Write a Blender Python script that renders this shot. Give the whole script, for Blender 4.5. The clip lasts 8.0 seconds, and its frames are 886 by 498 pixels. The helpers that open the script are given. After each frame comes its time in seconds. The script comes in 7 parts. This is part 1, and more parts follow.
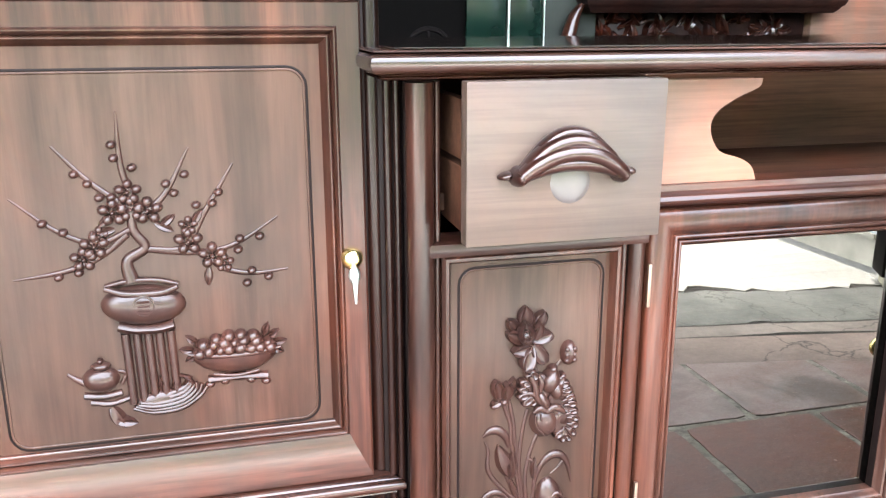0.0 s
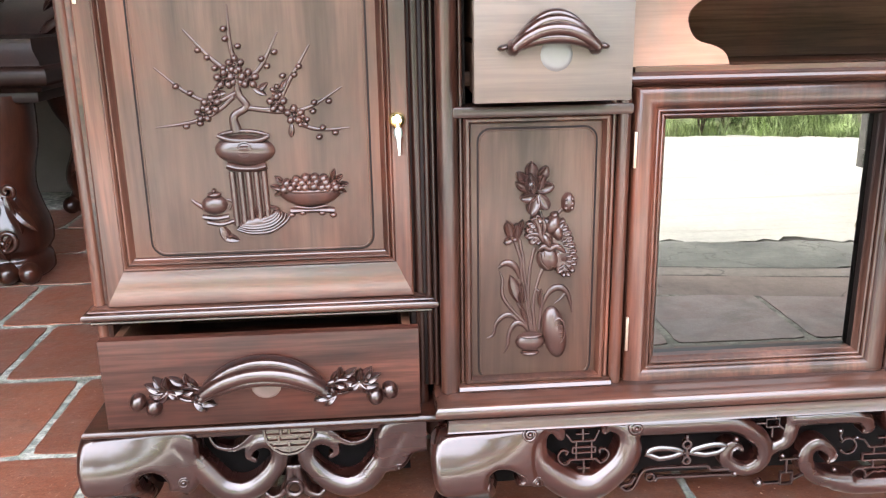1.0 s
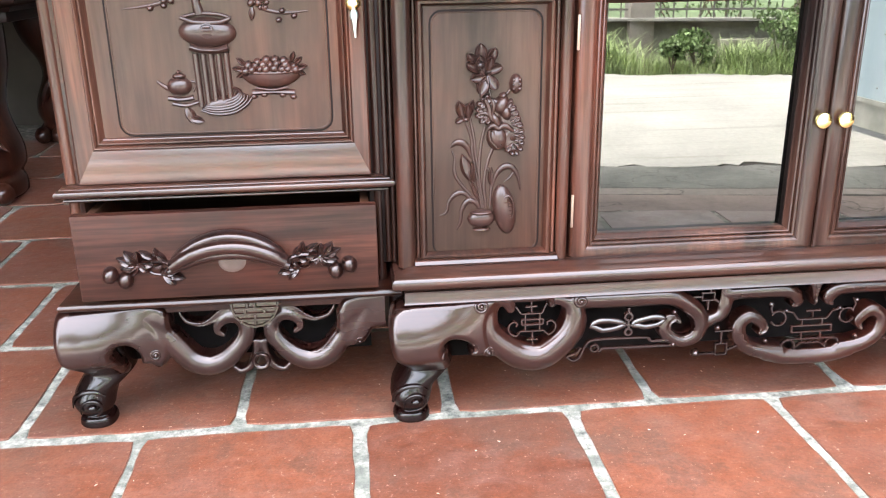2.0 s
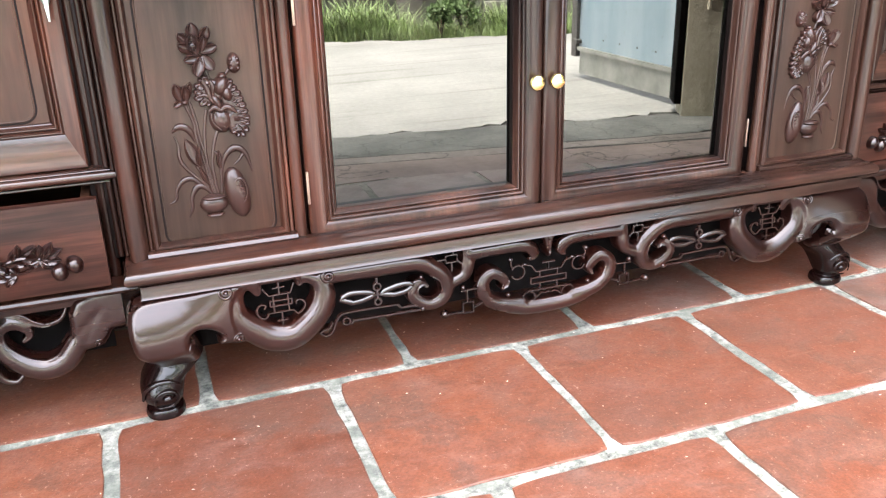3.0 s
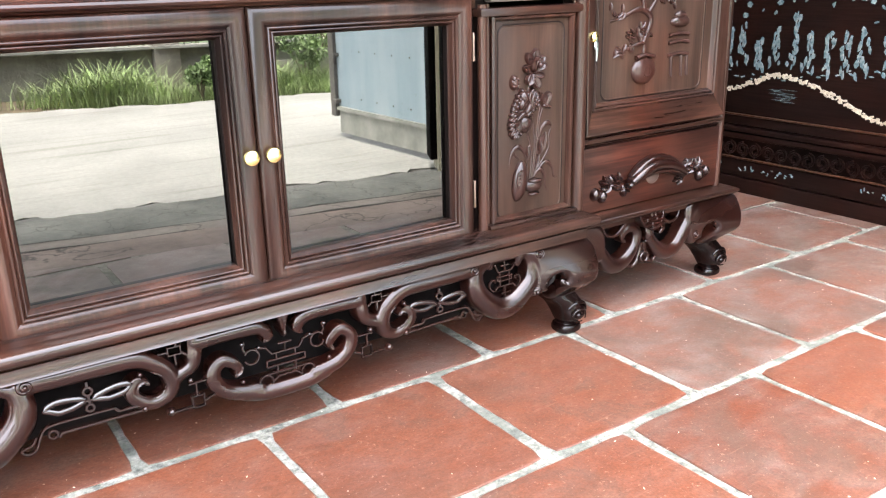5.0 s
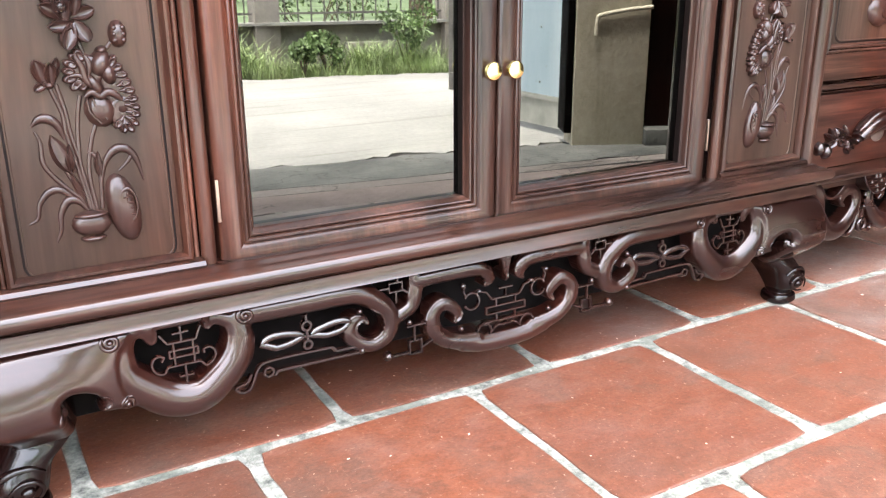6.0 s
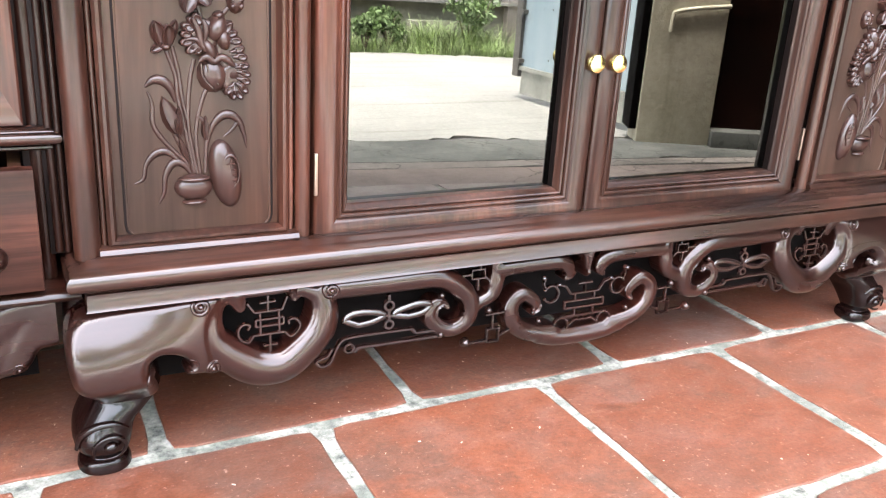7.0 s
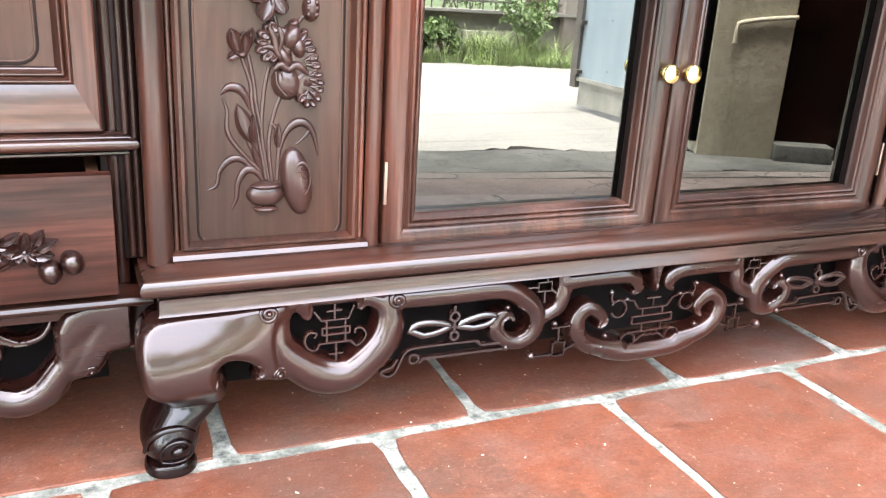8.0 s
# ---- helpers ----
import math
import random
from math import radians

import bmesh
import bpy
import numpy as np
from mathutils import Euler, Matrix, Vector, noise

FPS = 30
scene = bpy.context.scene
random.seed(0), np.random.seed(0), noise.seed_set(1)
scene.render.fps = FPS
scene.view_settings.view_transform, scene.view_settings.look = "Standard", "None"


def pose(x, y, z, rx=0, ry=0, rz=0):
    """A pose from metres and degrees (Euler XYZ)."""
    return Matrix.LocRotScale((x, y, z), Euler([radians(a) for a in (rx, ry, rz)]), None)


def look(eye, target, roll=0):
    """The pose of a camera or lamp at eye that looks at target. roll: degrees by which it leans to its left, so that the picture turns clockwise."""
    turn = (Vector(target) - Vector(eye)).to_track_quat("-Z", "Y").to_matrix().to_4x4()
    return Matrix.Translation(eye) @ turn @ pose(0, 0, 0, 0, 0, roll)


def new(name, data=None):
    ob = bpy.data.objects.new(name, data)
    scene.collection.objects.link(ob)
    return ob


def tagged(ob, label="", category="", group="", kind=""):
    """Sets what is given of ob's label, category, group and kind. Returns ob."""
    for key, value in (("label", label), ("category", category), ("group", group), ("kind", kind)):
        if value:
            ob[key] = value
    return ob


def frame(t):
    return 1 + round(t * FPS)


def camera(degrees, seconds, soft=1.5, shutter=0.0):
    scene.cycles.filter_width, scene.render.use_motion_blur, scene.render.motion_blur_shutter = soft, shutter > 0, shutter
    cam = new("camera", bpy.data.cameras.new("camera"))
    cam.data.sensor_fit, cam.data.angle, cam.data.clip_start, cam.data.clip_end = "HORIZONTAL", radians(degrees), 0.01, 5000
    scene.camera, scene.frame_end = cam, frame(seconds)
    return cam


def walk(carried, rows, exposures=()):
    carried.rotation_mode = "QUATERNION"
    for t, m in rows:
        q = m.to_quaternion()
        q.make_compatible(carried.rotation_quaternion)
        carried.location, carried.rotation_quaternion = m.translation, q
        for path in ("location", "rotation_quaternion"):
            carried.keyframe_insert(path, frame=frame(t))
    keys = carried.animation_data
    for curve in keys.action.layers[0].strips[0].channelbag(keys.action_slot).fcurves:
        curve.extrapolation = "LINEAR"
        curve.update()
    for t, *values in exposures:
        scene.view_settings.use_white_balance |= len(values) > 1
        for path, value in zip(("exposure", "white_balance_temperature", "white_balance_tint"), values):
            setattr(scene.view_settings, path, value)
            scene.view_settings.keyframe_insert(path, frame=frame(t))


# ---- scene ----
import collections

cam = camera(55.4, 8.0, soft=1.15)
PATH = [
    (0, (0.0, 0.036, 0.816), (0.479, 1.906, 0.29), -0.1),
    (0.3, (-0.014, -0.048, 0.805), (0.4, 1.849, 0.328), -0.3),
    (0.5, (0.022, -0.149, 0.759), (0.234, 1.792, 0.325), -1.2),
    (0.8, (0.055, -0.207, 0.738), (0.208, 1.725, 0.242), -1.7),
    (1, (0.082, -0.249, 0.734), (0.225, 1.668, 0.181), -1.0),
    (1.2, (0.109, -0.293, 0.709), (0.244, 1.612, 0.114), -0.7),
    (2.3, (0.104, -0.345, 0.654), (0.376, 1.513, -0.034), -1.0),
    (2.5, (0.131, -0.34, 0.658), (0.528, 1.482, -0.065), -1.5),
    (3, (0.193, -0.359, 0.664), (0.819, 1.394, -0.069), -1.5),
    (3.5, (0.202, -0.354, 0.667), (0.957, 1.348, -0.065), -0.9),
    (4, (0.29, -0.363, 0.682), (1.265, 1.236, -0.022), -1.3),
    (4.2, (0.315, -0.368, 0.691), (1.362, 1.192, 0.004), -1.5),
    (5.3, (0.297, -0.316, 0.655), (1.362, 1.267, 0.054), -1.2),
    (5.5, (0.266, -0.27, 0.622), (1.28, 1.349, 0.03), -1.4),
    (5.7, (0.215, -0.181, 0.575), (1.183, 1.463, -0.026), -1.5),
    (6, (0.163, -0.12, 0.55), (1.12, 1.522, -0.072), -0.3),
    (6.2, (0.145, -0.112, 0.542), (1.081, 1.537, -0.093), 0.5),
    (6.5, (0.119, -0.097, 0.547), (1.051, 1.536, -0.135), 3.0),
    (7, (0.112, -0.082, 0.551), (0.992, 1.587, -0.112), 3.6),
    (7.5, (0.088, -0.055, 0.555), (0.878, 1.667, -0.086), 2.0),
    (8, (0.097, -0.064, 0.547), (0.875, 1.661, -0.1), 3.5),
]
EXPOSURES = [(0, 5.75), (0.5, 5.71), (1.0, 5.53), (2.3, 5.18), (3.0, 5.06), (4.2, 5.0), (5.5, 5.14), (6.5, 5.24), (7.5, 5.38), (8.0, 5.42)]
walk(cam, [(t, look(eye, target, roll)) for t, eye, target, roll in PATH], EXPOSURES)

# ---------------------------------------------------------------- world, sun
world = bpy.data.worlds.new("sky")
scene.world = world
world.use_nodes = True
wn = world.node_tree.nodes
sky = wn.new("ShaderNodeTexSky")
sky.sky_type, sky.sun_disc = "NISHITA", False
sky.sun_elevation, sky.sun_rotation = radians(76.6), radians(-63.4)
sky.air_density, sky.dust_density, sky.ozone_density = 1.0, 5.0, 1.0
wn["Background"].inputs["Strength"].default_value = 0.15
haze = wn.new("ShaderNodeHueSaturation")
haze.inputs["Saturation"].default_value = 0.45
world.node_tree.links.new(sky.outputs["Color"], haze.inputs["Color"])
world.node_tree.links.new(haze.outputs["Color"], wn["Background"].inputs["Color"])
sun = new("sun", bpy.data.lights.new("sun", "SUN"))
sun.data.energy, sun.data.angle, sun.data.color = 1.0, radians(12.0), (1.0, 0.965, 0.925)
sun.matrix_world = look((-1.0, 0.5, 4.7), (0, 0, 0))

# ---------------------------------------------------------------- materials


def mat_base(name):
    m = bpy.data.materials.new(name)
    m.use_nodes = True
    nt = m.node_tree
    return m, nt, nt.nodes["Principled BSDF"]


def node(nt, kind, **values):
    n = nt.nodes.new(kind)
    for key, v in values.items():
        n.inputs[key.replace("_", " ")].default_value = v
    return n


def ramp(nt, fac, stops):
    r = nt.nodes.new("ShaderNodeValToRGB")
    e = r.color_ramp.elements
    while len(e) < len(stops):
        e.new(0.5)
    for el, (p, c) in zip(e, stops):
        el.position, el.color = p, (*c, 1)
    nt.links.new(fac, r.inputs["Fac"])
    return r.outputs["Color"]


def mix(nt, fac, a, b, blend="MIX"):
    n = nt.nodes.new("ShaderNodeMix")
    n.data_type, n.blend_type = "RGBA", blend
    for sock, v in ((n.inputs[0], fac), (n.inputs[6], a), (n.inputs[7], b)):
        if hasattr(v, "links"):
            nt.links.new(v, sock)
        else:
            sock.default_value = v if not isinstance(v, tuple) else (*v, 1)
    return n.outputs[2]


def coords(nt, scale, rot=(0, 0, 0)):
    g = nt.nodes.new("ShaderNodeNewGeometry")
    mp = nt.nodes.new("ShaderNodeMapping")
    mp.inputs["Scale"].default_value = scale
    mp.inputs["Rotation"].default_value = rot
    nt.links.new(g.outputs["Position"], mp.inputs["Vector"])
    return mp.outputs["Vector"]


def noise_tex(nt, vec, scale, detail=4.0, rough=0.55, dist=0.0):
    n = node(nt, "ShaderNodeTexNoise", Scale=scale, Detail=detail, Roughness=rough, Distortion=dist)
    nt.links.new(vec, n.inputs["Vector"])
    return n.outputs["Fac"]


def bump(nt, bsdf, height, strength, distance):
    b = node(nt, "ShaderNodeBump", Strength=strength, Distance=distance)
    nt.links.new(height, b.inputs["Height"])
    nt.links.new(b.outputs["Normal"], bsdf.inputs["Normal"])


def wood(name, along, dark, mid, light, rough=0.42, coat=0.42, streak=1.0, spec=0.08, gloss=0.2, ior=1.5):
    """Stained wood; along: the axis of the grain."""
    m, nt, b = mat_base(name)
    sc = [15.0, 15.0, 15.0]
    sc["xyz".index(along)] = 1.6
    fine = [190.0, 190.0, 190.0]
    fine["xyz".index(along)] = 7.0
    grain = noise_tex(nt, coords(nt, sc), 1.0, 6, 0.62, 0.6)
    pores = noise_tex(nt, coords(nt, fine), 1.0, 3, 0.6)
    broad = [7.0, 7.0, 7.0]
    broad["xyz".index(along)] = 2.4
    cloud = noise_tex(nt, coords(nt, broad), 1.0, 4, 0.55, 0.3)
    c = ramp(nt, grain, [(0.28, dark), (0.5, mid), (0.76, light)])
    c = mix(nt, 0.6 * streak, c, ramp(nt, pores, [(0.38, (0.42, 0.38, 0.38)), (0.6, (1, 1, 1))]), "MULTIPLY")
    c = mix(nt, 0.75, c, ramp(nt, cloud, [(0.3, (0.44, 0.46, 0.48)), (0.52, (0.94, 0.95, 0.96)), (0.72, (1.40, 1.30, 1.20))]), "MULTIPLY")
    hue = noise_tex(nt, coords(nt, (5.0, 5.0, 3.0), (0.3, 0.2, 0.5)), 1.0, 5, 0.6, 0.5)
    c = mix(nt, 0.85, c, ramp(nt, hue, [(0.34, (0.80, 0.98, 1.04)), (0.52, (1, 1, 1)), (0.68, (1.38, 0.98, 0.84))]), "MULTIPLY")
    nt.links.new(c, b.inputs["Base Color"])
    rr = node(nt, "ShaderNodeMapRange", To_Min=rough - 0.07, To_Max=rough + 0.12)
    nt.links.new(cloud, rr.inputs["Value"])
    nt.links.new(rr.outputs["Result"], b.inputs["Roughness"])
    b.inputs["Coat Weight"].default_value, b.inputs["Coat Roughness"].default_value = coat, gloss
    b.inputs["Coat IOR"].default_value = ior
    b.inputs["Specular IOR Level"].default_value = spec
    wavy = noise_tex(nt, coords(nt, (1, 1, 1)), 60.0, 3, 0.5)
    low = node(nt, "ShaderNodeBump", Strength=0.10, Distance=0.0018)
    nt.links.new(wavy, low.inputs["Height"])
    fine_b = node(nt, "ShaderNodeBump", Strength=0.18, Distance=0.0008)
    nt.links.new(pores, fine_b.inputs["Height"])
    nt.links.new(low.outputs["Normal"], fine_b.inputs["Normal"])
    nt.links.new(fine_b.outputs["Normal"], b.inputs["Normal"])
    nt.links.new(low.outputs["Normal"], b.inputs["Coat Normal"])
    return m


D0, D1, D2 = (0.006, 0.0024, 0.0019), (0.030, 0.0120, 0.0079), (0.088, 0.0350, 0.0228)
WV = wood("rosewood_upright", "z", D0, D1, D2)
WH = wood("rosewood_level", "x", D0, D1, D2)
WM = wood("rosewood_moulding", "x", D0, D1, D2, 0.4, 0.62, 1.0, 0.06, 0.18, 1.5)
WL = wood("rosewood_ledge", "x", D0, D1, D2, 0.4, 0.85, 1.0, 0.06, 0.2, 1.52)
WD = wood("rosewood_drawer", "x", (0.012, 0.0042, 0.0030), (0.038, 0.0130, 0.0086), (0.080, 0.0285, 0.0180), 0.42, 0.12, 1.2, 0.12, 0.2)
WY = wood("rosewood_deep", "y", D0, D1, D2)
WC = wood("rosewood_carved", "x", (0.0046, 0.0015, 0.0011), (0.0115, 0.0035, 0.0025), (0.024, 0.0074, 0.0050), 0.27, 0.7, 0.5, 0.2, 0.13, 1.5)
WC.node_tree.nodes["Principled BSDF"].inputs["Specular Tint"].default_value = (1.0, 0.70, 0.64, 1)
WN = wood("rosewood_fretwork", "x", (0.0040, 0.0015, 0.0012), (0.0100, 0.0034, 0.0026), (0.020, 0.0066, 0.0047), 0.5, 1.0, 0.5, 0.04, 0.2, 1.62)
WF = wood("rosewood_foot", "z", (0.002, 0.0007, 0.0006), (0.0046, 0.0015, 0.0012), (0.009, 0.0028, 0.0021), 0.5, 0.55, 0.4, 0.03, 0.16, 1.5)
WR = wood("rosewood_relief", "z", (0.014, 0.0056, 0.0044), (0.031, 0.0122, 0.0090), (0.054, 0.0220, 0.0155), 0.45, 0.62, 0.5, 0.06, 0.22, 1.5)
WP = wood("panel_wood", "z", (0.018, 0.0092, 0.0064), (0.039, 0.0205, 0.0143), (0.068, 0.0352, 0.0246), 0.5, 0.28, 0.4, 0.05, 0.26)
WPALE = wood("pale_drawer_wood", "x", (0.040, 0.0275, 0.0215), (0.056, 0.039, 0.031), (0.076, 0.055, 0.043), 0.42, 0.05, 0.5, 0.3)
WORANGE = wood("bare_wood", "x", (0.088, 0.046, 0.030), (0.124, 0.068, 0.046), (0.16, 0.094, 0.065), 0.45, 0.1, 0.5, 0.3, 0.3)
WIN = wood("inner_board", "x", (0.028, 0.012, 0.007), (0.055, 0.024, 0.014), (0.08, 0.038, 0.022), 0.6, 0.0)
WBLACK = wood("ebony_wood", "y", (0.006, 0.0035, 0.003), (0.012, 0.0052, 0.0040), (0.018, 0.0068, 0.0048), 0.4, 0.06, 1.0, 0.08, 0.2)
WG = wood("polished_counter", "x", (0.003, 0.0012, 0.001), (0.008, 0.0032, 0.0022), (0.018, 0.0072, 0.0050), 0.3, 1.0, 0.6, 0.2, 0.03, 1.5)
# darker copy of the rosewood, with the recess shade in its colour
WSHADE = wood("rosewood_shaded", "z", (0.004, 0.0018, 0.0014), (0.010, 0.0040, 0.0028), (0.022, 0.0088, 0.0060), 0.45, 0.3, 0.8, 0.04, 0.18)
WBED = wood("daybed_wood", "z", (0.010, 0.0030, 0.002), (0.022, 0.0066, 0.0038), (0.040, 0.0120, 0.0066), 0.4, 0.7, 0.6, 0.06, 0.12)


def plain(name, colour, rough, metal=0.0, vary=0.25, scale=60.0, bumpy=0.0, spec=0.5):
    m, nt, b = mat_base(name)
    n = noise_tex(nt, coords(nt, (1, 1, 1)), scale, 4)
    lo = tuple(max(0, c * (1 - vary)) for c in colour)
    hi = tuple(min(1, c * (1 + vary)) for c in colour)
    nt.links.new(ramp(nt, n, [(0.3, lo), (0.7, hi)]), b.inputs["Base Color"])
    b.inputs["Roughness"].default_value, b.inputs["Metallic"].default_value = rough, metal
    b.inputs["Specular IOR Level"].default_value = spec
    if bumpy:
        bump(nt, b, n, 0.6, bumpy)
    return m


GOLD = plain("polished_gold", (0.97, 0.80, 0.34), 0.2, 1.0, 0.05)
BRASS = plain("pale_brass", (0.27, 0.20, 0.16), 0.45, 1.0, 0.1)
STEEL = plain("steel", (0.42, 0.49, 0.47), 0.35, 1.0, 0.1)
# pale colours that put the highlight of a worn hollow on a disc
HOLLOW = plain("worn_hollow_shine", (0.060, 0.054, 0.052), 0.3, 0.0, 0.12, 30)
SMEAR = plain("hollow_shine", (0.085, 0.058, 0.048), 0.3, 0, 0.2, 30)
# near-black brown that puts the shade of grooves and gaps into the colour
RECESS_SHADE = plain("recess_shade", (0.0045, 0.0022, 0.0018), 0.6, 0, 0.3, spec=0.1)
# for black parts, and for boards and strips that stand in for shade
BLACK = plain("black_parts_and_shade", (0.0022, 0.0014, 0.0013), 0.9, spec=0.1)
ROOFMAT = plain("roof_boards", (0.06, 0.048, 0.040), 0.8, 0, 0.3, 4)
# near-black: the dimness of the room is put into the showcase's colour
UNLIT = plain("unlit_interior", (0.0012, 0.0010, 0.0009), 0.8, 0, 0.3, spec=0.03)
PALEGLASS = plain("frosted_glass", (0.018, 0.021, 0.018), 0.5, 0, 0.35, 5, 0.0, 0.1)
GREENGLASS = plain("bottle_green", (0.003, 0.010, 0.007), 0.15, 0, 0.5, 9, 0.0, 0.2)


def glass_mat():
    m, nt, b = mat_base("tinted_mirror_glass")
    b.inputs["Metallic"].default_value = 1.0
    b.inputs["Roughness"].default_value = 0.012
    n = noise_tex(nt, coords(nt, (1, 1, 1)), 7.0, 4)
    nt.links.new(ramp(nt, n, [(0.3, (0.080, 0.080, 0.075)), (0.75, (0.089, 0.089, 0.083))]), b.inputs["Base Color"])
    return m


GLASS = glass_mat()


def pearl_mat():
    m, nt, b = mat_base("mother_of_pearl")
    n = noise_tex(nt, coords(nt, (1, 1, 1)), 95.0, 3)
    nt.links.new(ramp(nt, n, [(0.25, (0.045, 0.075, 0.08)), (0.45, (0.10, 0.14, 0.15)), (0.6, (0.17, 0.20, 0.20)), (0.8, (0.34, 0.33, 0.30))]), b.inputs["Base Color"])
    b.inputs["Roughness"].default_value = 0.22
    return m


PEARL = pearl_mat()
SHELL = plain("cream_shell", (0.42, 0.35, 0.26), 0.3, 0, 0.25, 120)


def tile_mat(name, dust, film=(0.28, 0.235, 0.225)):
    m, nt, b = mat_base(name)
    oi = nt.nodes.new("ShaderNodeObjectInfo")
    v = coords(nt, (1, 1, 1))
    big = noise_tex(nt, v, 7.0, 5, 0.6, 0.4)
    mid = noise_tex(nt, v, 38.0, 6, 0.65)
    scratch = noise_tex(nt, coords(nt, (9, 150, 20), (0, 0, 0.8)), 1.0, 4, 0.7, 0.4)
    fine = noise_tex(nt, v, 260.0, 3, 0.6)
    c = ramp(nt, mid, [(0.24, (0.084, 0.0248, 0.0130)), (0.5, (0.128, 0.0406, 0.0214)), (0.78, (0.172, 0.066, 0.037))])
    tone = ramp(nt, oi.outputs["Random"], [(0.0, (0.78, 0.72, 0.7)), (0.5, (1, 1, 1)), (1.0, (1.12, 1.1, 1.06))])
    c = mix(nt, 1.0, c, tone, "MULTIPLY")
    c = mix(nt, ramp(nt, big, [(0.52, (0, 0, 0)), (0.72, (0.5, 0.5, 0.5))]), c, (0.140, 0.078, 0.056))
    c = mix(nt, ramp(nt, big, [(0.56, (0, 0, 0)), (0.60, (0.45, 0.45, 0.45)), (0.64, (0, 0, 0))]), c, (0.060, 0.030, 0.021))
    c = mix(nt, ramp(nt, big, [(0.30, (0.6, 0.6, 0.6)), (0.45, (0, 0, 0))]), c, (0.105, 0.033, 0.019))
    if dust:
        patch = noise_tex(nt, coords(nt, (9, 15, 9), (0, 0, 0.35)), 1.0, 8, 0.68, 0.5)
        least = max(0.0, dust * 1.6 - 0.85)
        c = mix(nt, ramp(nt, patch, [(0.40, (least, least, least)), (0.50, (least + 0.25 * dust, least + 0.25 * dust, least + 0.25 * dust)), (0.66, (dust, dust, dust))]), c, film)
    c = mix(nt, 0.7, c, ramp(nt, fine, [(0.30, (0.66, 0.62, 0.60)), (0.5, (1, 1, 1)), (0.70, (1.25, 1.30, 1.32))]), "MULTIPLY")
    smear = noise_tex(nt, coords(nt, (14, 30, 9), (0, 0, 0.45)), 1.0, 7, 0.75, 1.2)
    where = noise_tex(nt, v, 4.3, 4, 0.6, 0.8)
    c = mix(nt, ramp(nt, smear, [(0.52, (0, 0, 0)), (0.74, (0.26, 0.26, 0.26))]), c, (0.24, 0.155, 0.125))
    c = mix(nt, ramp(nt, where, [(0.52, (0, 0, 0)), (0.66, (0.8 * (0.15 + dust), 0.8 * (0.15 + dust), 0.8 * (0.15 + dust)))]), c, (0.068, 0.050, 0.039))
    specks = noise_tex(nt, v, 140.0, 5, 0.75)
    c = mix(nt, ramp(nt, specks, [(0.61, (0, 0, 0)), (0.72, (0.6, 0.6, 0.6))]), c, (0.50, 0.36, 0.29))
    c = mix(nt, ramp(nt, specks, [(0.28, (0.55, 0.55, 0.55)), (0.40, (0, 0, 0))]), c, (0.09, 0.030, 0.019))
    c = mix(nt, ramp(nt, scratch, [(0.62, (0, 0, 0)), (0.76, (0.30, 0.30, 0.30))]), c, (0.34, 0.22, 0.17))
    nt.links.new(c, b.inputs["Base Color"])
    rr = node(nt, "ShaderNodeMapRange", To_Min=0.20, To_Max=0.60)
    nt.links.new(mid, rr.inputs["Value"])
    nt.links.new(rr.outputs["Result"], b.inputs["Roughness"])
    b.inputs["Specular IOR Level"].default_value = 0.5
    bump(nt, b, mid, 0.7, 0.002)
    return m


TILE = tile_mat("terracotta", 0.22, (0.155, 0.110, 0.095))
TILE_WORN = tile_mat("worn_terracotta", 0.44, (0.15, 0.125, 0.112))
TILE_GREY = tile_mat("limy_terracotta", 0.60, (0.185, 0.172, 0.155))
# dust plus the pale sheen of grazing sky light, painted into the film
TILE_DUST_SHEEN = tile_mat("dust_sheen_terracotta", 0.75, (0.30, 0.255, 0.242))


def grout_mat():
    m, nt, b = mat_base("cement_joint")
    v = coords(nt, (1, 1, 1))
    n = noise_tex(nt, v, 42.0, 7, 0.75)
    k = noise_tex(nt, v, 9.0, 5, 0.65)
    c = ramp(nt, n, [(0.34, (0.035, 0.036, 0.030)), (0.44, (0.14, 0.138, 0.117)), (0.64, (0.36, 0.345, 0.295))])
    c = mix(nt, ramp(nt, k, [(0.46, (0, 0, 0)), (0.60, (0.75, 0.75, 0.75))]), c, (0.085, 0.092, 0.074))
    nt.links.new(c, b.inputs["Base Color"])
    b.inputs["Roughness"].default_value = 0.85
    bump(nt, b, n, 0.8, 0.003)
    return m


GROUT = grout_mat()


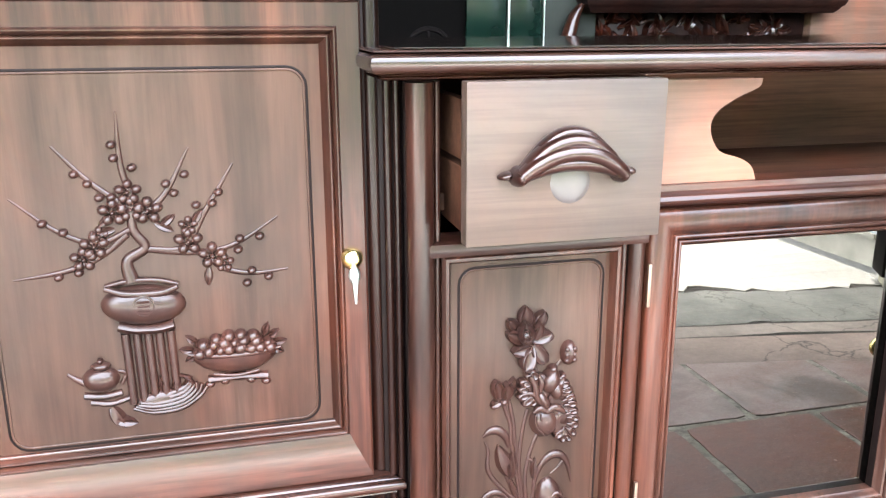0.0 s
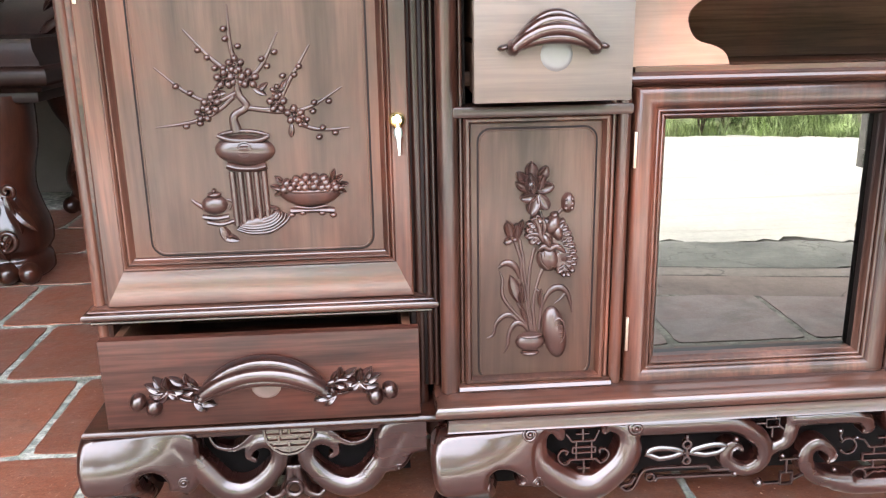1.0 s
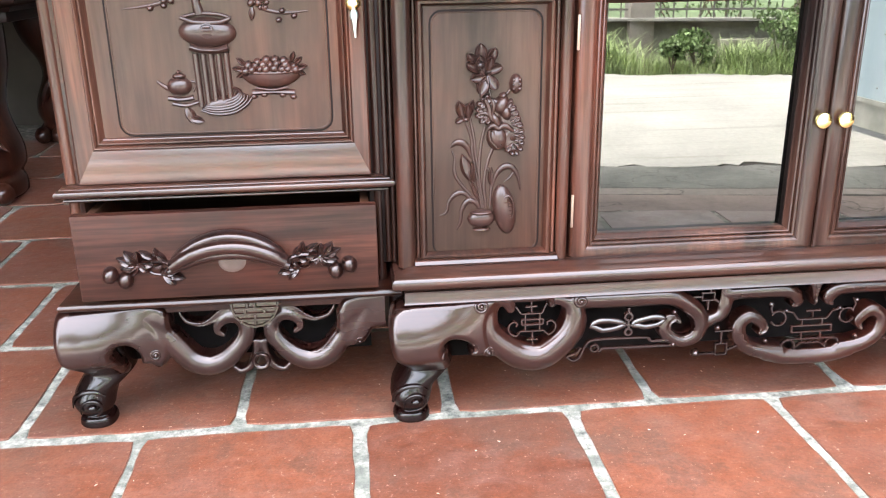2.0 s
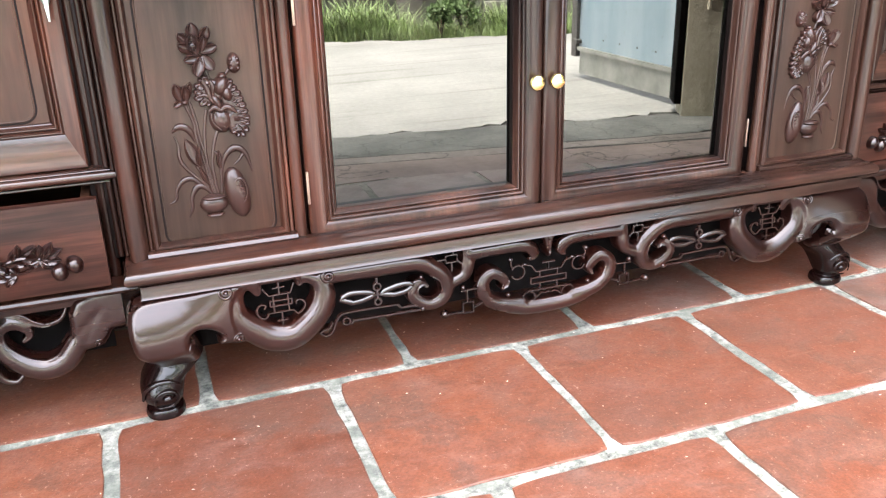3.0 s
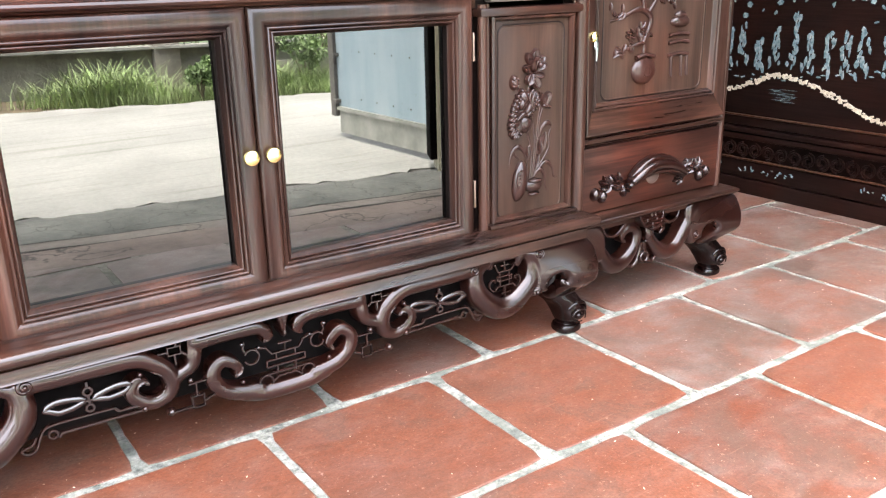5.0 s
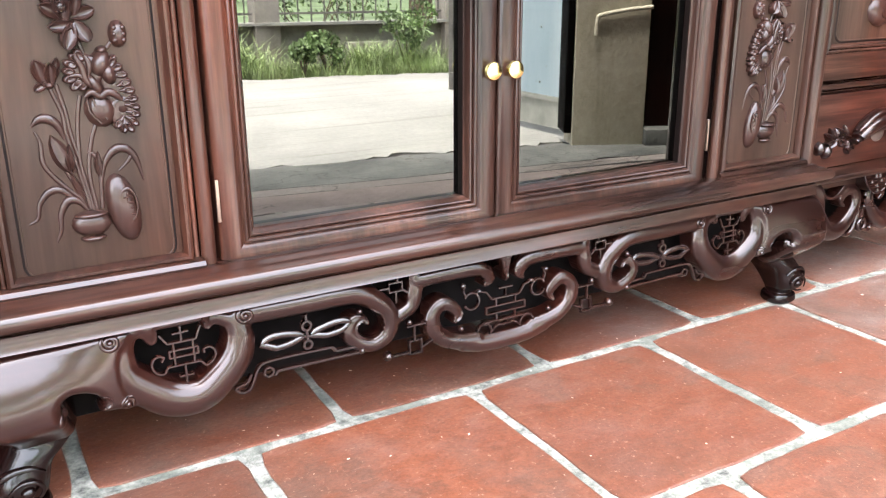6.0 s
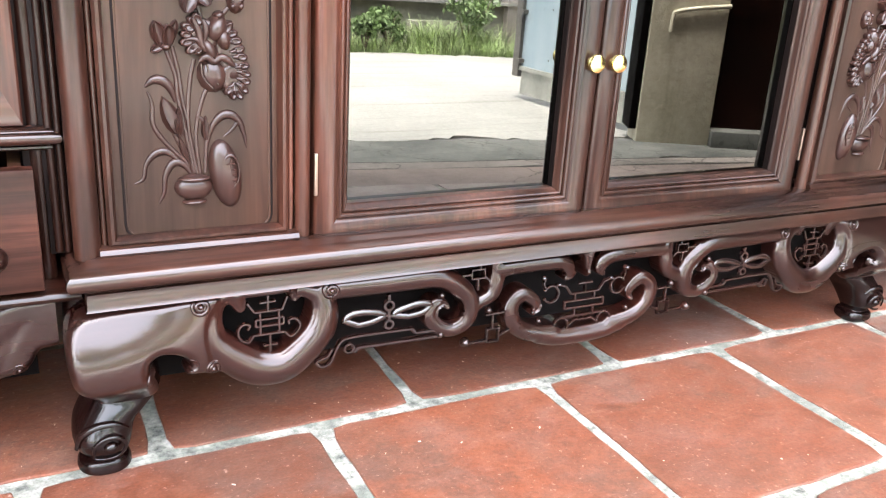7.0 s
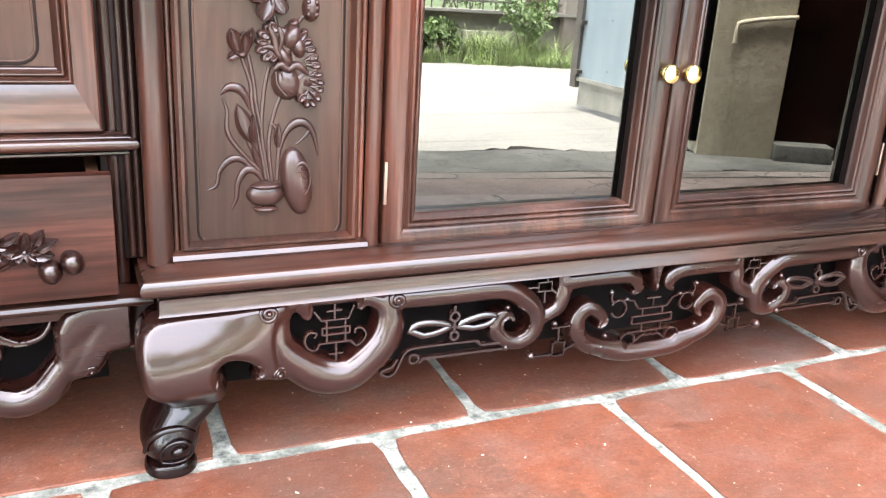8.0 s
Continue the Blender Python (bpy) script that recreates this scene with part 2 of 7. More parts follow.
def concrete(name, lo, hi, scale=2.2, crack=True, cells=1.1):
    m, nt, b = mat_base(name)
    v = coords(nt, (1, 1, 1))
    n = noise_tex(nt, v, scale, 8, 0.62, 0.3)
    f = noise_tex(nt, v, 45.0, 5, 0.65)
    c = ramp(nt, n, [(0.3, lo), (0.7, hi)])
    c = mix(nt, 0.4, c, ramp(nt, f, [(0.3, (0.6, 0.6, 0.6)), (0.7, (1.15, 1.15, 1.15))]), "MULTIPLY")
    lines = noise_tex(nt, coords(nt, (0.5, 14, 1), (0, 0, -0.2)), 1.0, 4, 0.7, 0.5)
    c = mix(nt, 0.55, c, ramp(nt, lines, [(0.34, (0.55, 0.53, 0.5)), (0.46, (1, 1, 1)), (0.8, (1.1, 1.1, 1.1))]), "MULTIPLY")
    if crack:
        vo = nt.nodes.new("ShaderNodeTexVoronoi")
        vo.feature = "DISTANCE_TO_EDGE"
        vo.inputs["Scale"].default_value = cells
        d = node(nt, "ShaderNodeVectorMath")
        d.operation = "ADD"
        nn = node(nt, "ShaderNodeTexNoise", Scale=3.0, Detail=5.0)
        nt.links.new(v, nn.inputs["Vector"])
        nt.links.new(v, d.inputs[0])
        nt.links.new(nn.outputs["Color"], d.inputs[1])
        nt.links.new(d.outputs[0], vo.inputs["Vector"])
        c = mix(nt, ramp(nt, vo.outputs["Distance"], [(0.0, (0.85, 0.85, 0.85)), (0.012, (0, 0, 0))]), c, (0.035, 0.032, 0.028))
    nt.links.new(c, b.inputs["Base Color"])
    b.inputs["Roughness"].default_value = 0.9
    bump(nt, b, f, 0.5, 0.006)
    return m


LANE = concrete("sunlit_concrete", (0.232, 0.229, 0.214), (0.362, 0.355, 0.332), 1.6, False)
KERBC = concrete("grey_concrete", (0.055, 0.058, 0.055), (0.185, 0.185, 0.172), 3.5, True, 2.4)
STEPC2 = concrete("worn_red_concrete", (0.125, 0.108, 0.098), (0.27, 0.238, 0.218), 4, True, 1.1)
STEPC = concrete("reddish_concrete", (0.145, 0.115, 0.105), (0.29, 0.232, 0.208), 4, True, 1.5)
PILLARC = concrete("old_pillar_render", (0.48, 0.43, 0.32), (0.72, 0.67, 0.54), 3.0, False)
WALLC = concrete("mossy_wall", (0.10, 0.10, 0.08), (0.30, 0.29, 0.25), 3.0, False)
SOIL = plain("soil", (0.10, 0.078, 0.048), 0.95, 0, 0.4, 8, 0.01)
GRASSM = plain("grass", (0.25, 0.33, 0.135), 0.6, 0, 0.6, 9)
LAWNM = plain("sunlit_lawn", (0.105, 0.15, 0.07), 0.9, 0, 0.5, 1.4, 0.02)
PIERC = concrete("old_pier_render", (0.26, 0.235, 0.215), (0.42, 0.38, 0.345), 4.0, False)
LEAFM = plain("leaf", (0.14, 0.21, 0.08), 0.5, 0, 0.6, 5)
DIRT = plain("black_dirt", (0.02, 0.018, 0.015), 0.95, 0, 0.5, 30)
BARK = plain("bark", (0.12, 0.085, 0.06), 0.9, 0, 0.4, 30, 0.005)
RAIL = plain("fence_rail", (0.16, 0.15, 0.14), 0.6, 0.3)


def gate_mat():
    m, nt, b = mat_base("blue_grey_sheet_metal")
    n = noise_tex(nt, coords(nt, (1, 5, 1)), 1.6, 5, 0.6)
    k = noise_tex(nt, coords(nt, (1, 1, 1)), 26.0, 5, 0.7)
    c = ramp(nt, n, [(0.3, (0.33, 0.43, 0.50)), (0.7, (0.46, 0.55, 0.61))])
    c = mix(nt, ramp(nt, k, [(0.62, (0, 0, 0)), (0.8, (0.5, 0.5, 0.5))]), c, (0.20, 0.16, 0.12))
    nt.links.new(c, b.inputs["Base Color"])
    b.inputs["Roughness"].default_value, b.inputs["Metallic"].default_value = 0.5, 0.2
    return m


GATEM = gate_mat()
GATELOW = plain("weathered_sheet", (0.36, 0.36, 0.33), 0.6, 0.2, 0.25, 12)

# ---------------------------------------------------------------- builders
ORIGIN = {}


def thing(name, at, label, category, group="", kind=""):
    ob = new(name)
    ob.empty_display_size = 0.05
    ob.location = at
    ORIGIN[ob] = Vector(at)
    return tagged(ob, label, category, group, kind)


SHAPE = [None]                            # proportions of the unit being built


def finish(name, bm, material, origin, smooth=38):
    if SHAPE[0]:
        for v in bm.verts:
            SHAPE[0](v.co)
    bmesh.ops.recalc_face_normals(bm, faces=bm.faces[:])
    if origin is not None:
        bmesh.ops.translate(bm, verts=bm.verts[:], vec=-origin)
    me = bpy.data.meshes.new(name)
    bm.to_mesh(me)
    bm.free()
    me.materials.append(material)
    for p in me.polygons:
        p.use_smooth = True
    me.set_sharp_from_angle(angle=radians(smooth))
    return me


def part(name, bm, material, parent, label="", smooth=38):
    """One mesh object under a thing or a part; the bmesh is in world coordinates."""
    o = ORIGIN[parent]
    ob = new(name, finish(name, bm, material, o, smooth))
    ob.parent = parent
    ORIGIN[ob] = o
    return tagged(ob, label)


def solo(name, bm, material, label, category, group="", kind="", smooth=38):
    ob = new(name, finish(name, bm, material, None, smooth))
    ORIGIN[ob] = Vector((0, 0, 0))
    return tagged(ob, label, category, group, kind)


def box(x0, x1, y0, y1, z0, z1, bev=0.003, bm=None):
    bm = bm or bmesh.new()
    m = Matrix.LocRotScale(((x0 + x1) / 2, (y0 + y1) / 2, (z0 + z1) / 2), None, (abs(x1 - x0), abs(y1 - y0), abs(z1 - z0)))
    got = bmesh.ops.create_cube(bm, size=1, matrix=m)
    if bev:
        es = list({e for v in got["verts"] for e in v.link_edges})
        bmesh.ops.bevel(bm, geom=es, offset=bev, segments=2, profile=0.6, affect="EDGES")
    return bm


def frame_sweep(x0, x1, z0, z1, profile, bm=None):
    """A mitred frame in an upright plane; profile: (inset, y) from outside to inside."""
    bm = bm or bmesh.new()
    rings = []
    for d, y in profile:
        rings.append([bm.verts.new((x, y, z)) for x, z in ((x0 + d, z0 + d), (x1 - d, z0 + d), (x1 - d, z1 - d), (x0 + d, z1 - d))])
    for a, b in zip(rings, rings[1:]):
        for i in range(4):
            bm.faces.new((a[i], a[(i + 1) % 4], b[(i + 1) % 4], b[i]))
    return bm


def plan_mould(x0, x1, y0, y1, profile, bm=None):
    """A slab with a moulded edge; profile: (outset, z) from bottom to top."""
    bm = bm or bmesh.new()
    rings = []
    for d, z in profile:
        rings.append([bm.verts.new((x, y, z)) for x, y in ((x0 - d, y0 - d), (x1 + d, y0 - d), (x1 + d, y1 + d), (x0 - d, y1 + d))])
    for a, b in zip(rings, rings[1:]):
        for i in range(4):
            bm.faces.new((a[i], a[(i + 1) % 4], b[(i + 1) % 4], b[i]))
    bm.faces.new(rings[0])
    bm.faces.new(rings[-1])
    return bm


def arc(d0, z0, d1, z1, out, n=6):
    """Profile points of a rounded nose between two points."""
    r = []
    for i in range(n + 1):
        a = math.pi * i / n
        r.append(((d0 + (d1 - d0) * i / n) + out * math.sin(a), z0 + (z1 - z0) * (1 - math.cos(a)) / 2))
    return r


def spline(pts, per=6):
    """Catmull-Rom through points of any dimension."""
    p = [Vector(q) for q in pts]
    p = [p[0] * 2 - p[1]] + p + [p[-1] * 2 - p[-2]]
    out = []
    for i in range(1, len(p) - 2):
        a, b, c, d = p[i - 1:i + 3]
        for k in range(per):
            t = k / per
            out.append(0.5 * (2 * b + (c - a) * t + (2 * a - 5 * b + 4 * c - d) * t * t + (3 * b - a - 3 * c + d) * t ** 3))
    return out + [p[-2]]


def tube(pts, y, radii, flat=1.0, per=6, sides=10, bm=None, closed=False, lift=None):
    """A rounded bar along (x, z) points in an upright plane at y. radii: one, or one per point. lift(z): forward bulge."""
    bm = bm or bmesh.new()
    if not isinstance(radii, (list, tuple)):
        radii = [radii] * len(pts)
    line = spline([(x, z, r) for (x, z), r in zip(pts, radii)], per) if per > 1 else [Vector((x, z, r)) for (x, z), r in zip(pts, radii)]
    n = len(line)
    rings = []
    for i, q in enumerate(line):
        a = line[(i - 1) % n if closed else max(i - 1, 0)]
        b = line[(i + 1) % n if closed else min(i + 1, n - 1)]
        t = Vector((b.x - a.x, b.y - a.y))
        t = t.normalized() if t.length > 1e-9 else Vector((1, 0))
        ring = []
        for k in range(sides):
            w = 2 * math.pi * k / sides
            u, v = math.cos(w) * q.z, math.sin(w) * q.z * flat
            z = q.y + t.x * u
            ring.append(bm.verts.new((q.x - t.y * u, y + v - (lift(z) if lift else 0), z)))
        rings.append(ring)
    last = n if closed else n - 1
    for i in range(last):
        a, b = rings[i], rings[(i + 1) % n]
        for k in range(sides):
            bm.faces.new((a[k], a[(k + 1) % sides], b[(k + 1) % sides], b[k]))
    if not closed:
        bm.faces.new(rings[0])
        bm.faces.new(rings[-1])
    return bm


def dome(cx, cz, y, a, b, h, turn=0, bm=None, seg=12, rows=4, lift=None):
    """A raised half ellipsoid on an upright plane, towards the viewer."""
    bm = bm or bmesh.new()
    ca, sa = math.cos(radians(turn)), math.sin(radians(turn))
    rings = []
    for i in range(rows):
        e = math.pi / 2 * i / rows
        rings.append([bm.verts.new((cx + ca * math.cos(e) * a * math.cos(w) - sa * math.cos(e) * b * math.sin(w), y - h * math.sin(e) - (lift or 0),
                                    cz + sa * math.cos(e) * a * math.cos(w) + ca * math.cos(e) * b * math.sin(w))) for w in (2 * math.pi * k / seg for k in range(seg))])
    tip = bm.verts.new((cx, y - h - (lift or 0), cz))
    for p, q in zip(rings, rings[1:]):
        for k in range(seg):
            bm.faces.new((p[k], p[(k + 1) % seg], q[(k + 1) % seg], q[k]))
    for k in range(seg):
        bm.faces.new((rings[-1][k], rings[-1][(k + 1) % seg], tip))
    return bm


def petal(cx, cz, y, turn, length, width, h, bm=None, curl=0.0, n=6):
    """A leaf or petal in relief from its base, pointing to turn (degrees from +x)."""
    bm = bm or bmesh.new()
    rows = []
    for i in range(n + 1):
        t = i / n
        w = width / 2 * math.sin(math.pi * min(1, 0.12 + 0.88 * t)) ** 0.75
        rise = h * math.sin(math.pi * (0.15 + 0.75 * t))
        ang = radians(turn + curl * t)
        c, s = math.cos(ang), math.sin(ang)
        px, pz = cx + c * length * t, cz + s * length * t
        rows.append([bm.verts.new((px - s * k * w, y - r * rise, pz + c * k * w)) for k, r in ((-1, 0.0), (-0.55, 0.85), (0, 0.55), (0.55, 0.85), (1, 0.0))])
    for a, b in zip(rows, rows[1:]):
        for k in range(4):
            bm.faces.new((a[k], a[k + 1], b[k + 1], b[k]))
    bmesh.ops.remove_doubles(bm, verts=bm.verts[:], dist=1e-6)
    return bm


def cup(cx, cz, y, turn, length, width, h, bm):
    """A broad hollow petal with a raised rim and a small pointed tip."""
    ang = radians(turn)
    c, s = math.cos(ang), math.sin(ang)
    rows = []
    for t, w, r in ((0, 0.35, 0.35), (0.16, 0.66, 0.55), (0.36, 0.92, 0.75), (0.56, 1.0, 0.9), (0.74, 0.9, 1.0), (0.88, 0.6, 1.05), (0.97, 0.2, 0.95), (1.0, 0.06, 0.0)):
        rows.append([bm.verts.new((cx + c * length * t - s * k * w * width / 2, y - q * r * h, cz + s * length * t + c * k * w * width / 2))
                     for k, q in ((-1.0, 0.0), (-0.93, 0.85), (-0.72, 1.0), (-0.35, 0.68), (0, 0.58), (0.35, 0.68), (0.72, 1.0), (0.93, 0.85), (1.0, 0.0))])
    for a, b in zip(rows, rows[1:]):
        for k in range(8):
            bm.faces.new((a[k], a[k + 1], b[k + 1], b[k]))
    return bm


def loft(sections, axis="z", n=18, power=3.0, bm=None):
    """Rounded box sections; along z: (z, x0, x1, y0, y1); along x: (x, z0, z1, y0, y1)."""
    bm = bm or bmesh.new()
    line = spline(sections, 4)
    rings = []
    for s in line:
        p, a0, a1, y0, y1 = s
        ring = []
        for k in range(n):
            w = 2 * math.pi * k / n
            c, sn = math.cos(w), math.sin(w)
            u = math.copysign(abs(c) ** (2 / power), c)
            v = math.copysign(abs(sn) ** (2 / power), sn)
            a, y = (a0 + a1) / 2 + u * (a1 - a0) / 2, (y0 + y1) / 2 + v * (y1 - y0) / 2
            ring.append(bm.verts.new((a, y, p) if axis == "z" else (p, y, a)))
        rings.append(ring)
    for a, b in zip(rings, rings[1:]):
        for k in range(n):
            bm.faces.new((a[k], a[(k + 1) % n], b[(k + 1) % n], b[k]))
    bm.faces.new(rings[0])
    bm.faces.new(rings[-1])
    return bm


def stroke_field(px, pz, pts, radii):
    """Roundness field of a carved bar: above zero inside it; and its radius."""
    line = spline([(x, z, r) for (x, z), r in zip(pts, radii)], 10)
    q = np.array([tuple(p) for p in line])
    a, b = q[:-1], q[1:]
    g = np.full(px.shape, -0.05)
    rad = np.full(px.shape, 0.01)
    lo, hi = q.min(0), q.max(0)
    near = (px > lo[0] - 0.04) & (px < hi[0] + 0.04) & (pz > lo[1] - 0.04) & (pz < hi[1] + 0.04)
    if near.any():
        x, z = px[near][:, None], pz[near][:, None]
        dx, dz = b[:, 0] - a[:, 0], b[:, 1] - a[:, 1]
        t = np.clip(((x - a[:, 0]) * dx + (z - a[:, 1]) * dz) / (dx * dx + dz * dz + 1e-12), 0, 1)
        r = a[:, 2] + (b[:, 2] - a[:, 2]) * t
        d2 = (x - a[:, 0] - dx * t) ** 2 + (z - a[:, 1] - dz * t) ** 2
        v = (r * r - d2) / (2 * r)
        k = v.argmax(1)
        row = np.arange(len(k))
        g[near], rad[near] = v[row, k], r[row, k]
    return g, rad


def region_field(px, pz, outline, r, tall):
    """The same field of a flat-topped region with rounded edges."""
    q = np.array([tuple(p) for p in spline(list(outline) + [outline[0]], 4)])[:, :2]
    best = np.full(px.shape, 1.0)
    inside = np.zeros(px.shape, bool)
    for (ax, az), (bx, bz) in zip(q[:-1], q[1:]):
        dx, dz = bx - ax, bz - az
        t = np.clip(((px - ax) * dx + (pz - az) * dz) / (dx * dx + dz * dz + 1e-12), 0, 1)
        best = np.minimum(best, np.hypot(px - ax - dx * t, pz - az - dz * t))
        if dz:
            inside ^= ((az > pz) != (bz > pz)) & (px < ax + dx * (pz - az) / dz)
    depth = np.where(inside, best, -best)
    d = np.maximum(r - depth, 0)
    return (r * r - d * d) / (2 * r), np.full(px.shape, tall * tall / r)


def relief(strokes, regions, x0, x1, z0, z1, base, swell, mirror=None, step=0.0014, thick=0.02, flat=0.9, soft=0.0011, beads=()):
    """Openwork carved from one board: rounded bars and regions that flow into one another.
    beads: ellipses (x, z, a, b) round openings whose edges carry a fine raised line. Gives the mesh and its front as y(x, z)."""
    def field(x, z):
        u = mirror - np.abs(x - mirror) if mirror is not None else x
        got = [stroke_field(u, z, p, r) for p, r in strokes] + [region_field(u, z, p, r, h) for p, r, h in regions]
        g = np.stack([v[0] for v in got])
        top = g.max(0)
        w = np.exp((g - top) / soft)
        return top + soft * np.log(w.sum(0)), (w * np.stack([v[1] for v in got])).sum(0) / w.sum(0), u

    def front(x, z):
        g, rad, u = field(x, z)
        y = base - flat * np.sqrt(np.maximum(0, 2 * rad * g)) - swell(u, z)
        for ex, ez, ea, eb in beads:
            inside = np.clip((1.15 - np.hypot((u - ex) / ea, (z - ez) / eb)) / 0.15, 0, 1)
            y -= inside * 0.0024 * np.exp(-((np.maximum(g, 0) - 0.0010) / 0.0010) ** 2)
        return y
    nx, nz = int((x1 - x0) / step), int((z1 - z0) / step)
    gx, gz = np.meshgrid(np.linspace(x0, x1, nx), np.linspace(z0, z1, nz), indexing="ij")
    gx, gz = gx.ravel(), gz.ravel()
    g = field(gx, gz)[0]
    ids = np.arange(nx * nz).reshape(nx, nz)
    quads = np.stack([ids[:-1, :-1], ids[1:, :-1], ids[1:, 1:], ids[:-1, 1:]], -1).reshape(-1, 4)
    quads = quads[(g[quads] > 0).sum(1) >= 2]
    used = np.unique(quads)
    rim = used[g[used] <= 0]
    for i in range(4):                      # draw the ragged rim on to the outline
        x, z = gx[rim], gz[rim]
        f = field(x, z)[0]
        e = 0.0002
        fx, fz = (field(x + e, z)[0] - f) / e, (field(x, z + e)[0] - f) / e
        m = np.maximum(fx * fx + fz * fz, 0.05)
        sx, sz = -f * fx / m, -f * fz / m
        k = np.minimum(1, step * 0.8 / np.maximum(np.hypot(sx, sz), 1e-9))
        gx[rim], gz[rim] = x + sx * k, z + sz * k
    y = front(gx, gz)
    where = -np.ones(nx * nz, int)
    where[used] = np.arange(len(used))
    quads = where[quads]
    verts = [(float(gx[i]), float(y[i]), float(gz[i])) for i in used]
    edge = collections.Counter()
    for q in quads.tolist():
        for a, b in zip(q, q[1:] + q[:1]):
            edge[(min(a, b), max(a, b))] += 1
    walls = [e for e, c in edge.items() if c == 1]
    back = {}
    for a in sorted({v for e in walls for v in e}):
        back[a] = len(verts)
        verts.append((verts[a][0], verts[a][1] + thick, verts[a][2]))
    me = bpy.data.meshes.new("tmp")
    me.from_pydata(verts, [], quads.tolist() + [(a, b, back[b], back[a]) for a, b in walls])
    bm = bmesh.new()
    bm.from_mesh(me)
    bpy.data.meshes.remove(me)
    return bm, front


def lay_on(bm, front, proud=0.0):
    """Moves a small ornament built round y = 0 on to a carved front."""
    vs = bm.verts[:]
    y = front(np.array([v.co.x for v in vs]), np.array([v.co.z for v in vs]))
    for v, q in zip(vs, y.tolist()):
        v.co.y += q - proud
    return bm


def spiral_mark(cx, cz, r, start, turns=1.5, wire=0.0023):
    """An incised-looking spiral with a round eye."""
    b = tube(curl_points(cx, cz, r, 0.0034, start, turns), 0, [wire * (0.75 + 0.25 * min(1, i / 4)) for i in range(15)], 0.9, 3, 7)
    dome(cx, cz, 0.0006, 0.0036, 0.0036, 0.0042, 0, b, 9, 3)
    return b


def foot_loft(x, y):
    """Cabriole leg below the knee: thin ankle, ball foot and pad; x: 0.6 outwards of the foot's middle."""
    rows = ((0.165, 0.620, 0.548, 0.004, 0.06), (0.140, 0.619, 0.545, 0.004, 0.06), (0.122, 0.615, 0.541, 0.004, 0.066), (0.104, 0.612, 0.538, 0.004, 0.078), (0.090, 0.613, 0.539, 0.004, 0.086), (0.078, 0.620, 0.550, -0.001, 0.086),
            (0.063, 0.629, 0.566, -0.006, 0.080), (0.047, 0.632, 0.572, -0.010, 0.068), (0.033, 0.628, 0.575, -0.004, 0.056), (0.025, 0.620, 0.580, 0.006, 0.052), (0.020, 0.619, 0.581, 0.009, 0.050), (0.0165, 0.627, 0.576, 0.004, 0.056), (0.006, 0.629, 0.574, 0.003, 0.057), (0.0, 0.622, 0.579, 0.008, 0.050))
    return loft([(z, x - a, x - b, y + c, y + d) for z, a, b, c, d in rows], "z", 24, 2.4)


def foot_eye(parent, x, y, s):
    """Carved brows and eye on the front of a ball foot; x: the foot's middle."""
    for pts, r, dy in (([(-0.030, 0.040), (-0.025, 0.058), (-0.009, 0.069), (0.010, 0.069), (0.022, 0.060)], 0.0036, 0.002), ([(-0.014, 0.036), (-0.013, 0.049), (-0.002, 0.058), (0.012, 0.056), (0.018, 0.045), (0.010, 0.035), (-0.004, 0.033)], 0.0026, -0.003)):
        b = bmesh.new()
        line = spline(pts, 4)
        tube([(x + p.x, p.y) for p in line], 0, [r * (0.45 + 0.55 * math.sin(math.pi * min(1, max(0, i / (len(line) - 1))))) for i in range(len(line))], 1.0, 1, 8, b)
        for v in b.verts:                   # wrap round the ball
            v.co.y += y - 0.004 + dy + 15.0 * (v.co.x - x - 0.001) ** 2 + 9.0 * (v.co.z - 0.048) ** 2
        part("foot_brow", flip(b, s, CX), WF, parent, "", 60)
    part("foot_eye", flip(dome(x + 0.003, 0.0455, y - 0.003, 0.0075, 0.0060, 0.0060, 10, None, 14, 5), s, CX), WF, parent, "", 60)


def curl_points(cx, cz, r0, r1, start, turns, n=14):
    return [(cx + (r0 + (r1 - r0) * i / n) * math.cos(radians(start) + 2 * math.pi * turns * i / n),
             cz + (r0 + (r1 - r0) * i / n) * math.sin(radians(start) + 2 * math.pi * turns * i / n)) for i in range(n + 1)]


def rounded_rect(x0, x1, z0, z1, r, n=5):
    pts = []
    for cx, cz, a in ((x1 - r, z1 - r, 0), (x0 + r, z1 - r, 90), (x0 + r, z0 + r, 180), (x1 - r, z0 + r, 270)):
        pts += [(cx + r * math.cos(radians(a + 90 * i / n)), cz + r * math.sin(radians(a + 90 * i / n))) for i in range(n + 1)]
    return pts


def lathe(cx, cy, profile, seg=20, bm=None, axis="z"):
    """A turned body; profile: (radius, height)."""
    bm = bm or bmesh.new()
    rings = []
    for r, h in profile:
        ring = []
        for k in range(seg):
            w = 2 * math.pi * k / seg
            a, b = r * math.cos(w), r * math.sin(w)
            ring.append(bm.verts.new((cx + a, cy + b, h) if axis == "z" else (cx + a, h, cy + b)))
        rings.append(ring)
    for a, b in zip(rings, rings[1:]):
        for k in range(seg):
            bm.faces.new((a[k], a[(k + 1) % seg], b[(k + 1) % seg], b[k]))
    bm.faces.new(rings[0])
    bm.faces.new(rings[-1])
    return bm


def flip(bm, s, cx):
    """Mirrors a bmesh about x = cx when s is -1."""
    if s < 0:
        for v in bm.verts:
            v.co.x = 2 * cx - v.co.x
    return bm


# ---------------------------------------------------------------- the place: floor, walls, roof
CX, FY, SY = 0.767, 0.763, 0.803       # middle of the low unit, its front, the side units' front


def edge_y(at, x):
    return at + 0.17 * (x - 0.7)


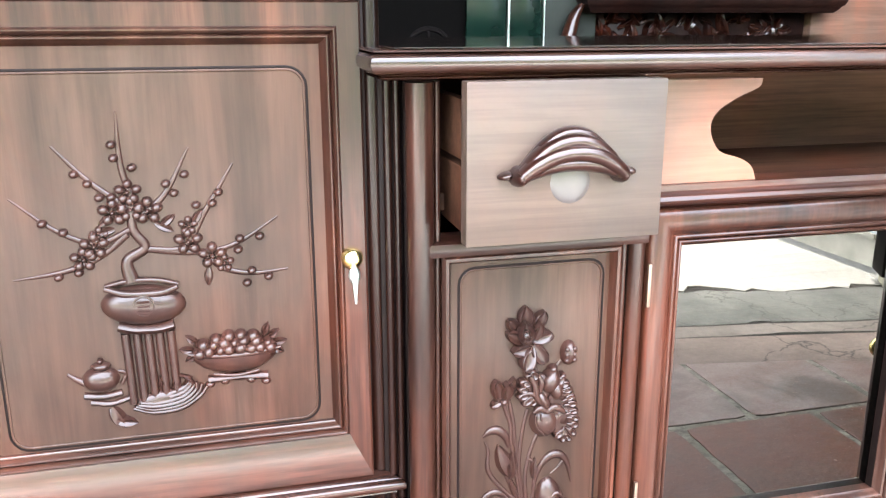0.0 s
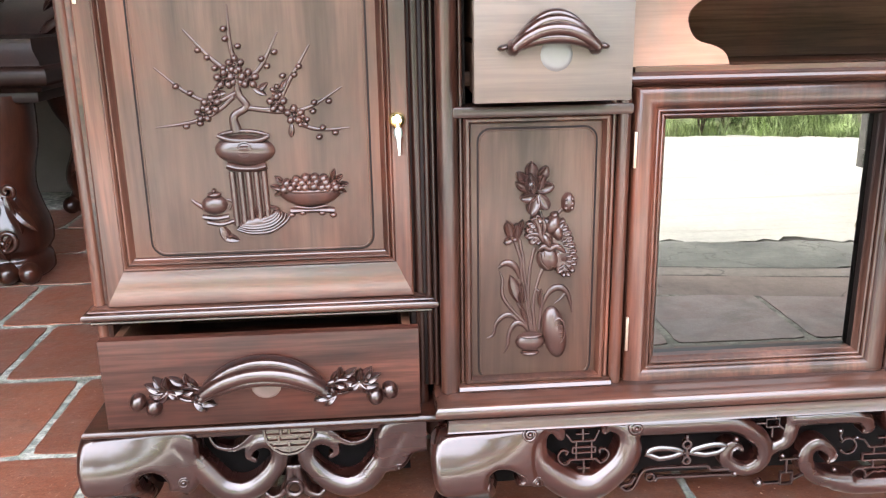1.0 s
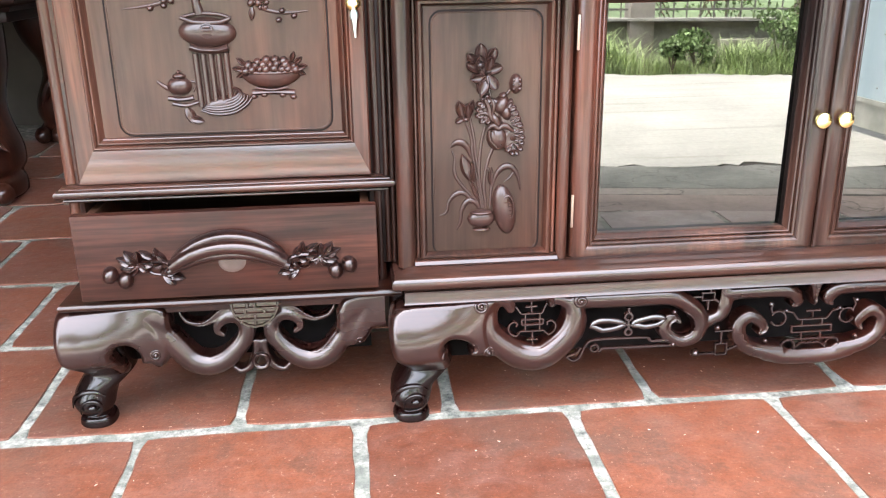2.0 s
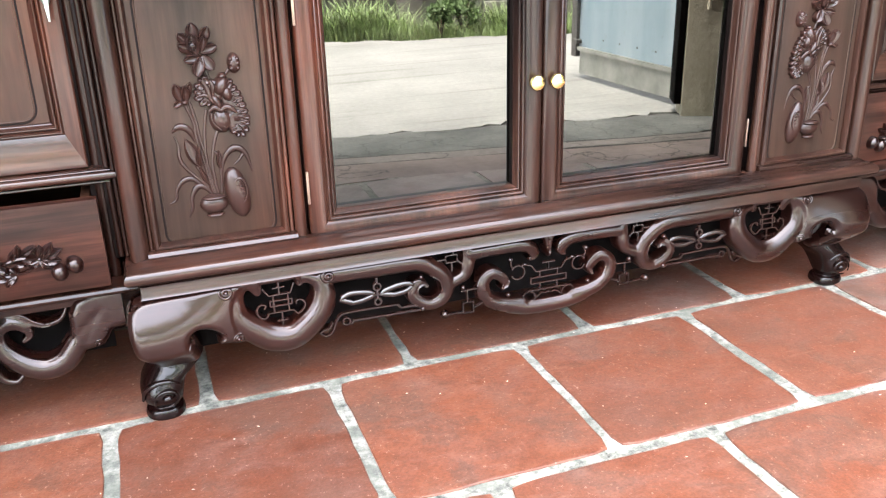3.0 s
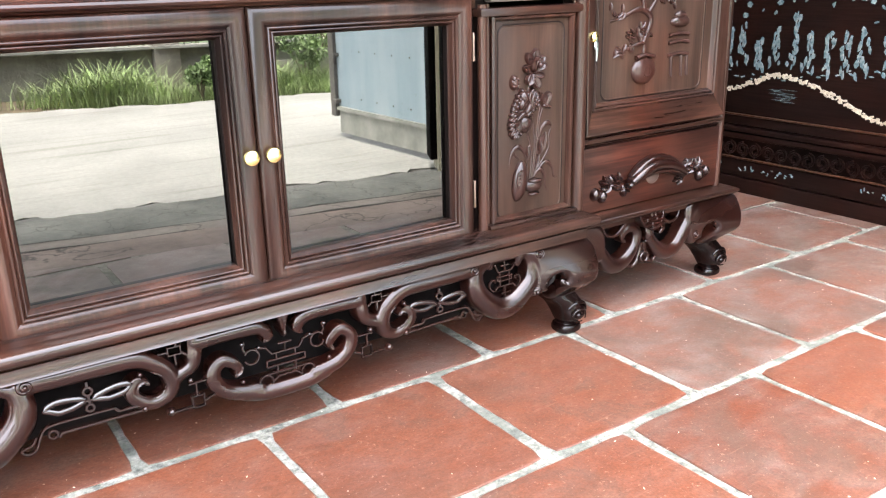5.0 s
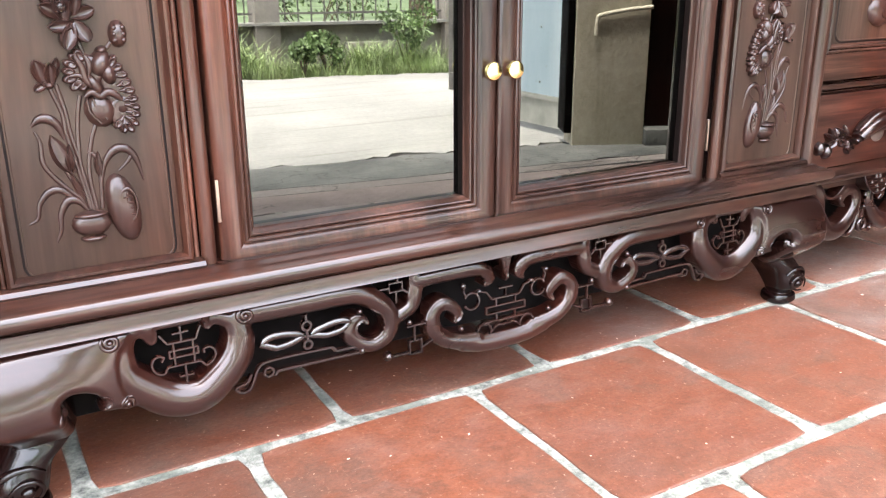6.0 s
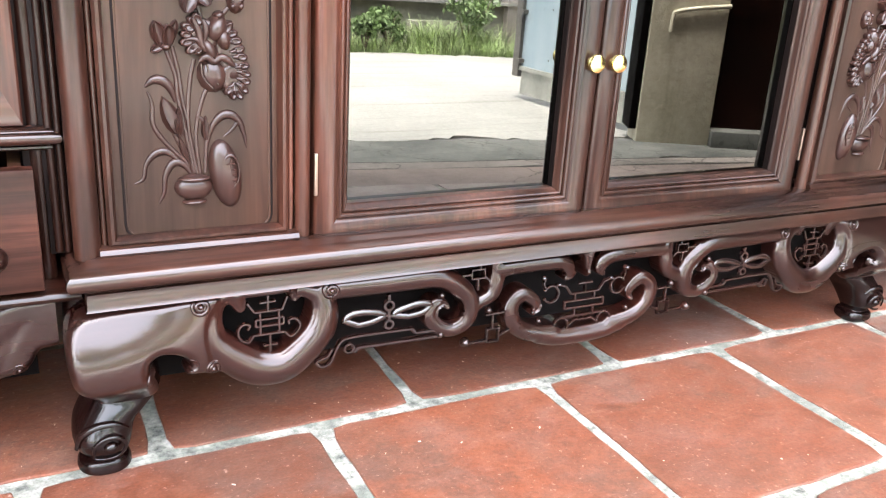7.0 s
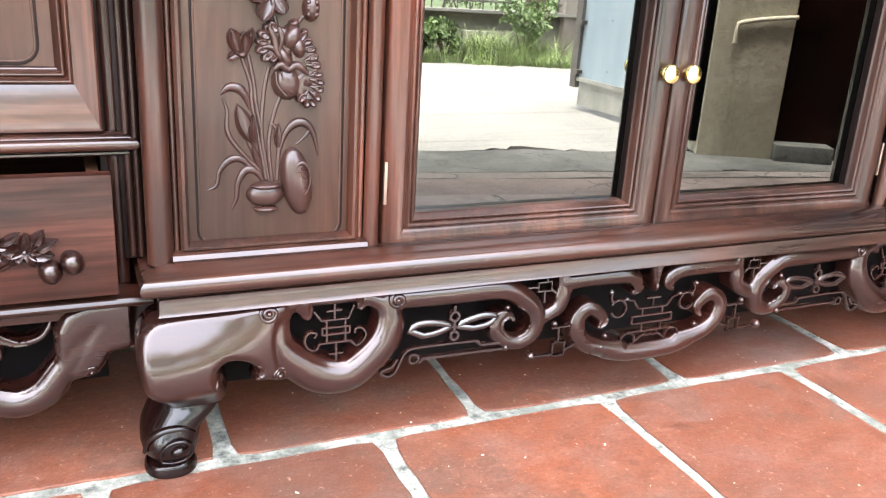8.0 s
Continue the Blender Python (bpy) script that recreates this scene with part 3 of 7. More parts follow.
def slab(name, x0, x1, ya, yb, z0, z1, material, label, category="floor", sa=0.17, sb=0.17, rag=0.0):
    """A slab between two slanting lines (nearer line ya, farther line yb)."""
    bm = bmesh.new()
    n = 420 if rag else 24
    lo, hi = [], []
    for i in range(n + 1):
        x = x0 + (x1 - x0) * i / n
        ja, jb = (rag * (noise.noise((x * 3.1, y, 0)) + 0.6 * noise.noise((x * 17, y, 4))) for y in (ya, yb))
        for row, z in ((lo, z0), (hi, z1)):
            row.append((bm.verts.new((x, ya + sa * (x - 0.7) + ja, z)), bm.verts.new((x, yb + sb * (x - 0.7) + jb, z))))
    for i in range(n):
        bm.faces.new((hi[i][0], hi[i][1], hi[i + 1][1], hi[i + 1][0]))
        bm.faces.new((lo[i][0], lo[i][1], lo[i + 1][1], lo[i + 1][0]))
        bm.faces.new((lo[i][0], hi[i][0], hi[i + 1][0], lo[i + 1][0]))
        bm.faces.new((lo[i][1], hi[i][1], hi[i + 1][1], lo[i + 1][1]))
    for i in (0, n):
        bm.faces.new((lo[i][0], lo[i][1], hi[i][1], hi[i][0]))
    return solo(name, bm, material, label, category, kind="structure")


XL, XR, YB = -2.4, 3.2, 3.4
floor = slab("floor", XL, XR, YB, -0.24, -0.12, -0.0006, GROUT, "grey cement bed and joints of the tiled floor", sa=0.0)
slab("step", XL - 2, XR + 2, -0.24, -0.43, -0.14, -0.008, STEPC, "worn reddish concrete threshold before the tiles", "step")
slab("pavement", XL - 3, XR + 3, -0.442, -0.540, -0.16, -0.016, STEPC2, "cracked reddish concrete strip before the threshold", "pavement", rag=0.008)
slab("pavement_edge", XL - 3, XR + 3, -0.556, -0.846, -0.16, -0.020, KERBC, "broken grey concrete strip along the lane", "pavement", rag=0.032)
for ya, yb, z in ((-0.426, -0.447, -0.0095), (-0.532, -0.553, -0.0170), (-0.80, -1.00, -0.030)):
    slab("pavement_joint", XL - 3, XR + 3, ya, yb, -0.16, z, DIRT, "black dirt-filled joint between the concrete strips", "joint", rag=0.013)
slab("road", -7, 9, -0.876, -3.35, -0.2, -0.024, LANE, "pale sunlit concrete lane outside", "road", sb=0.28, rag=0.085)
bm = bmesh.new()
bmesh.ops.create_grid(bm, x_segments=8, y_segments=8, size=400, matrix=Matrix.Translation((0, -0.0, -0.06)))
solo("ground", bm, SOIL, "bare brown soil with sparse grass", "ground", kind="structure")
# the dimness of the interior is put into this wall's dark colour
solo("wall_north", box(XL - 0.2, XR + 0.2, YB, YB + 0.15, -0.1, 3.1, 0), ROOFMAT, "back wall, coloured dark for the dim interior", "wall", kind="structure")
# both side walls are unseen, added to keep sky light off the units
solo("wall_west", box(XL - 0.15, XL, -0.3, YB, -0.1, 3.1, 0), ROOFMAT, "added side wall out of view that shuts out light", "wall", kind="structure")
solo("wall_east", box(XR, XR + 0.15, -0.45, YB, -0.1, 3.1, 0), ROOFMAT, "added side wall out of view that shuts out light", "wall", kind="structure")
# unseen roof; its slanting front edge is set by how much sky enters
slab("ceiling", XL - 0.3, XR + 0.3, YB + 0.2, -0.2, 3.0, 3.1, ROOFMAT, "unseen porch ceiling, edge set to shape the light", "ceiling", sa=0.0, sb=0.3)


# ---------------------------------------------------------------- low middle unit
def lift_mid(z):
    return 0.006 * math.sin(math.pi / 2 * min(1, max(0, (0.2 - z) / 0.12)))


GY = 0.757                                # plane from which the apron's carving stands out


def swell_at(corner, top):
    """Forward swell of an apron: a little towards its foot, more at the knee."""
    def swell(x, z):
        low = 0.006 * np.sin(np.pi / 2 * np.clip((top - 0.007 - z) / 0.12, 0, 1))
        knee = np.clip((corner + 0.185 - x) / 0.165, 0, 1)
        knee = knee * knee * (3 - 2 * knee)
        tuck = np.clip((top - 0.078 - z) / 0.045, 0, 1) * np.clip((corner + 0.105 - x) / 0.015, 0, 1)
        u = np.clip(top - z, 0, 0.13)
        belly = np.where(u < 0.070, np.sin(np.pi / 2 * u / 0.070), 1 - 0.9 * ((u - 0.070) / 0.055) ** 2)
        return low + 0.0235 * knee * belly - 0.026 * tuck * tuck * (3 - 2 * tuck)
    return swell


def mould_profile():
    return arc(-0.003, 0.2280, -0.003, 0.2520, 0.016, 10)


def bars_between(bm, x, y, rows, r=0.0029, lift=lift_mid):
    for x0, z0, x1, z1 in rows:
        tube([(x + x0, z0), (x + (x0 + x1) / 2, (z0 + z1) / 2), (x + x1, z1)], y, r, 1.5, 1, 6, bm, lift=lift)
    return bm


def middle_apron(unit):
    """Carved openwork apron with its two front legs, mirrored about the middle."""
    X = CX - 0.002

    def at(*pts):
        return [(X + a, b) for a, b in pts]
    strokes = [
        # heart: hooked at both tops, full and low in the middle
        (at((-0.455, 0.183), (-0.459, 0.194), (-0.469, 0.1995), (-0.481, 0.192), (-0.487, 0.174), (-0.484, 0.150), (-0.467, 0.128), (-0.440, 0.109), (-0.410, 0.106), (-0.386, 0.121), (-0.367, 0.142), (-0.360, 0.166), (-0.365, 0.184), (-0.377, 0.192), (-0.389, 0.194), (-0.3945, 0.187)),
         [0.0066, 0.0100, 0.0112, 0.0115, 0.0130, 0.0155, 0.0195, 0.0218, 0.0212, 0.0200, 0.0188, 0.0165, 0.0130, 0.0098, 0.0078, 0.0054]),
        (at((-0.357, 0.192), (-0.339, 0.192), (-0.284, 0.1915), (-0.241, 0.1915), (-0.214, 0.1885), (-0.191, 0.175), (-0.176, 0.160), (-0.171, 0.141), (-0.178, 0.124), (-0.196, 0.1165), (-0.215, 0.123), (-0.2265, 0.138), (-0.222, 0.152), (-0.210, 0.1545), (-0.2035, 0.148)),
         [0.0145, 0.0150, 0.0155, 0.0158, 0.0150, 0.0135, 0.0125, 0.0123, 0.0112, 0.0100, 0.0102, 0.0097, 0.0082, 0.0055, 0.0032]),
        (at((-0.136, 0.204), (-0.135, 0.187), (-0.136, 0.171), (-0.141, 0.157), (-0.155, 0.149), (-0.168, 0.144)), [0.0095, 0.0098, 0.0113, 0.0106, 0.0100, 0.0100]),
        (at((-0.131, 0.190), (-0.108, 0.1905), (-0.078, 0.191), (-0.046, 0.1905), (-0.030, 0.184), (-0.0235, 0.172), (-0.030, 0.1635)), [0.0110, 0.0120, 0.0125, 0.0130, 0.0112, 0.0078, 0.0032]),
        # cartouche: a curl, a cloud step and the low bar
        (at((-0.079, 0.122), (-0.0735, 0.131), (-0.080, 0.142), (-0.094, 0.150), (-0.107, 0.145), (-0.113, 0.132), (-0.108, 0.114), (-0.092, 0.099), (-0.070, 0.0915), (-0.045, 0.089)), [0.0032, 0.0064, 0.0084, 0.0092, 0.0100, 0.0110, 0.0118, 0.0122, 0.0126, 0.0110]),
        (at((-0.064, 0.0865), (-0.040, 0.0815), (-0.014, 0.0795), (0.0, 0.0795)), [0.0122, 0.0134, 0.0134, 0.0134]),
    ]
    # shoulder over the leg, with a scalloped notch beside it, and the neck that runs down into the leg
    shoulder = at((-0.630, 0.155), (-0.629, 0.182), (-0.621, 0.198), (-0.600, 0.2055), (-0.540, 0.206), (-0.492, 0.207), (-0.474, 0.203), (-0.474, 0.190), (-0.486, 0.170), (-0.484, 0.135), (-0.470, 0.114), (-0.486, 0.113), (-0.500, 0.1155), (-0.512, 0.1175), (-0.517, 0.121), (-0.513, 0.130), (-0.517, 0.138), (-0.528, 0.1445), (-0.542, 0.147), (-0.551, 0.142), (-0.553, 0.133), (-0.549, 0.122), (-0.545, 0.108), (-0.541, 0.094), (-0.549, 0.083), (-0.575, 0.080), (-0.600, 0.084), (-0.604, 0.098), (-0.612, 0.110), (-0.625, 0.128))
    flare = at((-0.017, 0.2065), (0.0, 0.2065), (0.0, 0.166), (-0.0035, 0.170), (-0.006, 0.184), (-0.010, 0.197))
    edges = [at((-0.50, 0.2075), (-0.30, 0.2075), (-0.13, 0.2075), (0.0, 0.2075), (0.0, 0.2035), (-0.13, 0.2015), (-0.30, 0.2015), (-0.50, 0.2035)),
             at((-0.460, 0.206), (-0.396, 0.206), (-0.398, 0.1945), (-0.456, 0.1945)), at((-0.2075, 0.206), (-0.133, 0.206), (-0.138, 0.200), (-0.202, 0.200))]
    ap, front = relief(strokes, [(shoulder, 0.012, 0.017), (flare, 0.003, 0.012)] + [(e, 0.003, 0.008) for e in edges], X - 0.640, X + 0.640, 0.060, 0.2085, GY, swell_at(X - 0.632, 0.207), X,
                       beads=[(X - 0.424, 0.160, 0.066, 0.044), (X - 0.270, 0.147, 0.092, 0.026), (X - 0.200, 0.140, 0.020, 0.024), (X - 0.157, 0.185, 0.040, 0.015), (X - 0.137, 0.120, 0.024, 0.018), (X - 0.045, 0.145, 0.078, 0.030), (X - 0.02, 0.115, 0.066, 0.024)])
    part("carved_apron", ap, WC, unit, "glossy openwork apron carved with flowing scrolls", 75)
    for s in (1, -1):
        def add(name, bm, label="", mat=WC):
            flip(bm, s, CX - 0.002)
            return part(name, bm, mat, unit, label, 60)
        lg = part("leg", flip(foot_loft(CX, 0.750), s, CX), WF, unit, "dark glossy carved cabriole leg", 60)
        foot_eye(lg, CX - 0.600, 0.743, s)
        for cx, cz, r, st in ((-0.498, 0.1945, 0.0100, 130), (-0.354, 0.1925, 0.0108, 70), (-0.488, 0.1225, 0.0082, 60)):
            add("rosette", lay_on(spiral_mark(X + cx, cz, r, st), front))
        for cx, cz, t, ln in ((-0.481, 0.2015, 35, 0.010), (-0.372, 0.2025, 150, 0.010), (-0.396, 0.186, 98, 0.019)):
            add("leaf_tip", lay_on(petal(X + cx, cz, 0, t, ln, ln * 0.6, 0.004), front, -0.001))
        add("notch_curl", lay_on(dome(X - 0.5525, 0.124, 0, 0.0050, 0.0100, 0.0035, -18, None, 12, 4), front, -0.001))
        add("notch_curl", lay_on(tube(curl_points(X - 0.5105, 0.1300, 0.0070, 0.0030, 120, -0.9, 10), 0, 0.0020, 1, 2, 6), front, -0.0005))
        ty = GY - 0.004
        for cx, cz, r in ((-0.213, 0.1655, 0.0042), (-0.213, 0.1135, 0.0046), (-0.1785, 0.0975, 0.0068), (-0.0705, 0.1105, 0.0038), (-0.1465, 0.1365, 0.0045)):
            add("bead", dome(X + cx, cz, GY - 0.004 - lift_mid(cz), r, r, r * 1.5, 0, None, 12, 5))
        # thin fretwork in the openings
        lat = bars_between(bmesh.new(), X, ty, ((-0.425, 0.197, -0.425, 0.175), (-0.434, 0.1855, -0.4165, 0.186), (-0.448, 0.187, -0.440, 0.175), (-0.440, 0.175, -0.4095, 0.175), (-0.4095, 0.175, -0.403, 0.190), (-0.434, 0.174, -0.434, 0.148), (-0.413, 0.175, -0.413, 0.148),
                                                (-0.439, 0.166, -0.408, 0.166), (-0.408, 0.166, -0.408, 0.158), (-0.439, 0.158, -0.408, 0.158), (-0.439, 0.166, -0.439, 0.158), (-0.442, 0.148, -0.407, 0.148), (-0.4235, 0.148, -0.4235, 0.118), (-0.4315, 0.1345, -0.4155, 0.1345)), 0.0019)
        tube(at((-0.442, 0.148), (-0.447, 0.1415), (-0.4545, 0.144), (-0.4585, 0.152), (-0.4565, 0.160), (-0.451, 0.163), (-0.4455, 0.1605), (-0.448, 0.156)), ty, 0.0020, 1.6, 4, 6, lat, lift=lift_mid)
        tube(at((-0.407, 0.148), (-0.400, 0.1415), (-0.392, 0.147), (-0.3895, 0.155), (-0.3945, 0.162), (-0.4015, 0.1615), (-0.402, 0.1565)), ty, 0.0020, 1.6, 4, 6, lat, lift=lift_mid)
        add("lattice", lat, "pierced fretwork emblem", WN)
        bone = bmesh.new()
        for q in (((-0.338, 0.1505), (-0.324, 0.1565), (-0.304, 0.1555), (-0.286, 0.150), (-0.302, 0.1435), (-0.320, 0.1415)), ((-0.278, 0.149), (-0.262, 0.1545), (-0.242, 0.158), (-0.2265, 0.155), (-0.236, 0.1465), (-0.256, 0.1435))):
            tube(at(*q), ty, 0.0042, 0.8, 5, 7, bone, True, lift=lift_mid)
        for cz, r in ((0.1625, 0.0055), (0.1385, 0.0050)):
            tube(curl_points(X - 0.282, cz, r, r, 0, 0.94, 10), ty - 0.001, 0.0026, 1.5, 2, 6, bone, True, lift=lift_mid)
        bars_between(bone, X, ty, ((-0.282, 0.157, -0.282, 0.143), (-0.282, 0.168, -0.282, 0.176), (-0.286, 0.150, -0.278, 0.149)), 0.0030)
        add("lattice", bone, "pierced knot fretwork", WN)
        rail = bmesh.new()
        tube(at((-0.352, 0.117), (-0.358, 0.108), (-0.366, 0.106), (-0.371, 0.1025), (-0.364, 0.0965), (-0.354, 0.100), (-0.347, 0.116), (-0.340, 0.126), (-0.326, 0.1285), (-0.290, 0.1285), (-0.251, 0.1275)), ty, 0.0024, 1.6, 4, 6, rail, lift=lift_mid)
        bars_between(rail, X, ty, ((-0.251, 0.1275, -0.247, 0.1215), (-0.247, 0.1215, -0.218, 0.121), (-0.321, 0.114, -0.216, 0.1125), (-0.321, 0.114, -0.324, 0.1085)), 0.0028)
        tube(curl_points(X - 0.331, 0.1145, 0.0056, 0.0056, 0, 0.93, 9), ty, 0.0021, 1.5, 2, 6, rail, True, lift=lift_mid)
        add("lattice", rail, "thin pierced rail", WN)
        for cx, cz, w, h, rows in ((-0.163, 0.1870, 0.0090, 0.0058, ((-0.186, 0.187, -0.172, 0.187), (-0.154, 0.183, -0.146, 0.176), (-0.163, 0.181, -0.163, 0.166), (-0.160, 0.193, -0.160, 0.203))),
                                   (-0.1385, 0.1010, 0.0085, 0.0090, ((-0.150, 0.1305, -0.118, 0.1310), (-0.1395, 0.1305, -0.1395, 0.110), (-0.178, 0.0945, -0.146, 0.0945), (-0.130, 0.0985, -0.114, 0.105)))):
            sq = tube([(X + cx - w, cz - h), (X + cx + w, cz - h), (X + cx + w, cz + h), (X + cx - w, cz + h)], ty, 0.0022, 1.6, 1, 6, None, True, lift=lift_mid)
            bars_between(sq, X, ty, rows, 0.0021)
            add("lattice", sq, "pierced square fretwork", WN)
        em = bars_between(bmesh.new(), X, ty, ((-0.011, 0.1555, 0, 0.1555), (0, 0.1555, 0, 0.142), (-0.030, 0.153, -0.022, 0.142), (-0.022, 0.142, 0, 0.142), (-0.0155, 0.142, -0.0155, 0.1315), (-0.031, 0.1315, 0, 0.1315), (-0.031, 0.1315, -0.031, 0.1215), (-0.031, 0.1215, 0, 0.1215),
                                               (-0.0150, 0.1215, -0.0150, 0.110), (-0.0365, 0.110, 0, 0.110)), 0.0020)
        tube(curl_points(X - 0.0345, 0.0985, 0.0108, 0.0108, 95, 0.95, 12), ty, 0.0020, 1.6, 2, 6, em, True, lift=lift_mid)
        tube(at((-0.0245, 0.0945), (-0.0185, 0.100), (-0.0115, 0.104), (-0.005, 0.1025), (0.0, 0.1045)), ty, 0.0020, 1.6, 4, 6, em, lift=lift_mid)
        bars_between(em, X, ty, ((-0.032, 0.088, -0.032, 0.080),), 0.0020)
        dome(X - 0.032, 0.0805, ty - lift_mid(0.08), 0.0026, 0.0034, 0.004, 0, em, 8, 3)
        tube(curl_points(X - 0.0535, 0.1455, 0.0118, 0.0112, 150, -0.86, 14), ty, 0.0021, 1.6, 2, 6, em, lift=lift_mid)
        tube(at((-0.0620, 0.1540), (-0.0655, 0.162), (-0.0630, 0.170), (-0.0675, 0.1705)), ty, 0.0020, 1.6, 4, 6, em, lift=lift_mid)
        tube(at((-0.0470, 0.1550), (-0.0420, 0.158), (-0.0370, 0.1555), (-0.030, 0.154)), ty, 0.0021, 1.6, 4, 6, em, lift=lift_mid)
        dome(X - 0.0665, 0.1695, ty - 0.002 - lift_mid(0.165), 0.0036, 0.0036, 0.004, 0, em, 8, 3)
        dome(X - 0.0415, 0.1575, ty - 0.001 - lift_mid(0.157), 0.0030, 0.0030, 0.004, 0, em, 8, 3)
        add("lattice", em, "pierced longevity emblem", WN)
    # added black board in place of the shade under the unit
    part("apron_shade", box(CX - 0.545, CX + 0.545, GY + 0.040, GY + 0.046, 0.090, 0.206, 0), BLACK, unit, "added board behind the fretwork, black for its shade")


def flower_panel(door, s, y):
    """Carved lotus spray rising from a pot, with a melon beside it."""
    X = CX

    def add(name, bm, label="", sm=60):
        flip(bm, s, CX)
        return part(name, bm, WR, door, label, sm)
    def line(bm, pts, r, flat=0.9):
        tube([(X + p, q) for p, q in pts], y, r, flat, 5, 7, bm)
    st = bmesh.new()
    for pts in ([(-0.494, 0.332), (-0.499, 0.367), (-0.501, 0.390), (-0.498, 0.427), (-0.493, 0.450)], [(-0.491, 0.332), (-0.494, 0.373), (-0.488, 0.405), (-0.480, 0.425)], [(-0.519, 0.460), (-0.511, 0.4335), (-0.510, 0.414), (-0.505, 0.385), (-0.497, 0.335)],
                [(-0.513, 0.462), (-0.508, 0.4365), (-0.506, 0.414), (-0.502, 0.390)], [(-0.486, 0.334), (-0.484, 0.372), (-0.487, 0.389), (-0.493, 0.3935)], [(-0.501, 0.335), (-0.509, 0.362), (-0.515, 0.377)], [(-0.494, 0.515), (-0.489, 0.505), (-0.485, 0.490)], [(-0.459, 0.500), (-0.469, 0.488)]):
        line(st, pts, 0.0024)
    add("stems", st)
    lv = bmesh.new()
    for pts, r in (([(-0.538, 0.419), (-0.534, 0.407), (-0.5345, 0.389), (-0.530, 0.377), (-0.518, 0.361), (-0.503, 0.345)], [0.0012, 0.0022, 0.0028, 0.0028, 0.0026, 0.0022]),
                   ([(-0.540, 0.423), (-0.532, 0.430), (-0.523, 0.429), (-0.516, 0.421), (-0.512, 0.408)], [0.0012, 0.0045, 0.0052, 0.0042, 0.0018]),
                   ([(-0.5545, 0.326), (-0.546, 0.331), (-0.5425, 0.346), (-0.532, 0.3575), (-0.520, 0.3565), (-0.506, 0.341)], [0.0010, 0.0022, 0.0026, 0.0042, 0.0036, 0.0022]),
                   ([(-0.532, 0.304), (-0.527, 0.316), (-0.525, 0.333), (-0.517, 0.346), (-0.507, 0.344), (-0.500, 0.334)], [0.0010, 0.0024, 0.0032, 0.0046, 0.0038, 0.0022]),
                   ([(-0.486, 0.345), (-0.483, 0.366), (-0.477, 0.383), (-0.467, 0.3935), (-0.456, 0.3925), (-0.448, 0.381), (-0.443, 0.358)], [0.0020, 0.0024, 0.0032, 0.0050, 0.0046, 0.0032, 0.0010]), ([(-0.452, 0.386), (-0.458, 0.378), (-0.466, 0.371)], [0.0026, 0.0020, 0.0012])):
        line(lv, pts, r)
    for px, pz, t, ln, w, h in ((-0.507, 0.374, 122, 0.044, 0.019, 0.009), (-0.510, 0.374, 96, 0.030, 0.011, 0.011), (-0.484, 0.368, 98, 0.026, 0.009, 0.006), (-0.500, 0.345, 118, 0.034, 0.008, 0.005)):
        petal(X + px, pz, y, t, ln, w, h, lv, -8)
    add("leaves", lv)
    lo = bmesh.new()
    fx, fz = X - 0.4995, 0.531
    for dx, dz, t, ln, w, h, dy in ((0.002, 0.004, 93, 0.028, 0.017, 0.008, 0), (0.010, 0.003, 66, 0.025, 0.014, 0.009, 0), (-0.004, 0.004, 132, 0.020, 0.013, 0.009, 0),
                                    (0.008, -0.006, 20, 0.022, 0.015, 0.010, 0.001), (0.002, -0.006, 150, 0.024, 0.015, 0.010, 0.001), (0.010, -0.012, 188, 0.024, 0.014, 0.010, 0.002),
                                    (0.009, -0.010, 302, 0.023, 0.017, 0.010, 0.002), (0.008, -0.012, 250, 0.026, 0.017, 0.011, 0.003), (0.010, -0.004, 78, 0.020, 0.011, 0.010, 0.005),
                                    (0.002, -0.009, 98, 0.027, 0.017, 0.011, 0.005)):
        cup(fx + dx, fz + dz, y - dy, t, ln, w, h, lo)
    dome(fx - 0.0015, fz + 0.004, y - 0.011, 0.0052, 0.0062, 0.007, 0, lo)
    for i in range(8):
        dome(fx - 0.0045 + 0.003 * (i % 3), fz + 0.0045 * (i // 3), y - 0.0172, 0.0011, 0.0011, 0.002, 0, lo, 6, 2)
    add("lotus_flower", lo, "open carved lotus flower")
    bud = dome(X - 0.452, 0.508, y, 0.009, 0.014, 0.011, 0)
    for i in range(3):
        for j in range(2):
            dome(X - 0.456 + 0.008 * j, 0.502 + 0.006 * i, y - 0.0075, 0.003, 0.003, 0.0035, 0, bud, 6, 2)
    add("lotus_pod", bud)
    tl = bmesh.new()
    for px, pz, t, ln, w, h in ((-0.519, 0.465, 208, 0.016, 0.009, 0.007), (-0.516, 0.463, 74, 0.026, 0.009, 0.007), (-0.521, 0.461, 107, 0.027, 0.015, 0.010), (-0.517, 0.462, 88, 0.022, 0.013, 0.012)):
        cup(X + px, pz, y, t, ln, w, h, tl)
    dome(X - 0.519, 0.462, y, 0.005, 0.004, 0.008, 0, tl)
    add("tulip_bud", tl)
    big = bmesh.new()
    rf = random.Random(14)

    def lump(px, pz, a, b, h, t, dy=0.0):
        dome(X + px, pz, y - dy, a, b, h, t, big, 12, 4)
    def pad(px, pz, a, b, h, t, n=18):
        ca, sa = math.cos(radians(t)), math.sin(radians(t))
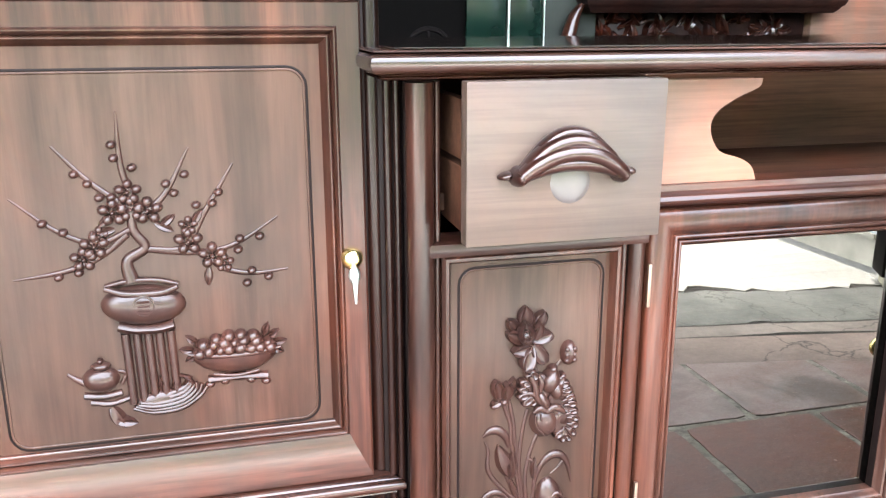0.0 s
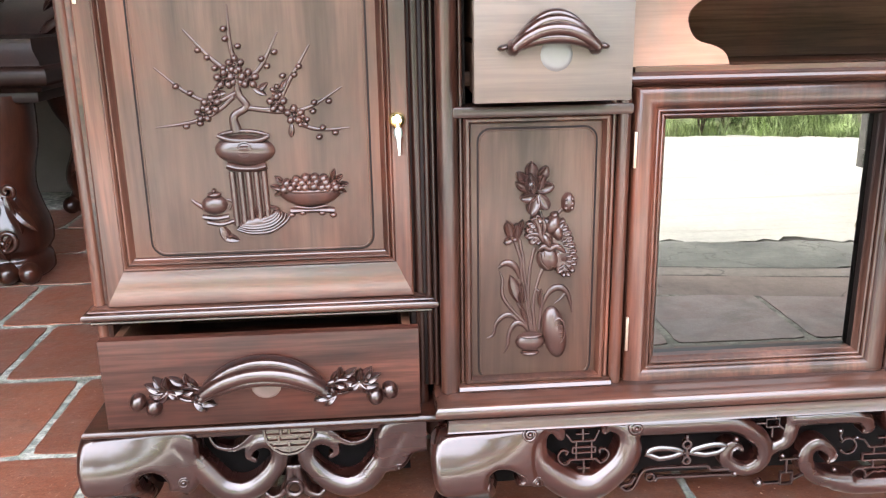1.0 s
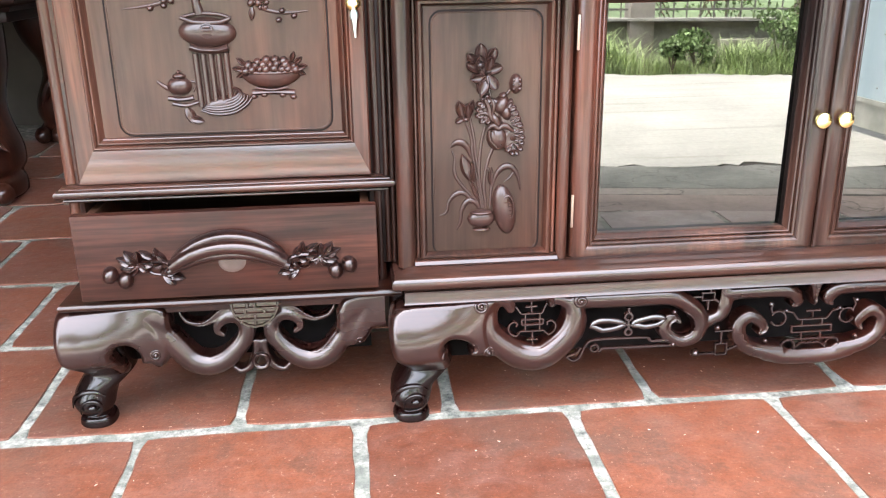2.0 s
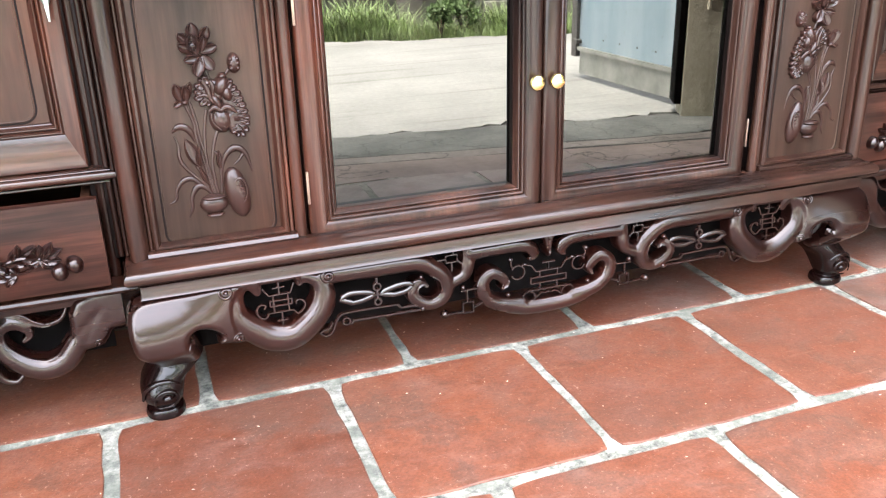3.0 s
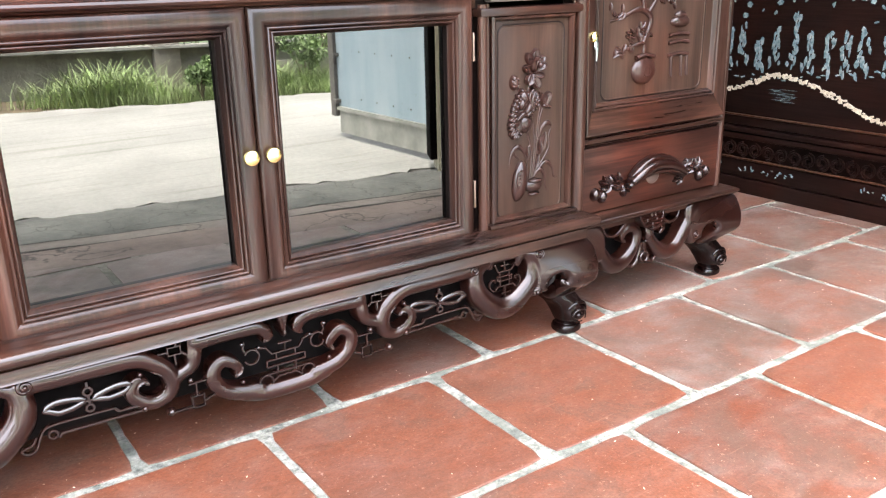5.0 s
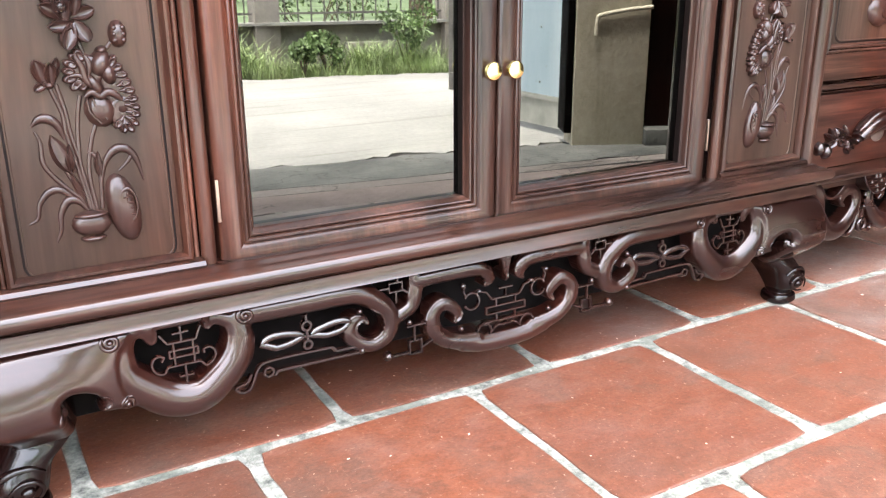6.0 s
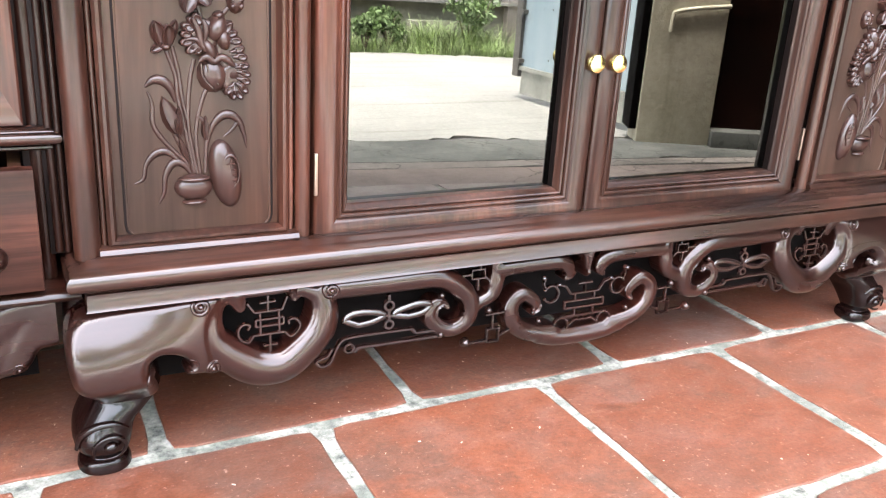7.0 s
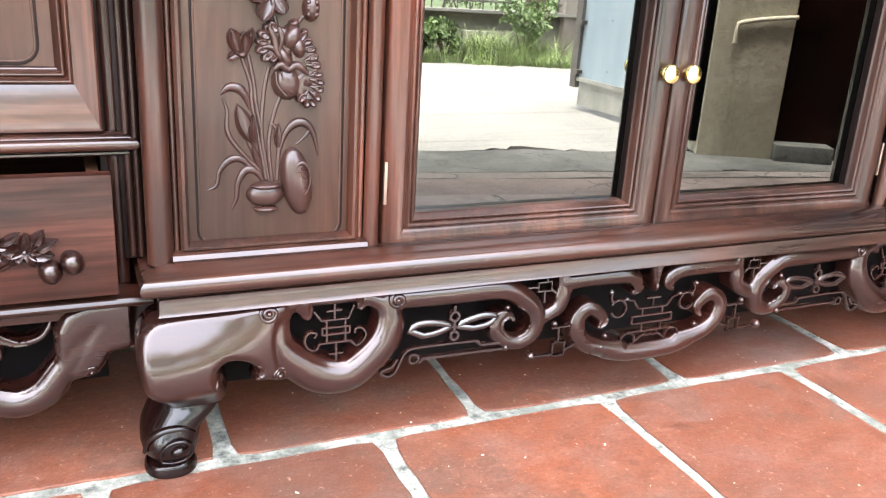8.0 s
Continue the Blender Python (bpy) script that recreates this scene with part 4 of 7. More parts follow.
        rings = [[big.verts.new((X + px + k * (ca * a * math.cos(w) - sa * b * math.sin(w)), y - up * h, pz + k * (sa * a * math.cos(w) + ca * b * math.sin(w)))) for w in (2 * math.pi * i / n for i in range(n))]
                 for k, up in ((1.0, 0.0), (0.98, 0.55), (0.90, 0.9), (0.6, 1.0), (0.25, 0.8))]
        for p, q in zip(rings, rings[1:]):
            for i in range(n):
                big.faces.new((p[i], p[(i + 1) % n], q[(i + 1) % n], q[i]))
        big.faces.new(rings[-1])
    # upper frill, folded middle, hollow bowl and the long hanging frill
    pad(-0.486, 0.473, 0.0185, 0.0170, 0.0085, 20)
    for px, pz, t, ln in ((-0.4905, 0.491, 112, 0.0075), (-0.4955, 0.4885, 130, 0.0060), (-0.5000, 0.4820, 150, 0.0070), (-0.5025, 0.4745, 175, 0.0062), (-0.5020, 0.4665, 200, 0.0068), (-0.4965, 0.4600, 225, 0.0072), (-0.4900, 0.4580, 250, 0.0060)):
        pad(px - 0.002 * math.cos(radians(t)), pz - 0.002 * math.sin(radians(t)), ln * rf.uniform(1.0, 1.2), rf.uniform(0.0040, 0.0050), rf.uniform(0.0088, 0.0100), t + rf.uniform(-10, 10), 10)
    for pts, r in (([(-0.494, 0.489), (-0.489, 0.478), (-0.487, 0.466), (-0.482, 0.458)], [0.0022, 0.0034, 0.0034, 0.0020]), ([(-0.500, 0.470), (-0.492, 0.470), (-0.484, 0.462)], [0.0016, 0.0026, 0.0018]), ([(-0.485, 0.489), (-0.482, 0.480), (-0.484, 0.468)], [0.0018, 0.0032, 0.0016])):
        tube([(X + p, q) for p, q in pts], y - 0.0085, r, 1.0, 4, 7, big)
    lump(-0.4715, 0.4800, 0.0150, 0.0105, 0.0150, 72)
    lump(-0.4655, 0.4700, 0.0120, 0.0080, 0.0140, 100, 0.001)
    lump(-0.4790, 0.4600, 0.0140, 0.0062, 0.0130, 118, 0.001)
    lump(-0.4690, 0.4930, 0.0060, 0.0045, 0.0100, 20)
    lump(-0.4760, 0.4350, 0.0155, 0.0185, 0.0125, 10)
    tube([(X + p, q) for p, q in ((-0.4900, 0.449), (-0.4830, 0.4535), (-0.4755, 0.4490), (-0.4690, 0.4530), (-0.4620, 0.4500), (-0.4560, 0.4440))], y - 0.0095, [0.0016, 0.0036, 0.0032, 0.0040, 0.0036, 0.0016], 1.0, 5, 8, big)
    for pts in (((-0.4885, 0.447), (-0.4870, 0.434), (-0.4780, 0.4225)), ((-0.4830, 0.447), (-0.4800, 0.436), (-0.4720, 0.4260))):
        tube([(X + p, q) for p, q in pts], y - 0.0105, 0.0011, 1.0, 4, 6, big)
    pad(-0.4590, 0.4560, 0.0280, 0.0145, 0.0080, 102)
    pad(-0.4560, 0.4310, 0.0185, 0.0135, 0.0085, 95)
    for px, pz, t, ln in ((-0.4600, 0.4830, 60, 0.0068), (-0.4555, 0.4765, 25, 0.0058), (-0.4520, 0.4690, 8, 0.0066), (-0.4490, 0.4610, 18, 0.0058), (-0.4465, 0.4530, 0, 0.0068), (-0.4445, 0.4445, 10, 0.0060), (-0.4435, 0.4365, -12, 0.0066),
                          (-0.4435, 0.4285, -18, 0.0060), (-0.4460, 0.4205, -38, 0.0072), (-0.4515, 0.4145, -62, 0.0074), (-0.4570, 0.4140, -95, 0.0068), (-0.4625, 0.4190, -125, 0.0070)):
        pad(px - 0.002 * math.cos(radians(t)), pz - 0.002 * math.sin(radians(t)), ln * rf.uniform(1.0, 1.2), rf.uniform(0.0038, 0.0047), rf.uniform(0.0085, 0.0100), t + rf.uniform(-10, 10), 10)
        tube([(X + px - 0.006 * math.cos(radians(t)), pz - 0.006 * math.sin(radians(t))), (X + px - 0.011 * math.cos(radians(t)), pz - 0.011 * math.sin(radians(t)))], y - 0.0085, [0.0024, 0.0012], 1.0, 1, 6, big)
    add("lotus_leaf", big, "frilled carved lotus leaf")
    melon = dome(X - 0.466, 0.332, y, 0.0160, 0.0375, 0.013, 9, None, 20, 6)
    add("melon", melon)
    md = tube(curl_points(X - 0.4625, 0.336, 0.012, 0.012, 0, 0.95, 12), y - 0.0105, 0.0013, 1, 2, 6, None, True)
    for v in md.verts:
        v.co.x = X - 0.4625 + (v.co.x - X + 0.4625) * 0.72
        v.co.z = 0.336 + (v.co.z - 0.336) * 1.45
    for k in (-0.010, -0.004, 0.002, 0.008):
        tube([(X - 0.467, 0.336 + k), (X - 0.4625, 0.337 + k), (X - 0.458, 0.336 + k)], y - 0.0115, 0.0012, 1, 1, 5, md)
    tube([(X - 0.4625, 0.323), (X - 0.4625, 0.337), (X - 0.4625, 0.349)], y - 0.0115, 0.0012, 1, 1, 5, md)
    add("medallion", md)
    pot = dome(X - 0.498, 0.320, y, 0.0195, 0.014, 0.011, 0, None, 18, 5)
    dome(X - 0.498, 0.3300, y - 0.005, 0.0160, 0.0036, 0.010, 0, pot, 18, 4)
    dome(X - 0.498, 0.3045, y - 0.002, 0.0125, 0.0034, 0.009, 0, pot, 18, 4)
    add("pot", pot)


def knob_on(parent, x, y, z):
    part("knob", lathe(x, z, [(0.0065, y), (0.006, y - 0.003), (0.008, y - 0.005), (0.0115, y - 0.009), (0.012, y - 0.012), (0.0105, y - 0.015), (0.005, y - 0.017)], 20, None, "y"), GOLD, parent, "small polished gold knob")


def hinge_on(parent, x, y, z0, z1, w=0.0037):
    h = box(x - w / 2, x + w / 2, y - 0.004, y, z0, z1, 0.001)
    part("hinge", h, BRASS, parent, "pale brass butt hinge")


def glass_door(s, xa, xb):
    """xa: hinge edge, xb: meeting edge (offsets from the middle, for the west door)."""
    name = "glass_door"
    d = thing("glass_door", (CX - s * 0.19, FY, 0.243), "stained rosewood door with a dark mirror glass pane and gold knob", "cabinet door", "glass doors of the low unit")
    z0, z1 = 0.244, 0.652
    fr = frame_sweep(CX + xa, CX + xb, z0, z1, [(0, FY + 0.018), (0, FY + 0.001), (0.0015, FY - 0.0012), (0.005, FY - 0.0038), (0.009, FY - 0.0052), (0.0135, FY - 0.0056), (0.018, FY - 0.0050), (0.022, FY - 0.0034), (0.0245, FY - 0.001), (0.027, FY + 0.001)])
    part("door_frame", flip(fr, s, CX), WV, d)
    mo = frame_sweep(CX + xa, CX + xb, z0, z1, [(0.0265, FY + 0.002)] + [(0.027 + 0.001 * i, FY + 0.001 - 0.0035 * math.sin(math.pi * i / 6)) for i in range(7)] + [(0.0335 + 0.0008 * i, FY + 0.003 - 0.003 * math.sin(math.pi * i / 6)) for i in range(7)] + [(0.0395, FY + 0.007), (0.042, FY + 0.010), (0.042, FY + 0.0235)])
    part("glazing_bead", flip(mo, s, CX), WV, d, "fine reeded glazing bead")
    # side strips carry the deep shade of the rebate in their colour
    for ra in (xa + 0.0405, xb - 0.0428):
        part("rebate", flip(box(CX + ra, CX + ra + 0.0023, FY + 0.0112, FY + 0.0205, z0 + 0.041, z1 - 0.041, 0), s, CX), RECESS_SHADE, d, "rebate strip beside the pane, darkened for its shade")
    gl = box(CX + xa + 0.040, CX + xb - 0.040, FY + 0.021, FY + 0.025, z0 + 0.040, z1 - 0.040, 0)
    part("pane", flip(gl, s, CX), GLASS, d, "dark reflecting glass pane")
    kx = CX + s * (xb - 0.0155)
    knob_on(d, kx, FY - 0.005, 0.447)
    hx = CX + s * (xa + 0.001)
    hinge_on(d, hx, FY - 0.002, 0.302, 0.350)
    hinge_on(d, hx, FY - 0.002, 0.551, 0.597)
    return d


def arch_handle(parent, cx, z, y, half, rise, ridges, mat=WC, name="handle", close=0.35):
    """A ribbed arched pull standing off its front."""
    got = None
    for k, r in ridges:
        b = bmesh.new()
        pts, rr = [], []
        for i in range(13):
            t = -1 + 2 * i / 12
            pts.append((cx + half * t * (1 - 0.05 * k / 0.012), z + rise * (1 - abs(t) ** 2.1) + k * (1 - close * t * t)))
            rr.append(r * (1 - 0.3 * abs(t) ** 4))
        tube(pts, y - 0.016 + abs(k) * 0.35, rr, 1.5, 2, 9, b)
        if got is None:
            got = part(name, b, mat, parent, "ribbed carved wooden pull", 60)
        else:
            part("rib", b, mat, got, "", 60)
    return got


def low_unit():
    u = thing("low_sideboard", (CX, 0.95, 0), "glossy dark rosewood low sideboard carcass with carved apron on cabriole legs", "sideboard")
    X = CX
    part("base_moulding", plan_mould(X - 0.613, X + 0.613, 0.732, 1.15, [(-0.012, 0.204), (-0.003, 0.2045), (-0.0045, 0.2065), (-0.0052, 0.2225), (-0.0085, 0.2235), (-0.006, 0.2265)] + mould_profile() + [(-0.006, 0.2535), (-0.009, 0.256), (-0.02, 0.257)]), WL, u, "rounded base moulding over a flat band")
    for s in (1, -1):
        # side board coloured near-black for the shade between the units
        part("side_board", flip(box(X - 0.634, X - 0.612, 0.792, 1.15, 0.25, 0.785, 0.002), s, CX), RECESS_SHADE, u)
        # the set-back reeds take the shaded copy of the rosewood
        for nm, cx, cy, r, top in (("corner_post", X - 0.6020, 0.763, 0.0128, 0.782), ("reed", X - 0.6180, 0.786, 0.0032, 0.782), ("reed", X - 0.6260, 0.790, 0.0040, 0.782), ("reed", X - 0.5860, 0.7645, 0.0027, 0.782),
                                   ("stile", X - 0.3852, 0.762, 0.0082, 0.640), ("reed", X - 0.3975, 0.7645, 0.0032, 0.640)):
            part(nm, flip(lathe(cx, cy, [(r, 0.254), (r, top)], 16), s, CX), WSHADE if cy > 0.78 else WV, u, "rounded upright strip")
        # the shade between the uprights is put into this board's colour
        part("stile_board", flip(box(X - 0.412, X - 0.3665, 0.782, 0.81, 0.254, 0.65, 0.001), s, CX), RECESS_SHADE, u, "board between the uprights, coloured for the gap's shade")
        part("bottom_sill", flip(loft([(X - 0.592, 0.252, 0.266, 0.748, 0.80), (X - 0.5, 0.252, 0.266, 0.748, 0.80), (X - 0.392, 0.252, 0.266, 0.748, 0.80)], "x", 12, 3), s, CX), WL, u)
        part("drawer_rail", flip(box(X - 0.60, X - 0.376, 0.752, 0.80, 0.620, 0.634, 0.004), s, CX), WH, u)
        part("drawer_divider", flip(box(X - 0.384, X - 0.374, 0.778, 1.14, 0.634, 0.782, 0.001), s, CX), WIN, u)
    part("door_rail", plan_mould(X - 0.373, X + 0.373, 0.764, 0.80, [(0, 0.653), (0.002, 0.655)] + arc(0.003, 0.656, 0.003, 0.668, 0.008) + [(0.001, 0.670), (0.001, 0.676), (-0.004, 0.677)]), WM, u, "moulded rail above the glass doors")
    # reaches almost to the floor to keep light from behind the apron
    part("back_board", box(X - 0.615, X + 0.615, 1.14, 1.15, 0.03, 0.785, 0), WIN, u)
    part("bottom_board", box(X - 0.60, X + 0.60, 0.79, 1.14, 0.196, 0.204, 0), WIN, u)
    part("shelf_board", box(X - 0.612, X + 0.612, 0.80, 1.14, 0.655, 0.672, 0.001), WIN, u)
    part("inner_back", box(X - 0.372, X + 0.372, 0.985, 1.0, 0.672, 0.785, 0), WIN, u, "brown back of the open shelf")
    part("inner_floor", box(X - 0.612, X + 0.612, 0.80, 1.14, 0.256, 0.27, 0), WIN, u)
    for s in (1, -1):
        # near-black as well, for the shade behind the corner post
        part("post_board", flip(box(X - 0.612, X - 0.578, 0.784, 0.80, 0.254, 0.782, 0), s, CX), RECESS_SHADE, u)
    # scalloped spandrels of the open shelf
    for s in (1, -1):
        edge = spline([(-0.258, 0.779), (-0.262, 0.770), (-0.285, 0.760), (-0.306, 0.746), (-0.311, 0.729), (-0.300, 0.708), (-0.275, 0.699), (-0.262, 0.690), (-0.256, 0.676)], 4)
        b = bmesh.new()
        fr = [b.verts.new((X + p.x, FY + 0.004, p.y)) for p in edge]
        bk = [b.verts.new((X + p.x, FY + 0.020, p.y)) for p in edge]
        fl = [b.verts.new((X - 0.386, FY + 0.004, p.y)) for p in edge]
        bl = [b.verts.new((X - 0.386, FY + 0.020, p.y)) for p in edge]
        for i in range(len(edge) - 1):
            b.faces.new((fr[i], fr[i + 1], fl[i + 1], fl[i]))
            b.faces.new((bk[i], bk[i + 1], bl[i + 1], bl[i]))
            b.faces.new((fr[i], fr[i + 1], bk[i + 1], bk[i]))
        part("spandrel", flip(b, s, CX), WORANGE, u, "pale scalloped spandrel of the open shelf")
    part("top", plan_mould(X - 0.640, X + 0.640, 0.728, 1.16, [(-0.012, 0.786), (0.0, 0.787)] + arc(0.0, 0.787, 0.0, 0.789, 0.004, 4) + [(0.002, 0.790)] + arc(0.003, 0.791, 0.005, 0.8085, 0.008) + [(0.004, 0.8092), (0.0085, 0.8097), (0.0090, 0.8112), (0.0075, 0.8120), (-0.02, 0.8122)]), WL, u, "moulded counter top")
    part("top_board", box(X - 0.628, X + 0.628, 0.741, 1.15, 0.8123, 0.8128, 0), WG, u, "mirror-polished board of the counter top")
    middle_apron(u)
    for s in (1, -1):
        back = loft([(0.206, X - 0.63, X - 0.56, 1.09, 1.15), (0.1, X - 0.62, X - 0.57, 1.10, 1.15), (0.0, X - 0.62, X - 0.57, 1.10, 1.15)])
        part("leg", flip(back, s, CX), WC, u)
    # flower doors
    for s in (1, -1):
        d = thing("carved_door", (CX - s * 0.49, FY, 0.266), "dark rosewood panel door carved with a lotus spray in a pot", "cabinet door", "carved doors of the low unit")
        dp = box(X - 0.583, X - 0.402, FY + 0.002, FY + 0.018, 0.264, 0.621, 0.002)
        part("panel", flip(dp, s, CX), WP, d)
        fr = frame_sweep(X - 0.583, X - 0.402, 0.264, 0.621, [(0, FY + 0.004), (0, FY - 0.005), (0.003, FY - 0.008), (0.006, FY - 0.008), (0.0085, FY - 0.004), (0.010, FY + 0.004)])
        part("door_moulding", flip(fr, s, CX), WV, d)
        bead = tube(rounded_rect(X - 0.563, X - 0.420, 0.270, 0.603, 0.014), FY + 0.002, 0.0013, 0.8, 1, 7, None, True)
        part("bead", flip(bead, s, CX), WP, d, "fine rounded border bead", 60)
        # flat dark line: the border groove's shade is painted, not cut
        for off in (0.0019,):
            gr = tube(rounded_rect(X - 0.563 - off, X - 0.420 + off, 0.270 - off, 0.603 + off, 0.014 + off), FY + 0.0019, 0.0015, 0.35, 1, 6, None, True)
            part("groove", flip(gr, s, CX), RECESS_SHADE, d, "border groove line with its shade in the colour", 60)
        flower_panel(d, s, FY + 0.0025)
    glass_door(1, -0.372, -0.0118)
    glass_door(-1, -0.366, 0.0102)
    # drawers; the west one stands open
    for s, y in ((1, 0.703), (-1, 0.752)):
        d = thing("small_drawer", (CX - s * 0.478, y, 0.64), "pale wooden drawer with a banana-shaped carved pull, " + ("pulled open" if s > 0 else "closed"), "drawer", "drawers of the low unit")
        part("front", flip(box(X - 0.576, X - 0.395, y, y + 0.018, 0.643, 0.786, 0.002), s, CX), WPALE, d)
        for a, b in ((-0.570, -0.559), (-0.409, -0.398)):
            side = box(X + a, X + b, y + 0.018, y + 0.34, 0.648, 0.708, 0.001)
            box(X + a, X + b, y + 0.018, y + 0.34, 0.714, 0.768, 0.001, side)
            part("side", flip(side, s, CX), WIN, d, "plain drawer side")
        part("bottom", flip(box(X - 0.559, X - 0.409, y + 0.018, y + 0.34, 0.650, 0.656, 0), s, CX), WIN, d)
        cx = X - 0.487 if s > 0 else X + 0.487
        # slightly raised disc; its pale colour stands for the hollow's highlight
        part("finger_hollow", dome(cx + 0.004, 0.697, y + 0.0005, 0.019, 0.020, 0.003, 0, None, 20, 4), HOLLOW, d, "pale disc for the worn hollow, shine in its colour")
        arch_handle(d, cx, 0.706, y, 0.046, 0.019, ((-0.0085, 0.0072), (0.001, 0.0088), (0.0105, 0.0080), (0.0175, 0.0055)), close=0.82)
        for q in (-1, 1):
            tips = bmesh.new()
            dome(cx + q * 0.046, 0.7055, y - 0.004, 0.0075, 0.0095, 0.020, 0, tips)
            dome(cx + q * 0.056, 0.706, y - 0.003, 0.0075, 0.0038, 0.009, -q * 12, tips)
            part("handle_tip", tips, WC, d, "", 60)
    return u



def middle_shape(p):
    p.z *= 0.976


def side_shape(s, wide):
    def shape(p):
        p.z *= 0.972
        p.x = CX - s * (0.640 + (s * (CX - p.x) - 0.643) * wide)
    return shape


SHAPE[0] = middle_shape
low_unit()


# ---------------------------------------------------------------- side units
UX = 0.853                                # offset of a side unit's middle


AY = 0.799                                # plane of the side aprons


def fruit_handle(parent, cx, z, y):
    """Arched pull with leaves and fruit at both ends."""
    arch_handle(parent, cx, z - 0.002, y, 0.079, 0.026, ((-0.010, 0.0085), (0.002, 0.0120), (0.0145, 0.0085)))
    for q in (-1, 1):
        b = bmesh.new()

        def leaf(dx, dz, turn, length, wide, h=0.009):
            petal(cx + q * dx, z + dz, y, turn if q > 0 else 180 - turn, length, wide, h, b, q * 12)
        for turn, length in ((-62, 0.021), (-25, 0.026), (8, 0.031), (38, 0.027), (74, 0.019), (172, 0.024), (205, 0.020)):
            leaf(0.126, 0.000, turn, length, 0.0150, 0.012)
        for dx, dz, turn, length in ((0.098, 0.006, 65, 0.017), (0.104, 0.008, 20, 0.022), (0.088, 0.002, 40, 0.020), (0.094, -0.002, -20, 0.016)):
            leaf(dx, dz, turn, length, 0.0110)
        for turn, length in ((180, 0.030), (148, 0.020), (214, 0.021), (100, 0.012)):
            leaf(0.093, -0.018, turn, length, 0.0150, 0.009)
        tube([(cx + q * 0.080, z - 0.002), (cx + q * 0.100, z + 0.004), (cx + q * 0.126, z)], y - 0.002, 0.0032, 1.2, 4, 7, b)
        tube([(cx + q * 0.120, z - 0.002), (cx + q * 0.108, z - 0.014), (cx + q * 0.090, z - 0.017)], y - 0.001, 0.0024, 1.2, 4, 7, b)
        tube([(cx + q * 0.128, z), (cx + q * 0.140, z - 0.010), (cx + q * 0.150, z - 0.014)], y - 0.002, 0.0024, 1.2, 4, 7, b)
        part("carved_leaves", b, WC, parent, "carved leaves of the pull", 60)
        f = dome(cx + q * 0.146, z - 0.022, y, 0.011, 0.013, 0.014, q * 15, None, 14, 5)
        dome(cx + q * 0.166, z - 0.014, y, 0.011, 0.013, 0.014, q * 25, f, 14, 5)
        part("carved_fruit", f, WC, parent, "pair of carved round fruit", 60)
    # low disc painted paler for the highlight in the hollow
    part("finger_hollow", dome(cx + 0.002, z - 0.003, y + 0.0005, 0.020, 0.016, 0.003, 0, None, 20, 4), SMEAR, parent, "pale disc for the worn hollow, shine in its colour")


def blossom(bm, cx, cz, y, r):
    for i in range(5):
        a = radians(90 + 72 * i)
        dome(cx + 0.68 * r * math.cos(a), cz + 0.68 * r * math.sin(a), y, r * 0.46, r * 0.42, r * 0.6, 90 + 72 * i, bm, 9, 3)
        dome(cx + 0.34 * r * math.cos(a), cz + 0.34 * r * math.sin(a), y, r * 0.12, r * 0.12, r * 0.5, 0, bm, 6, 2)
    dome(cx, cz, y - 0.001, r * 0.2, r * 0.2, r * 0.55, 0, bm, 8, 3)


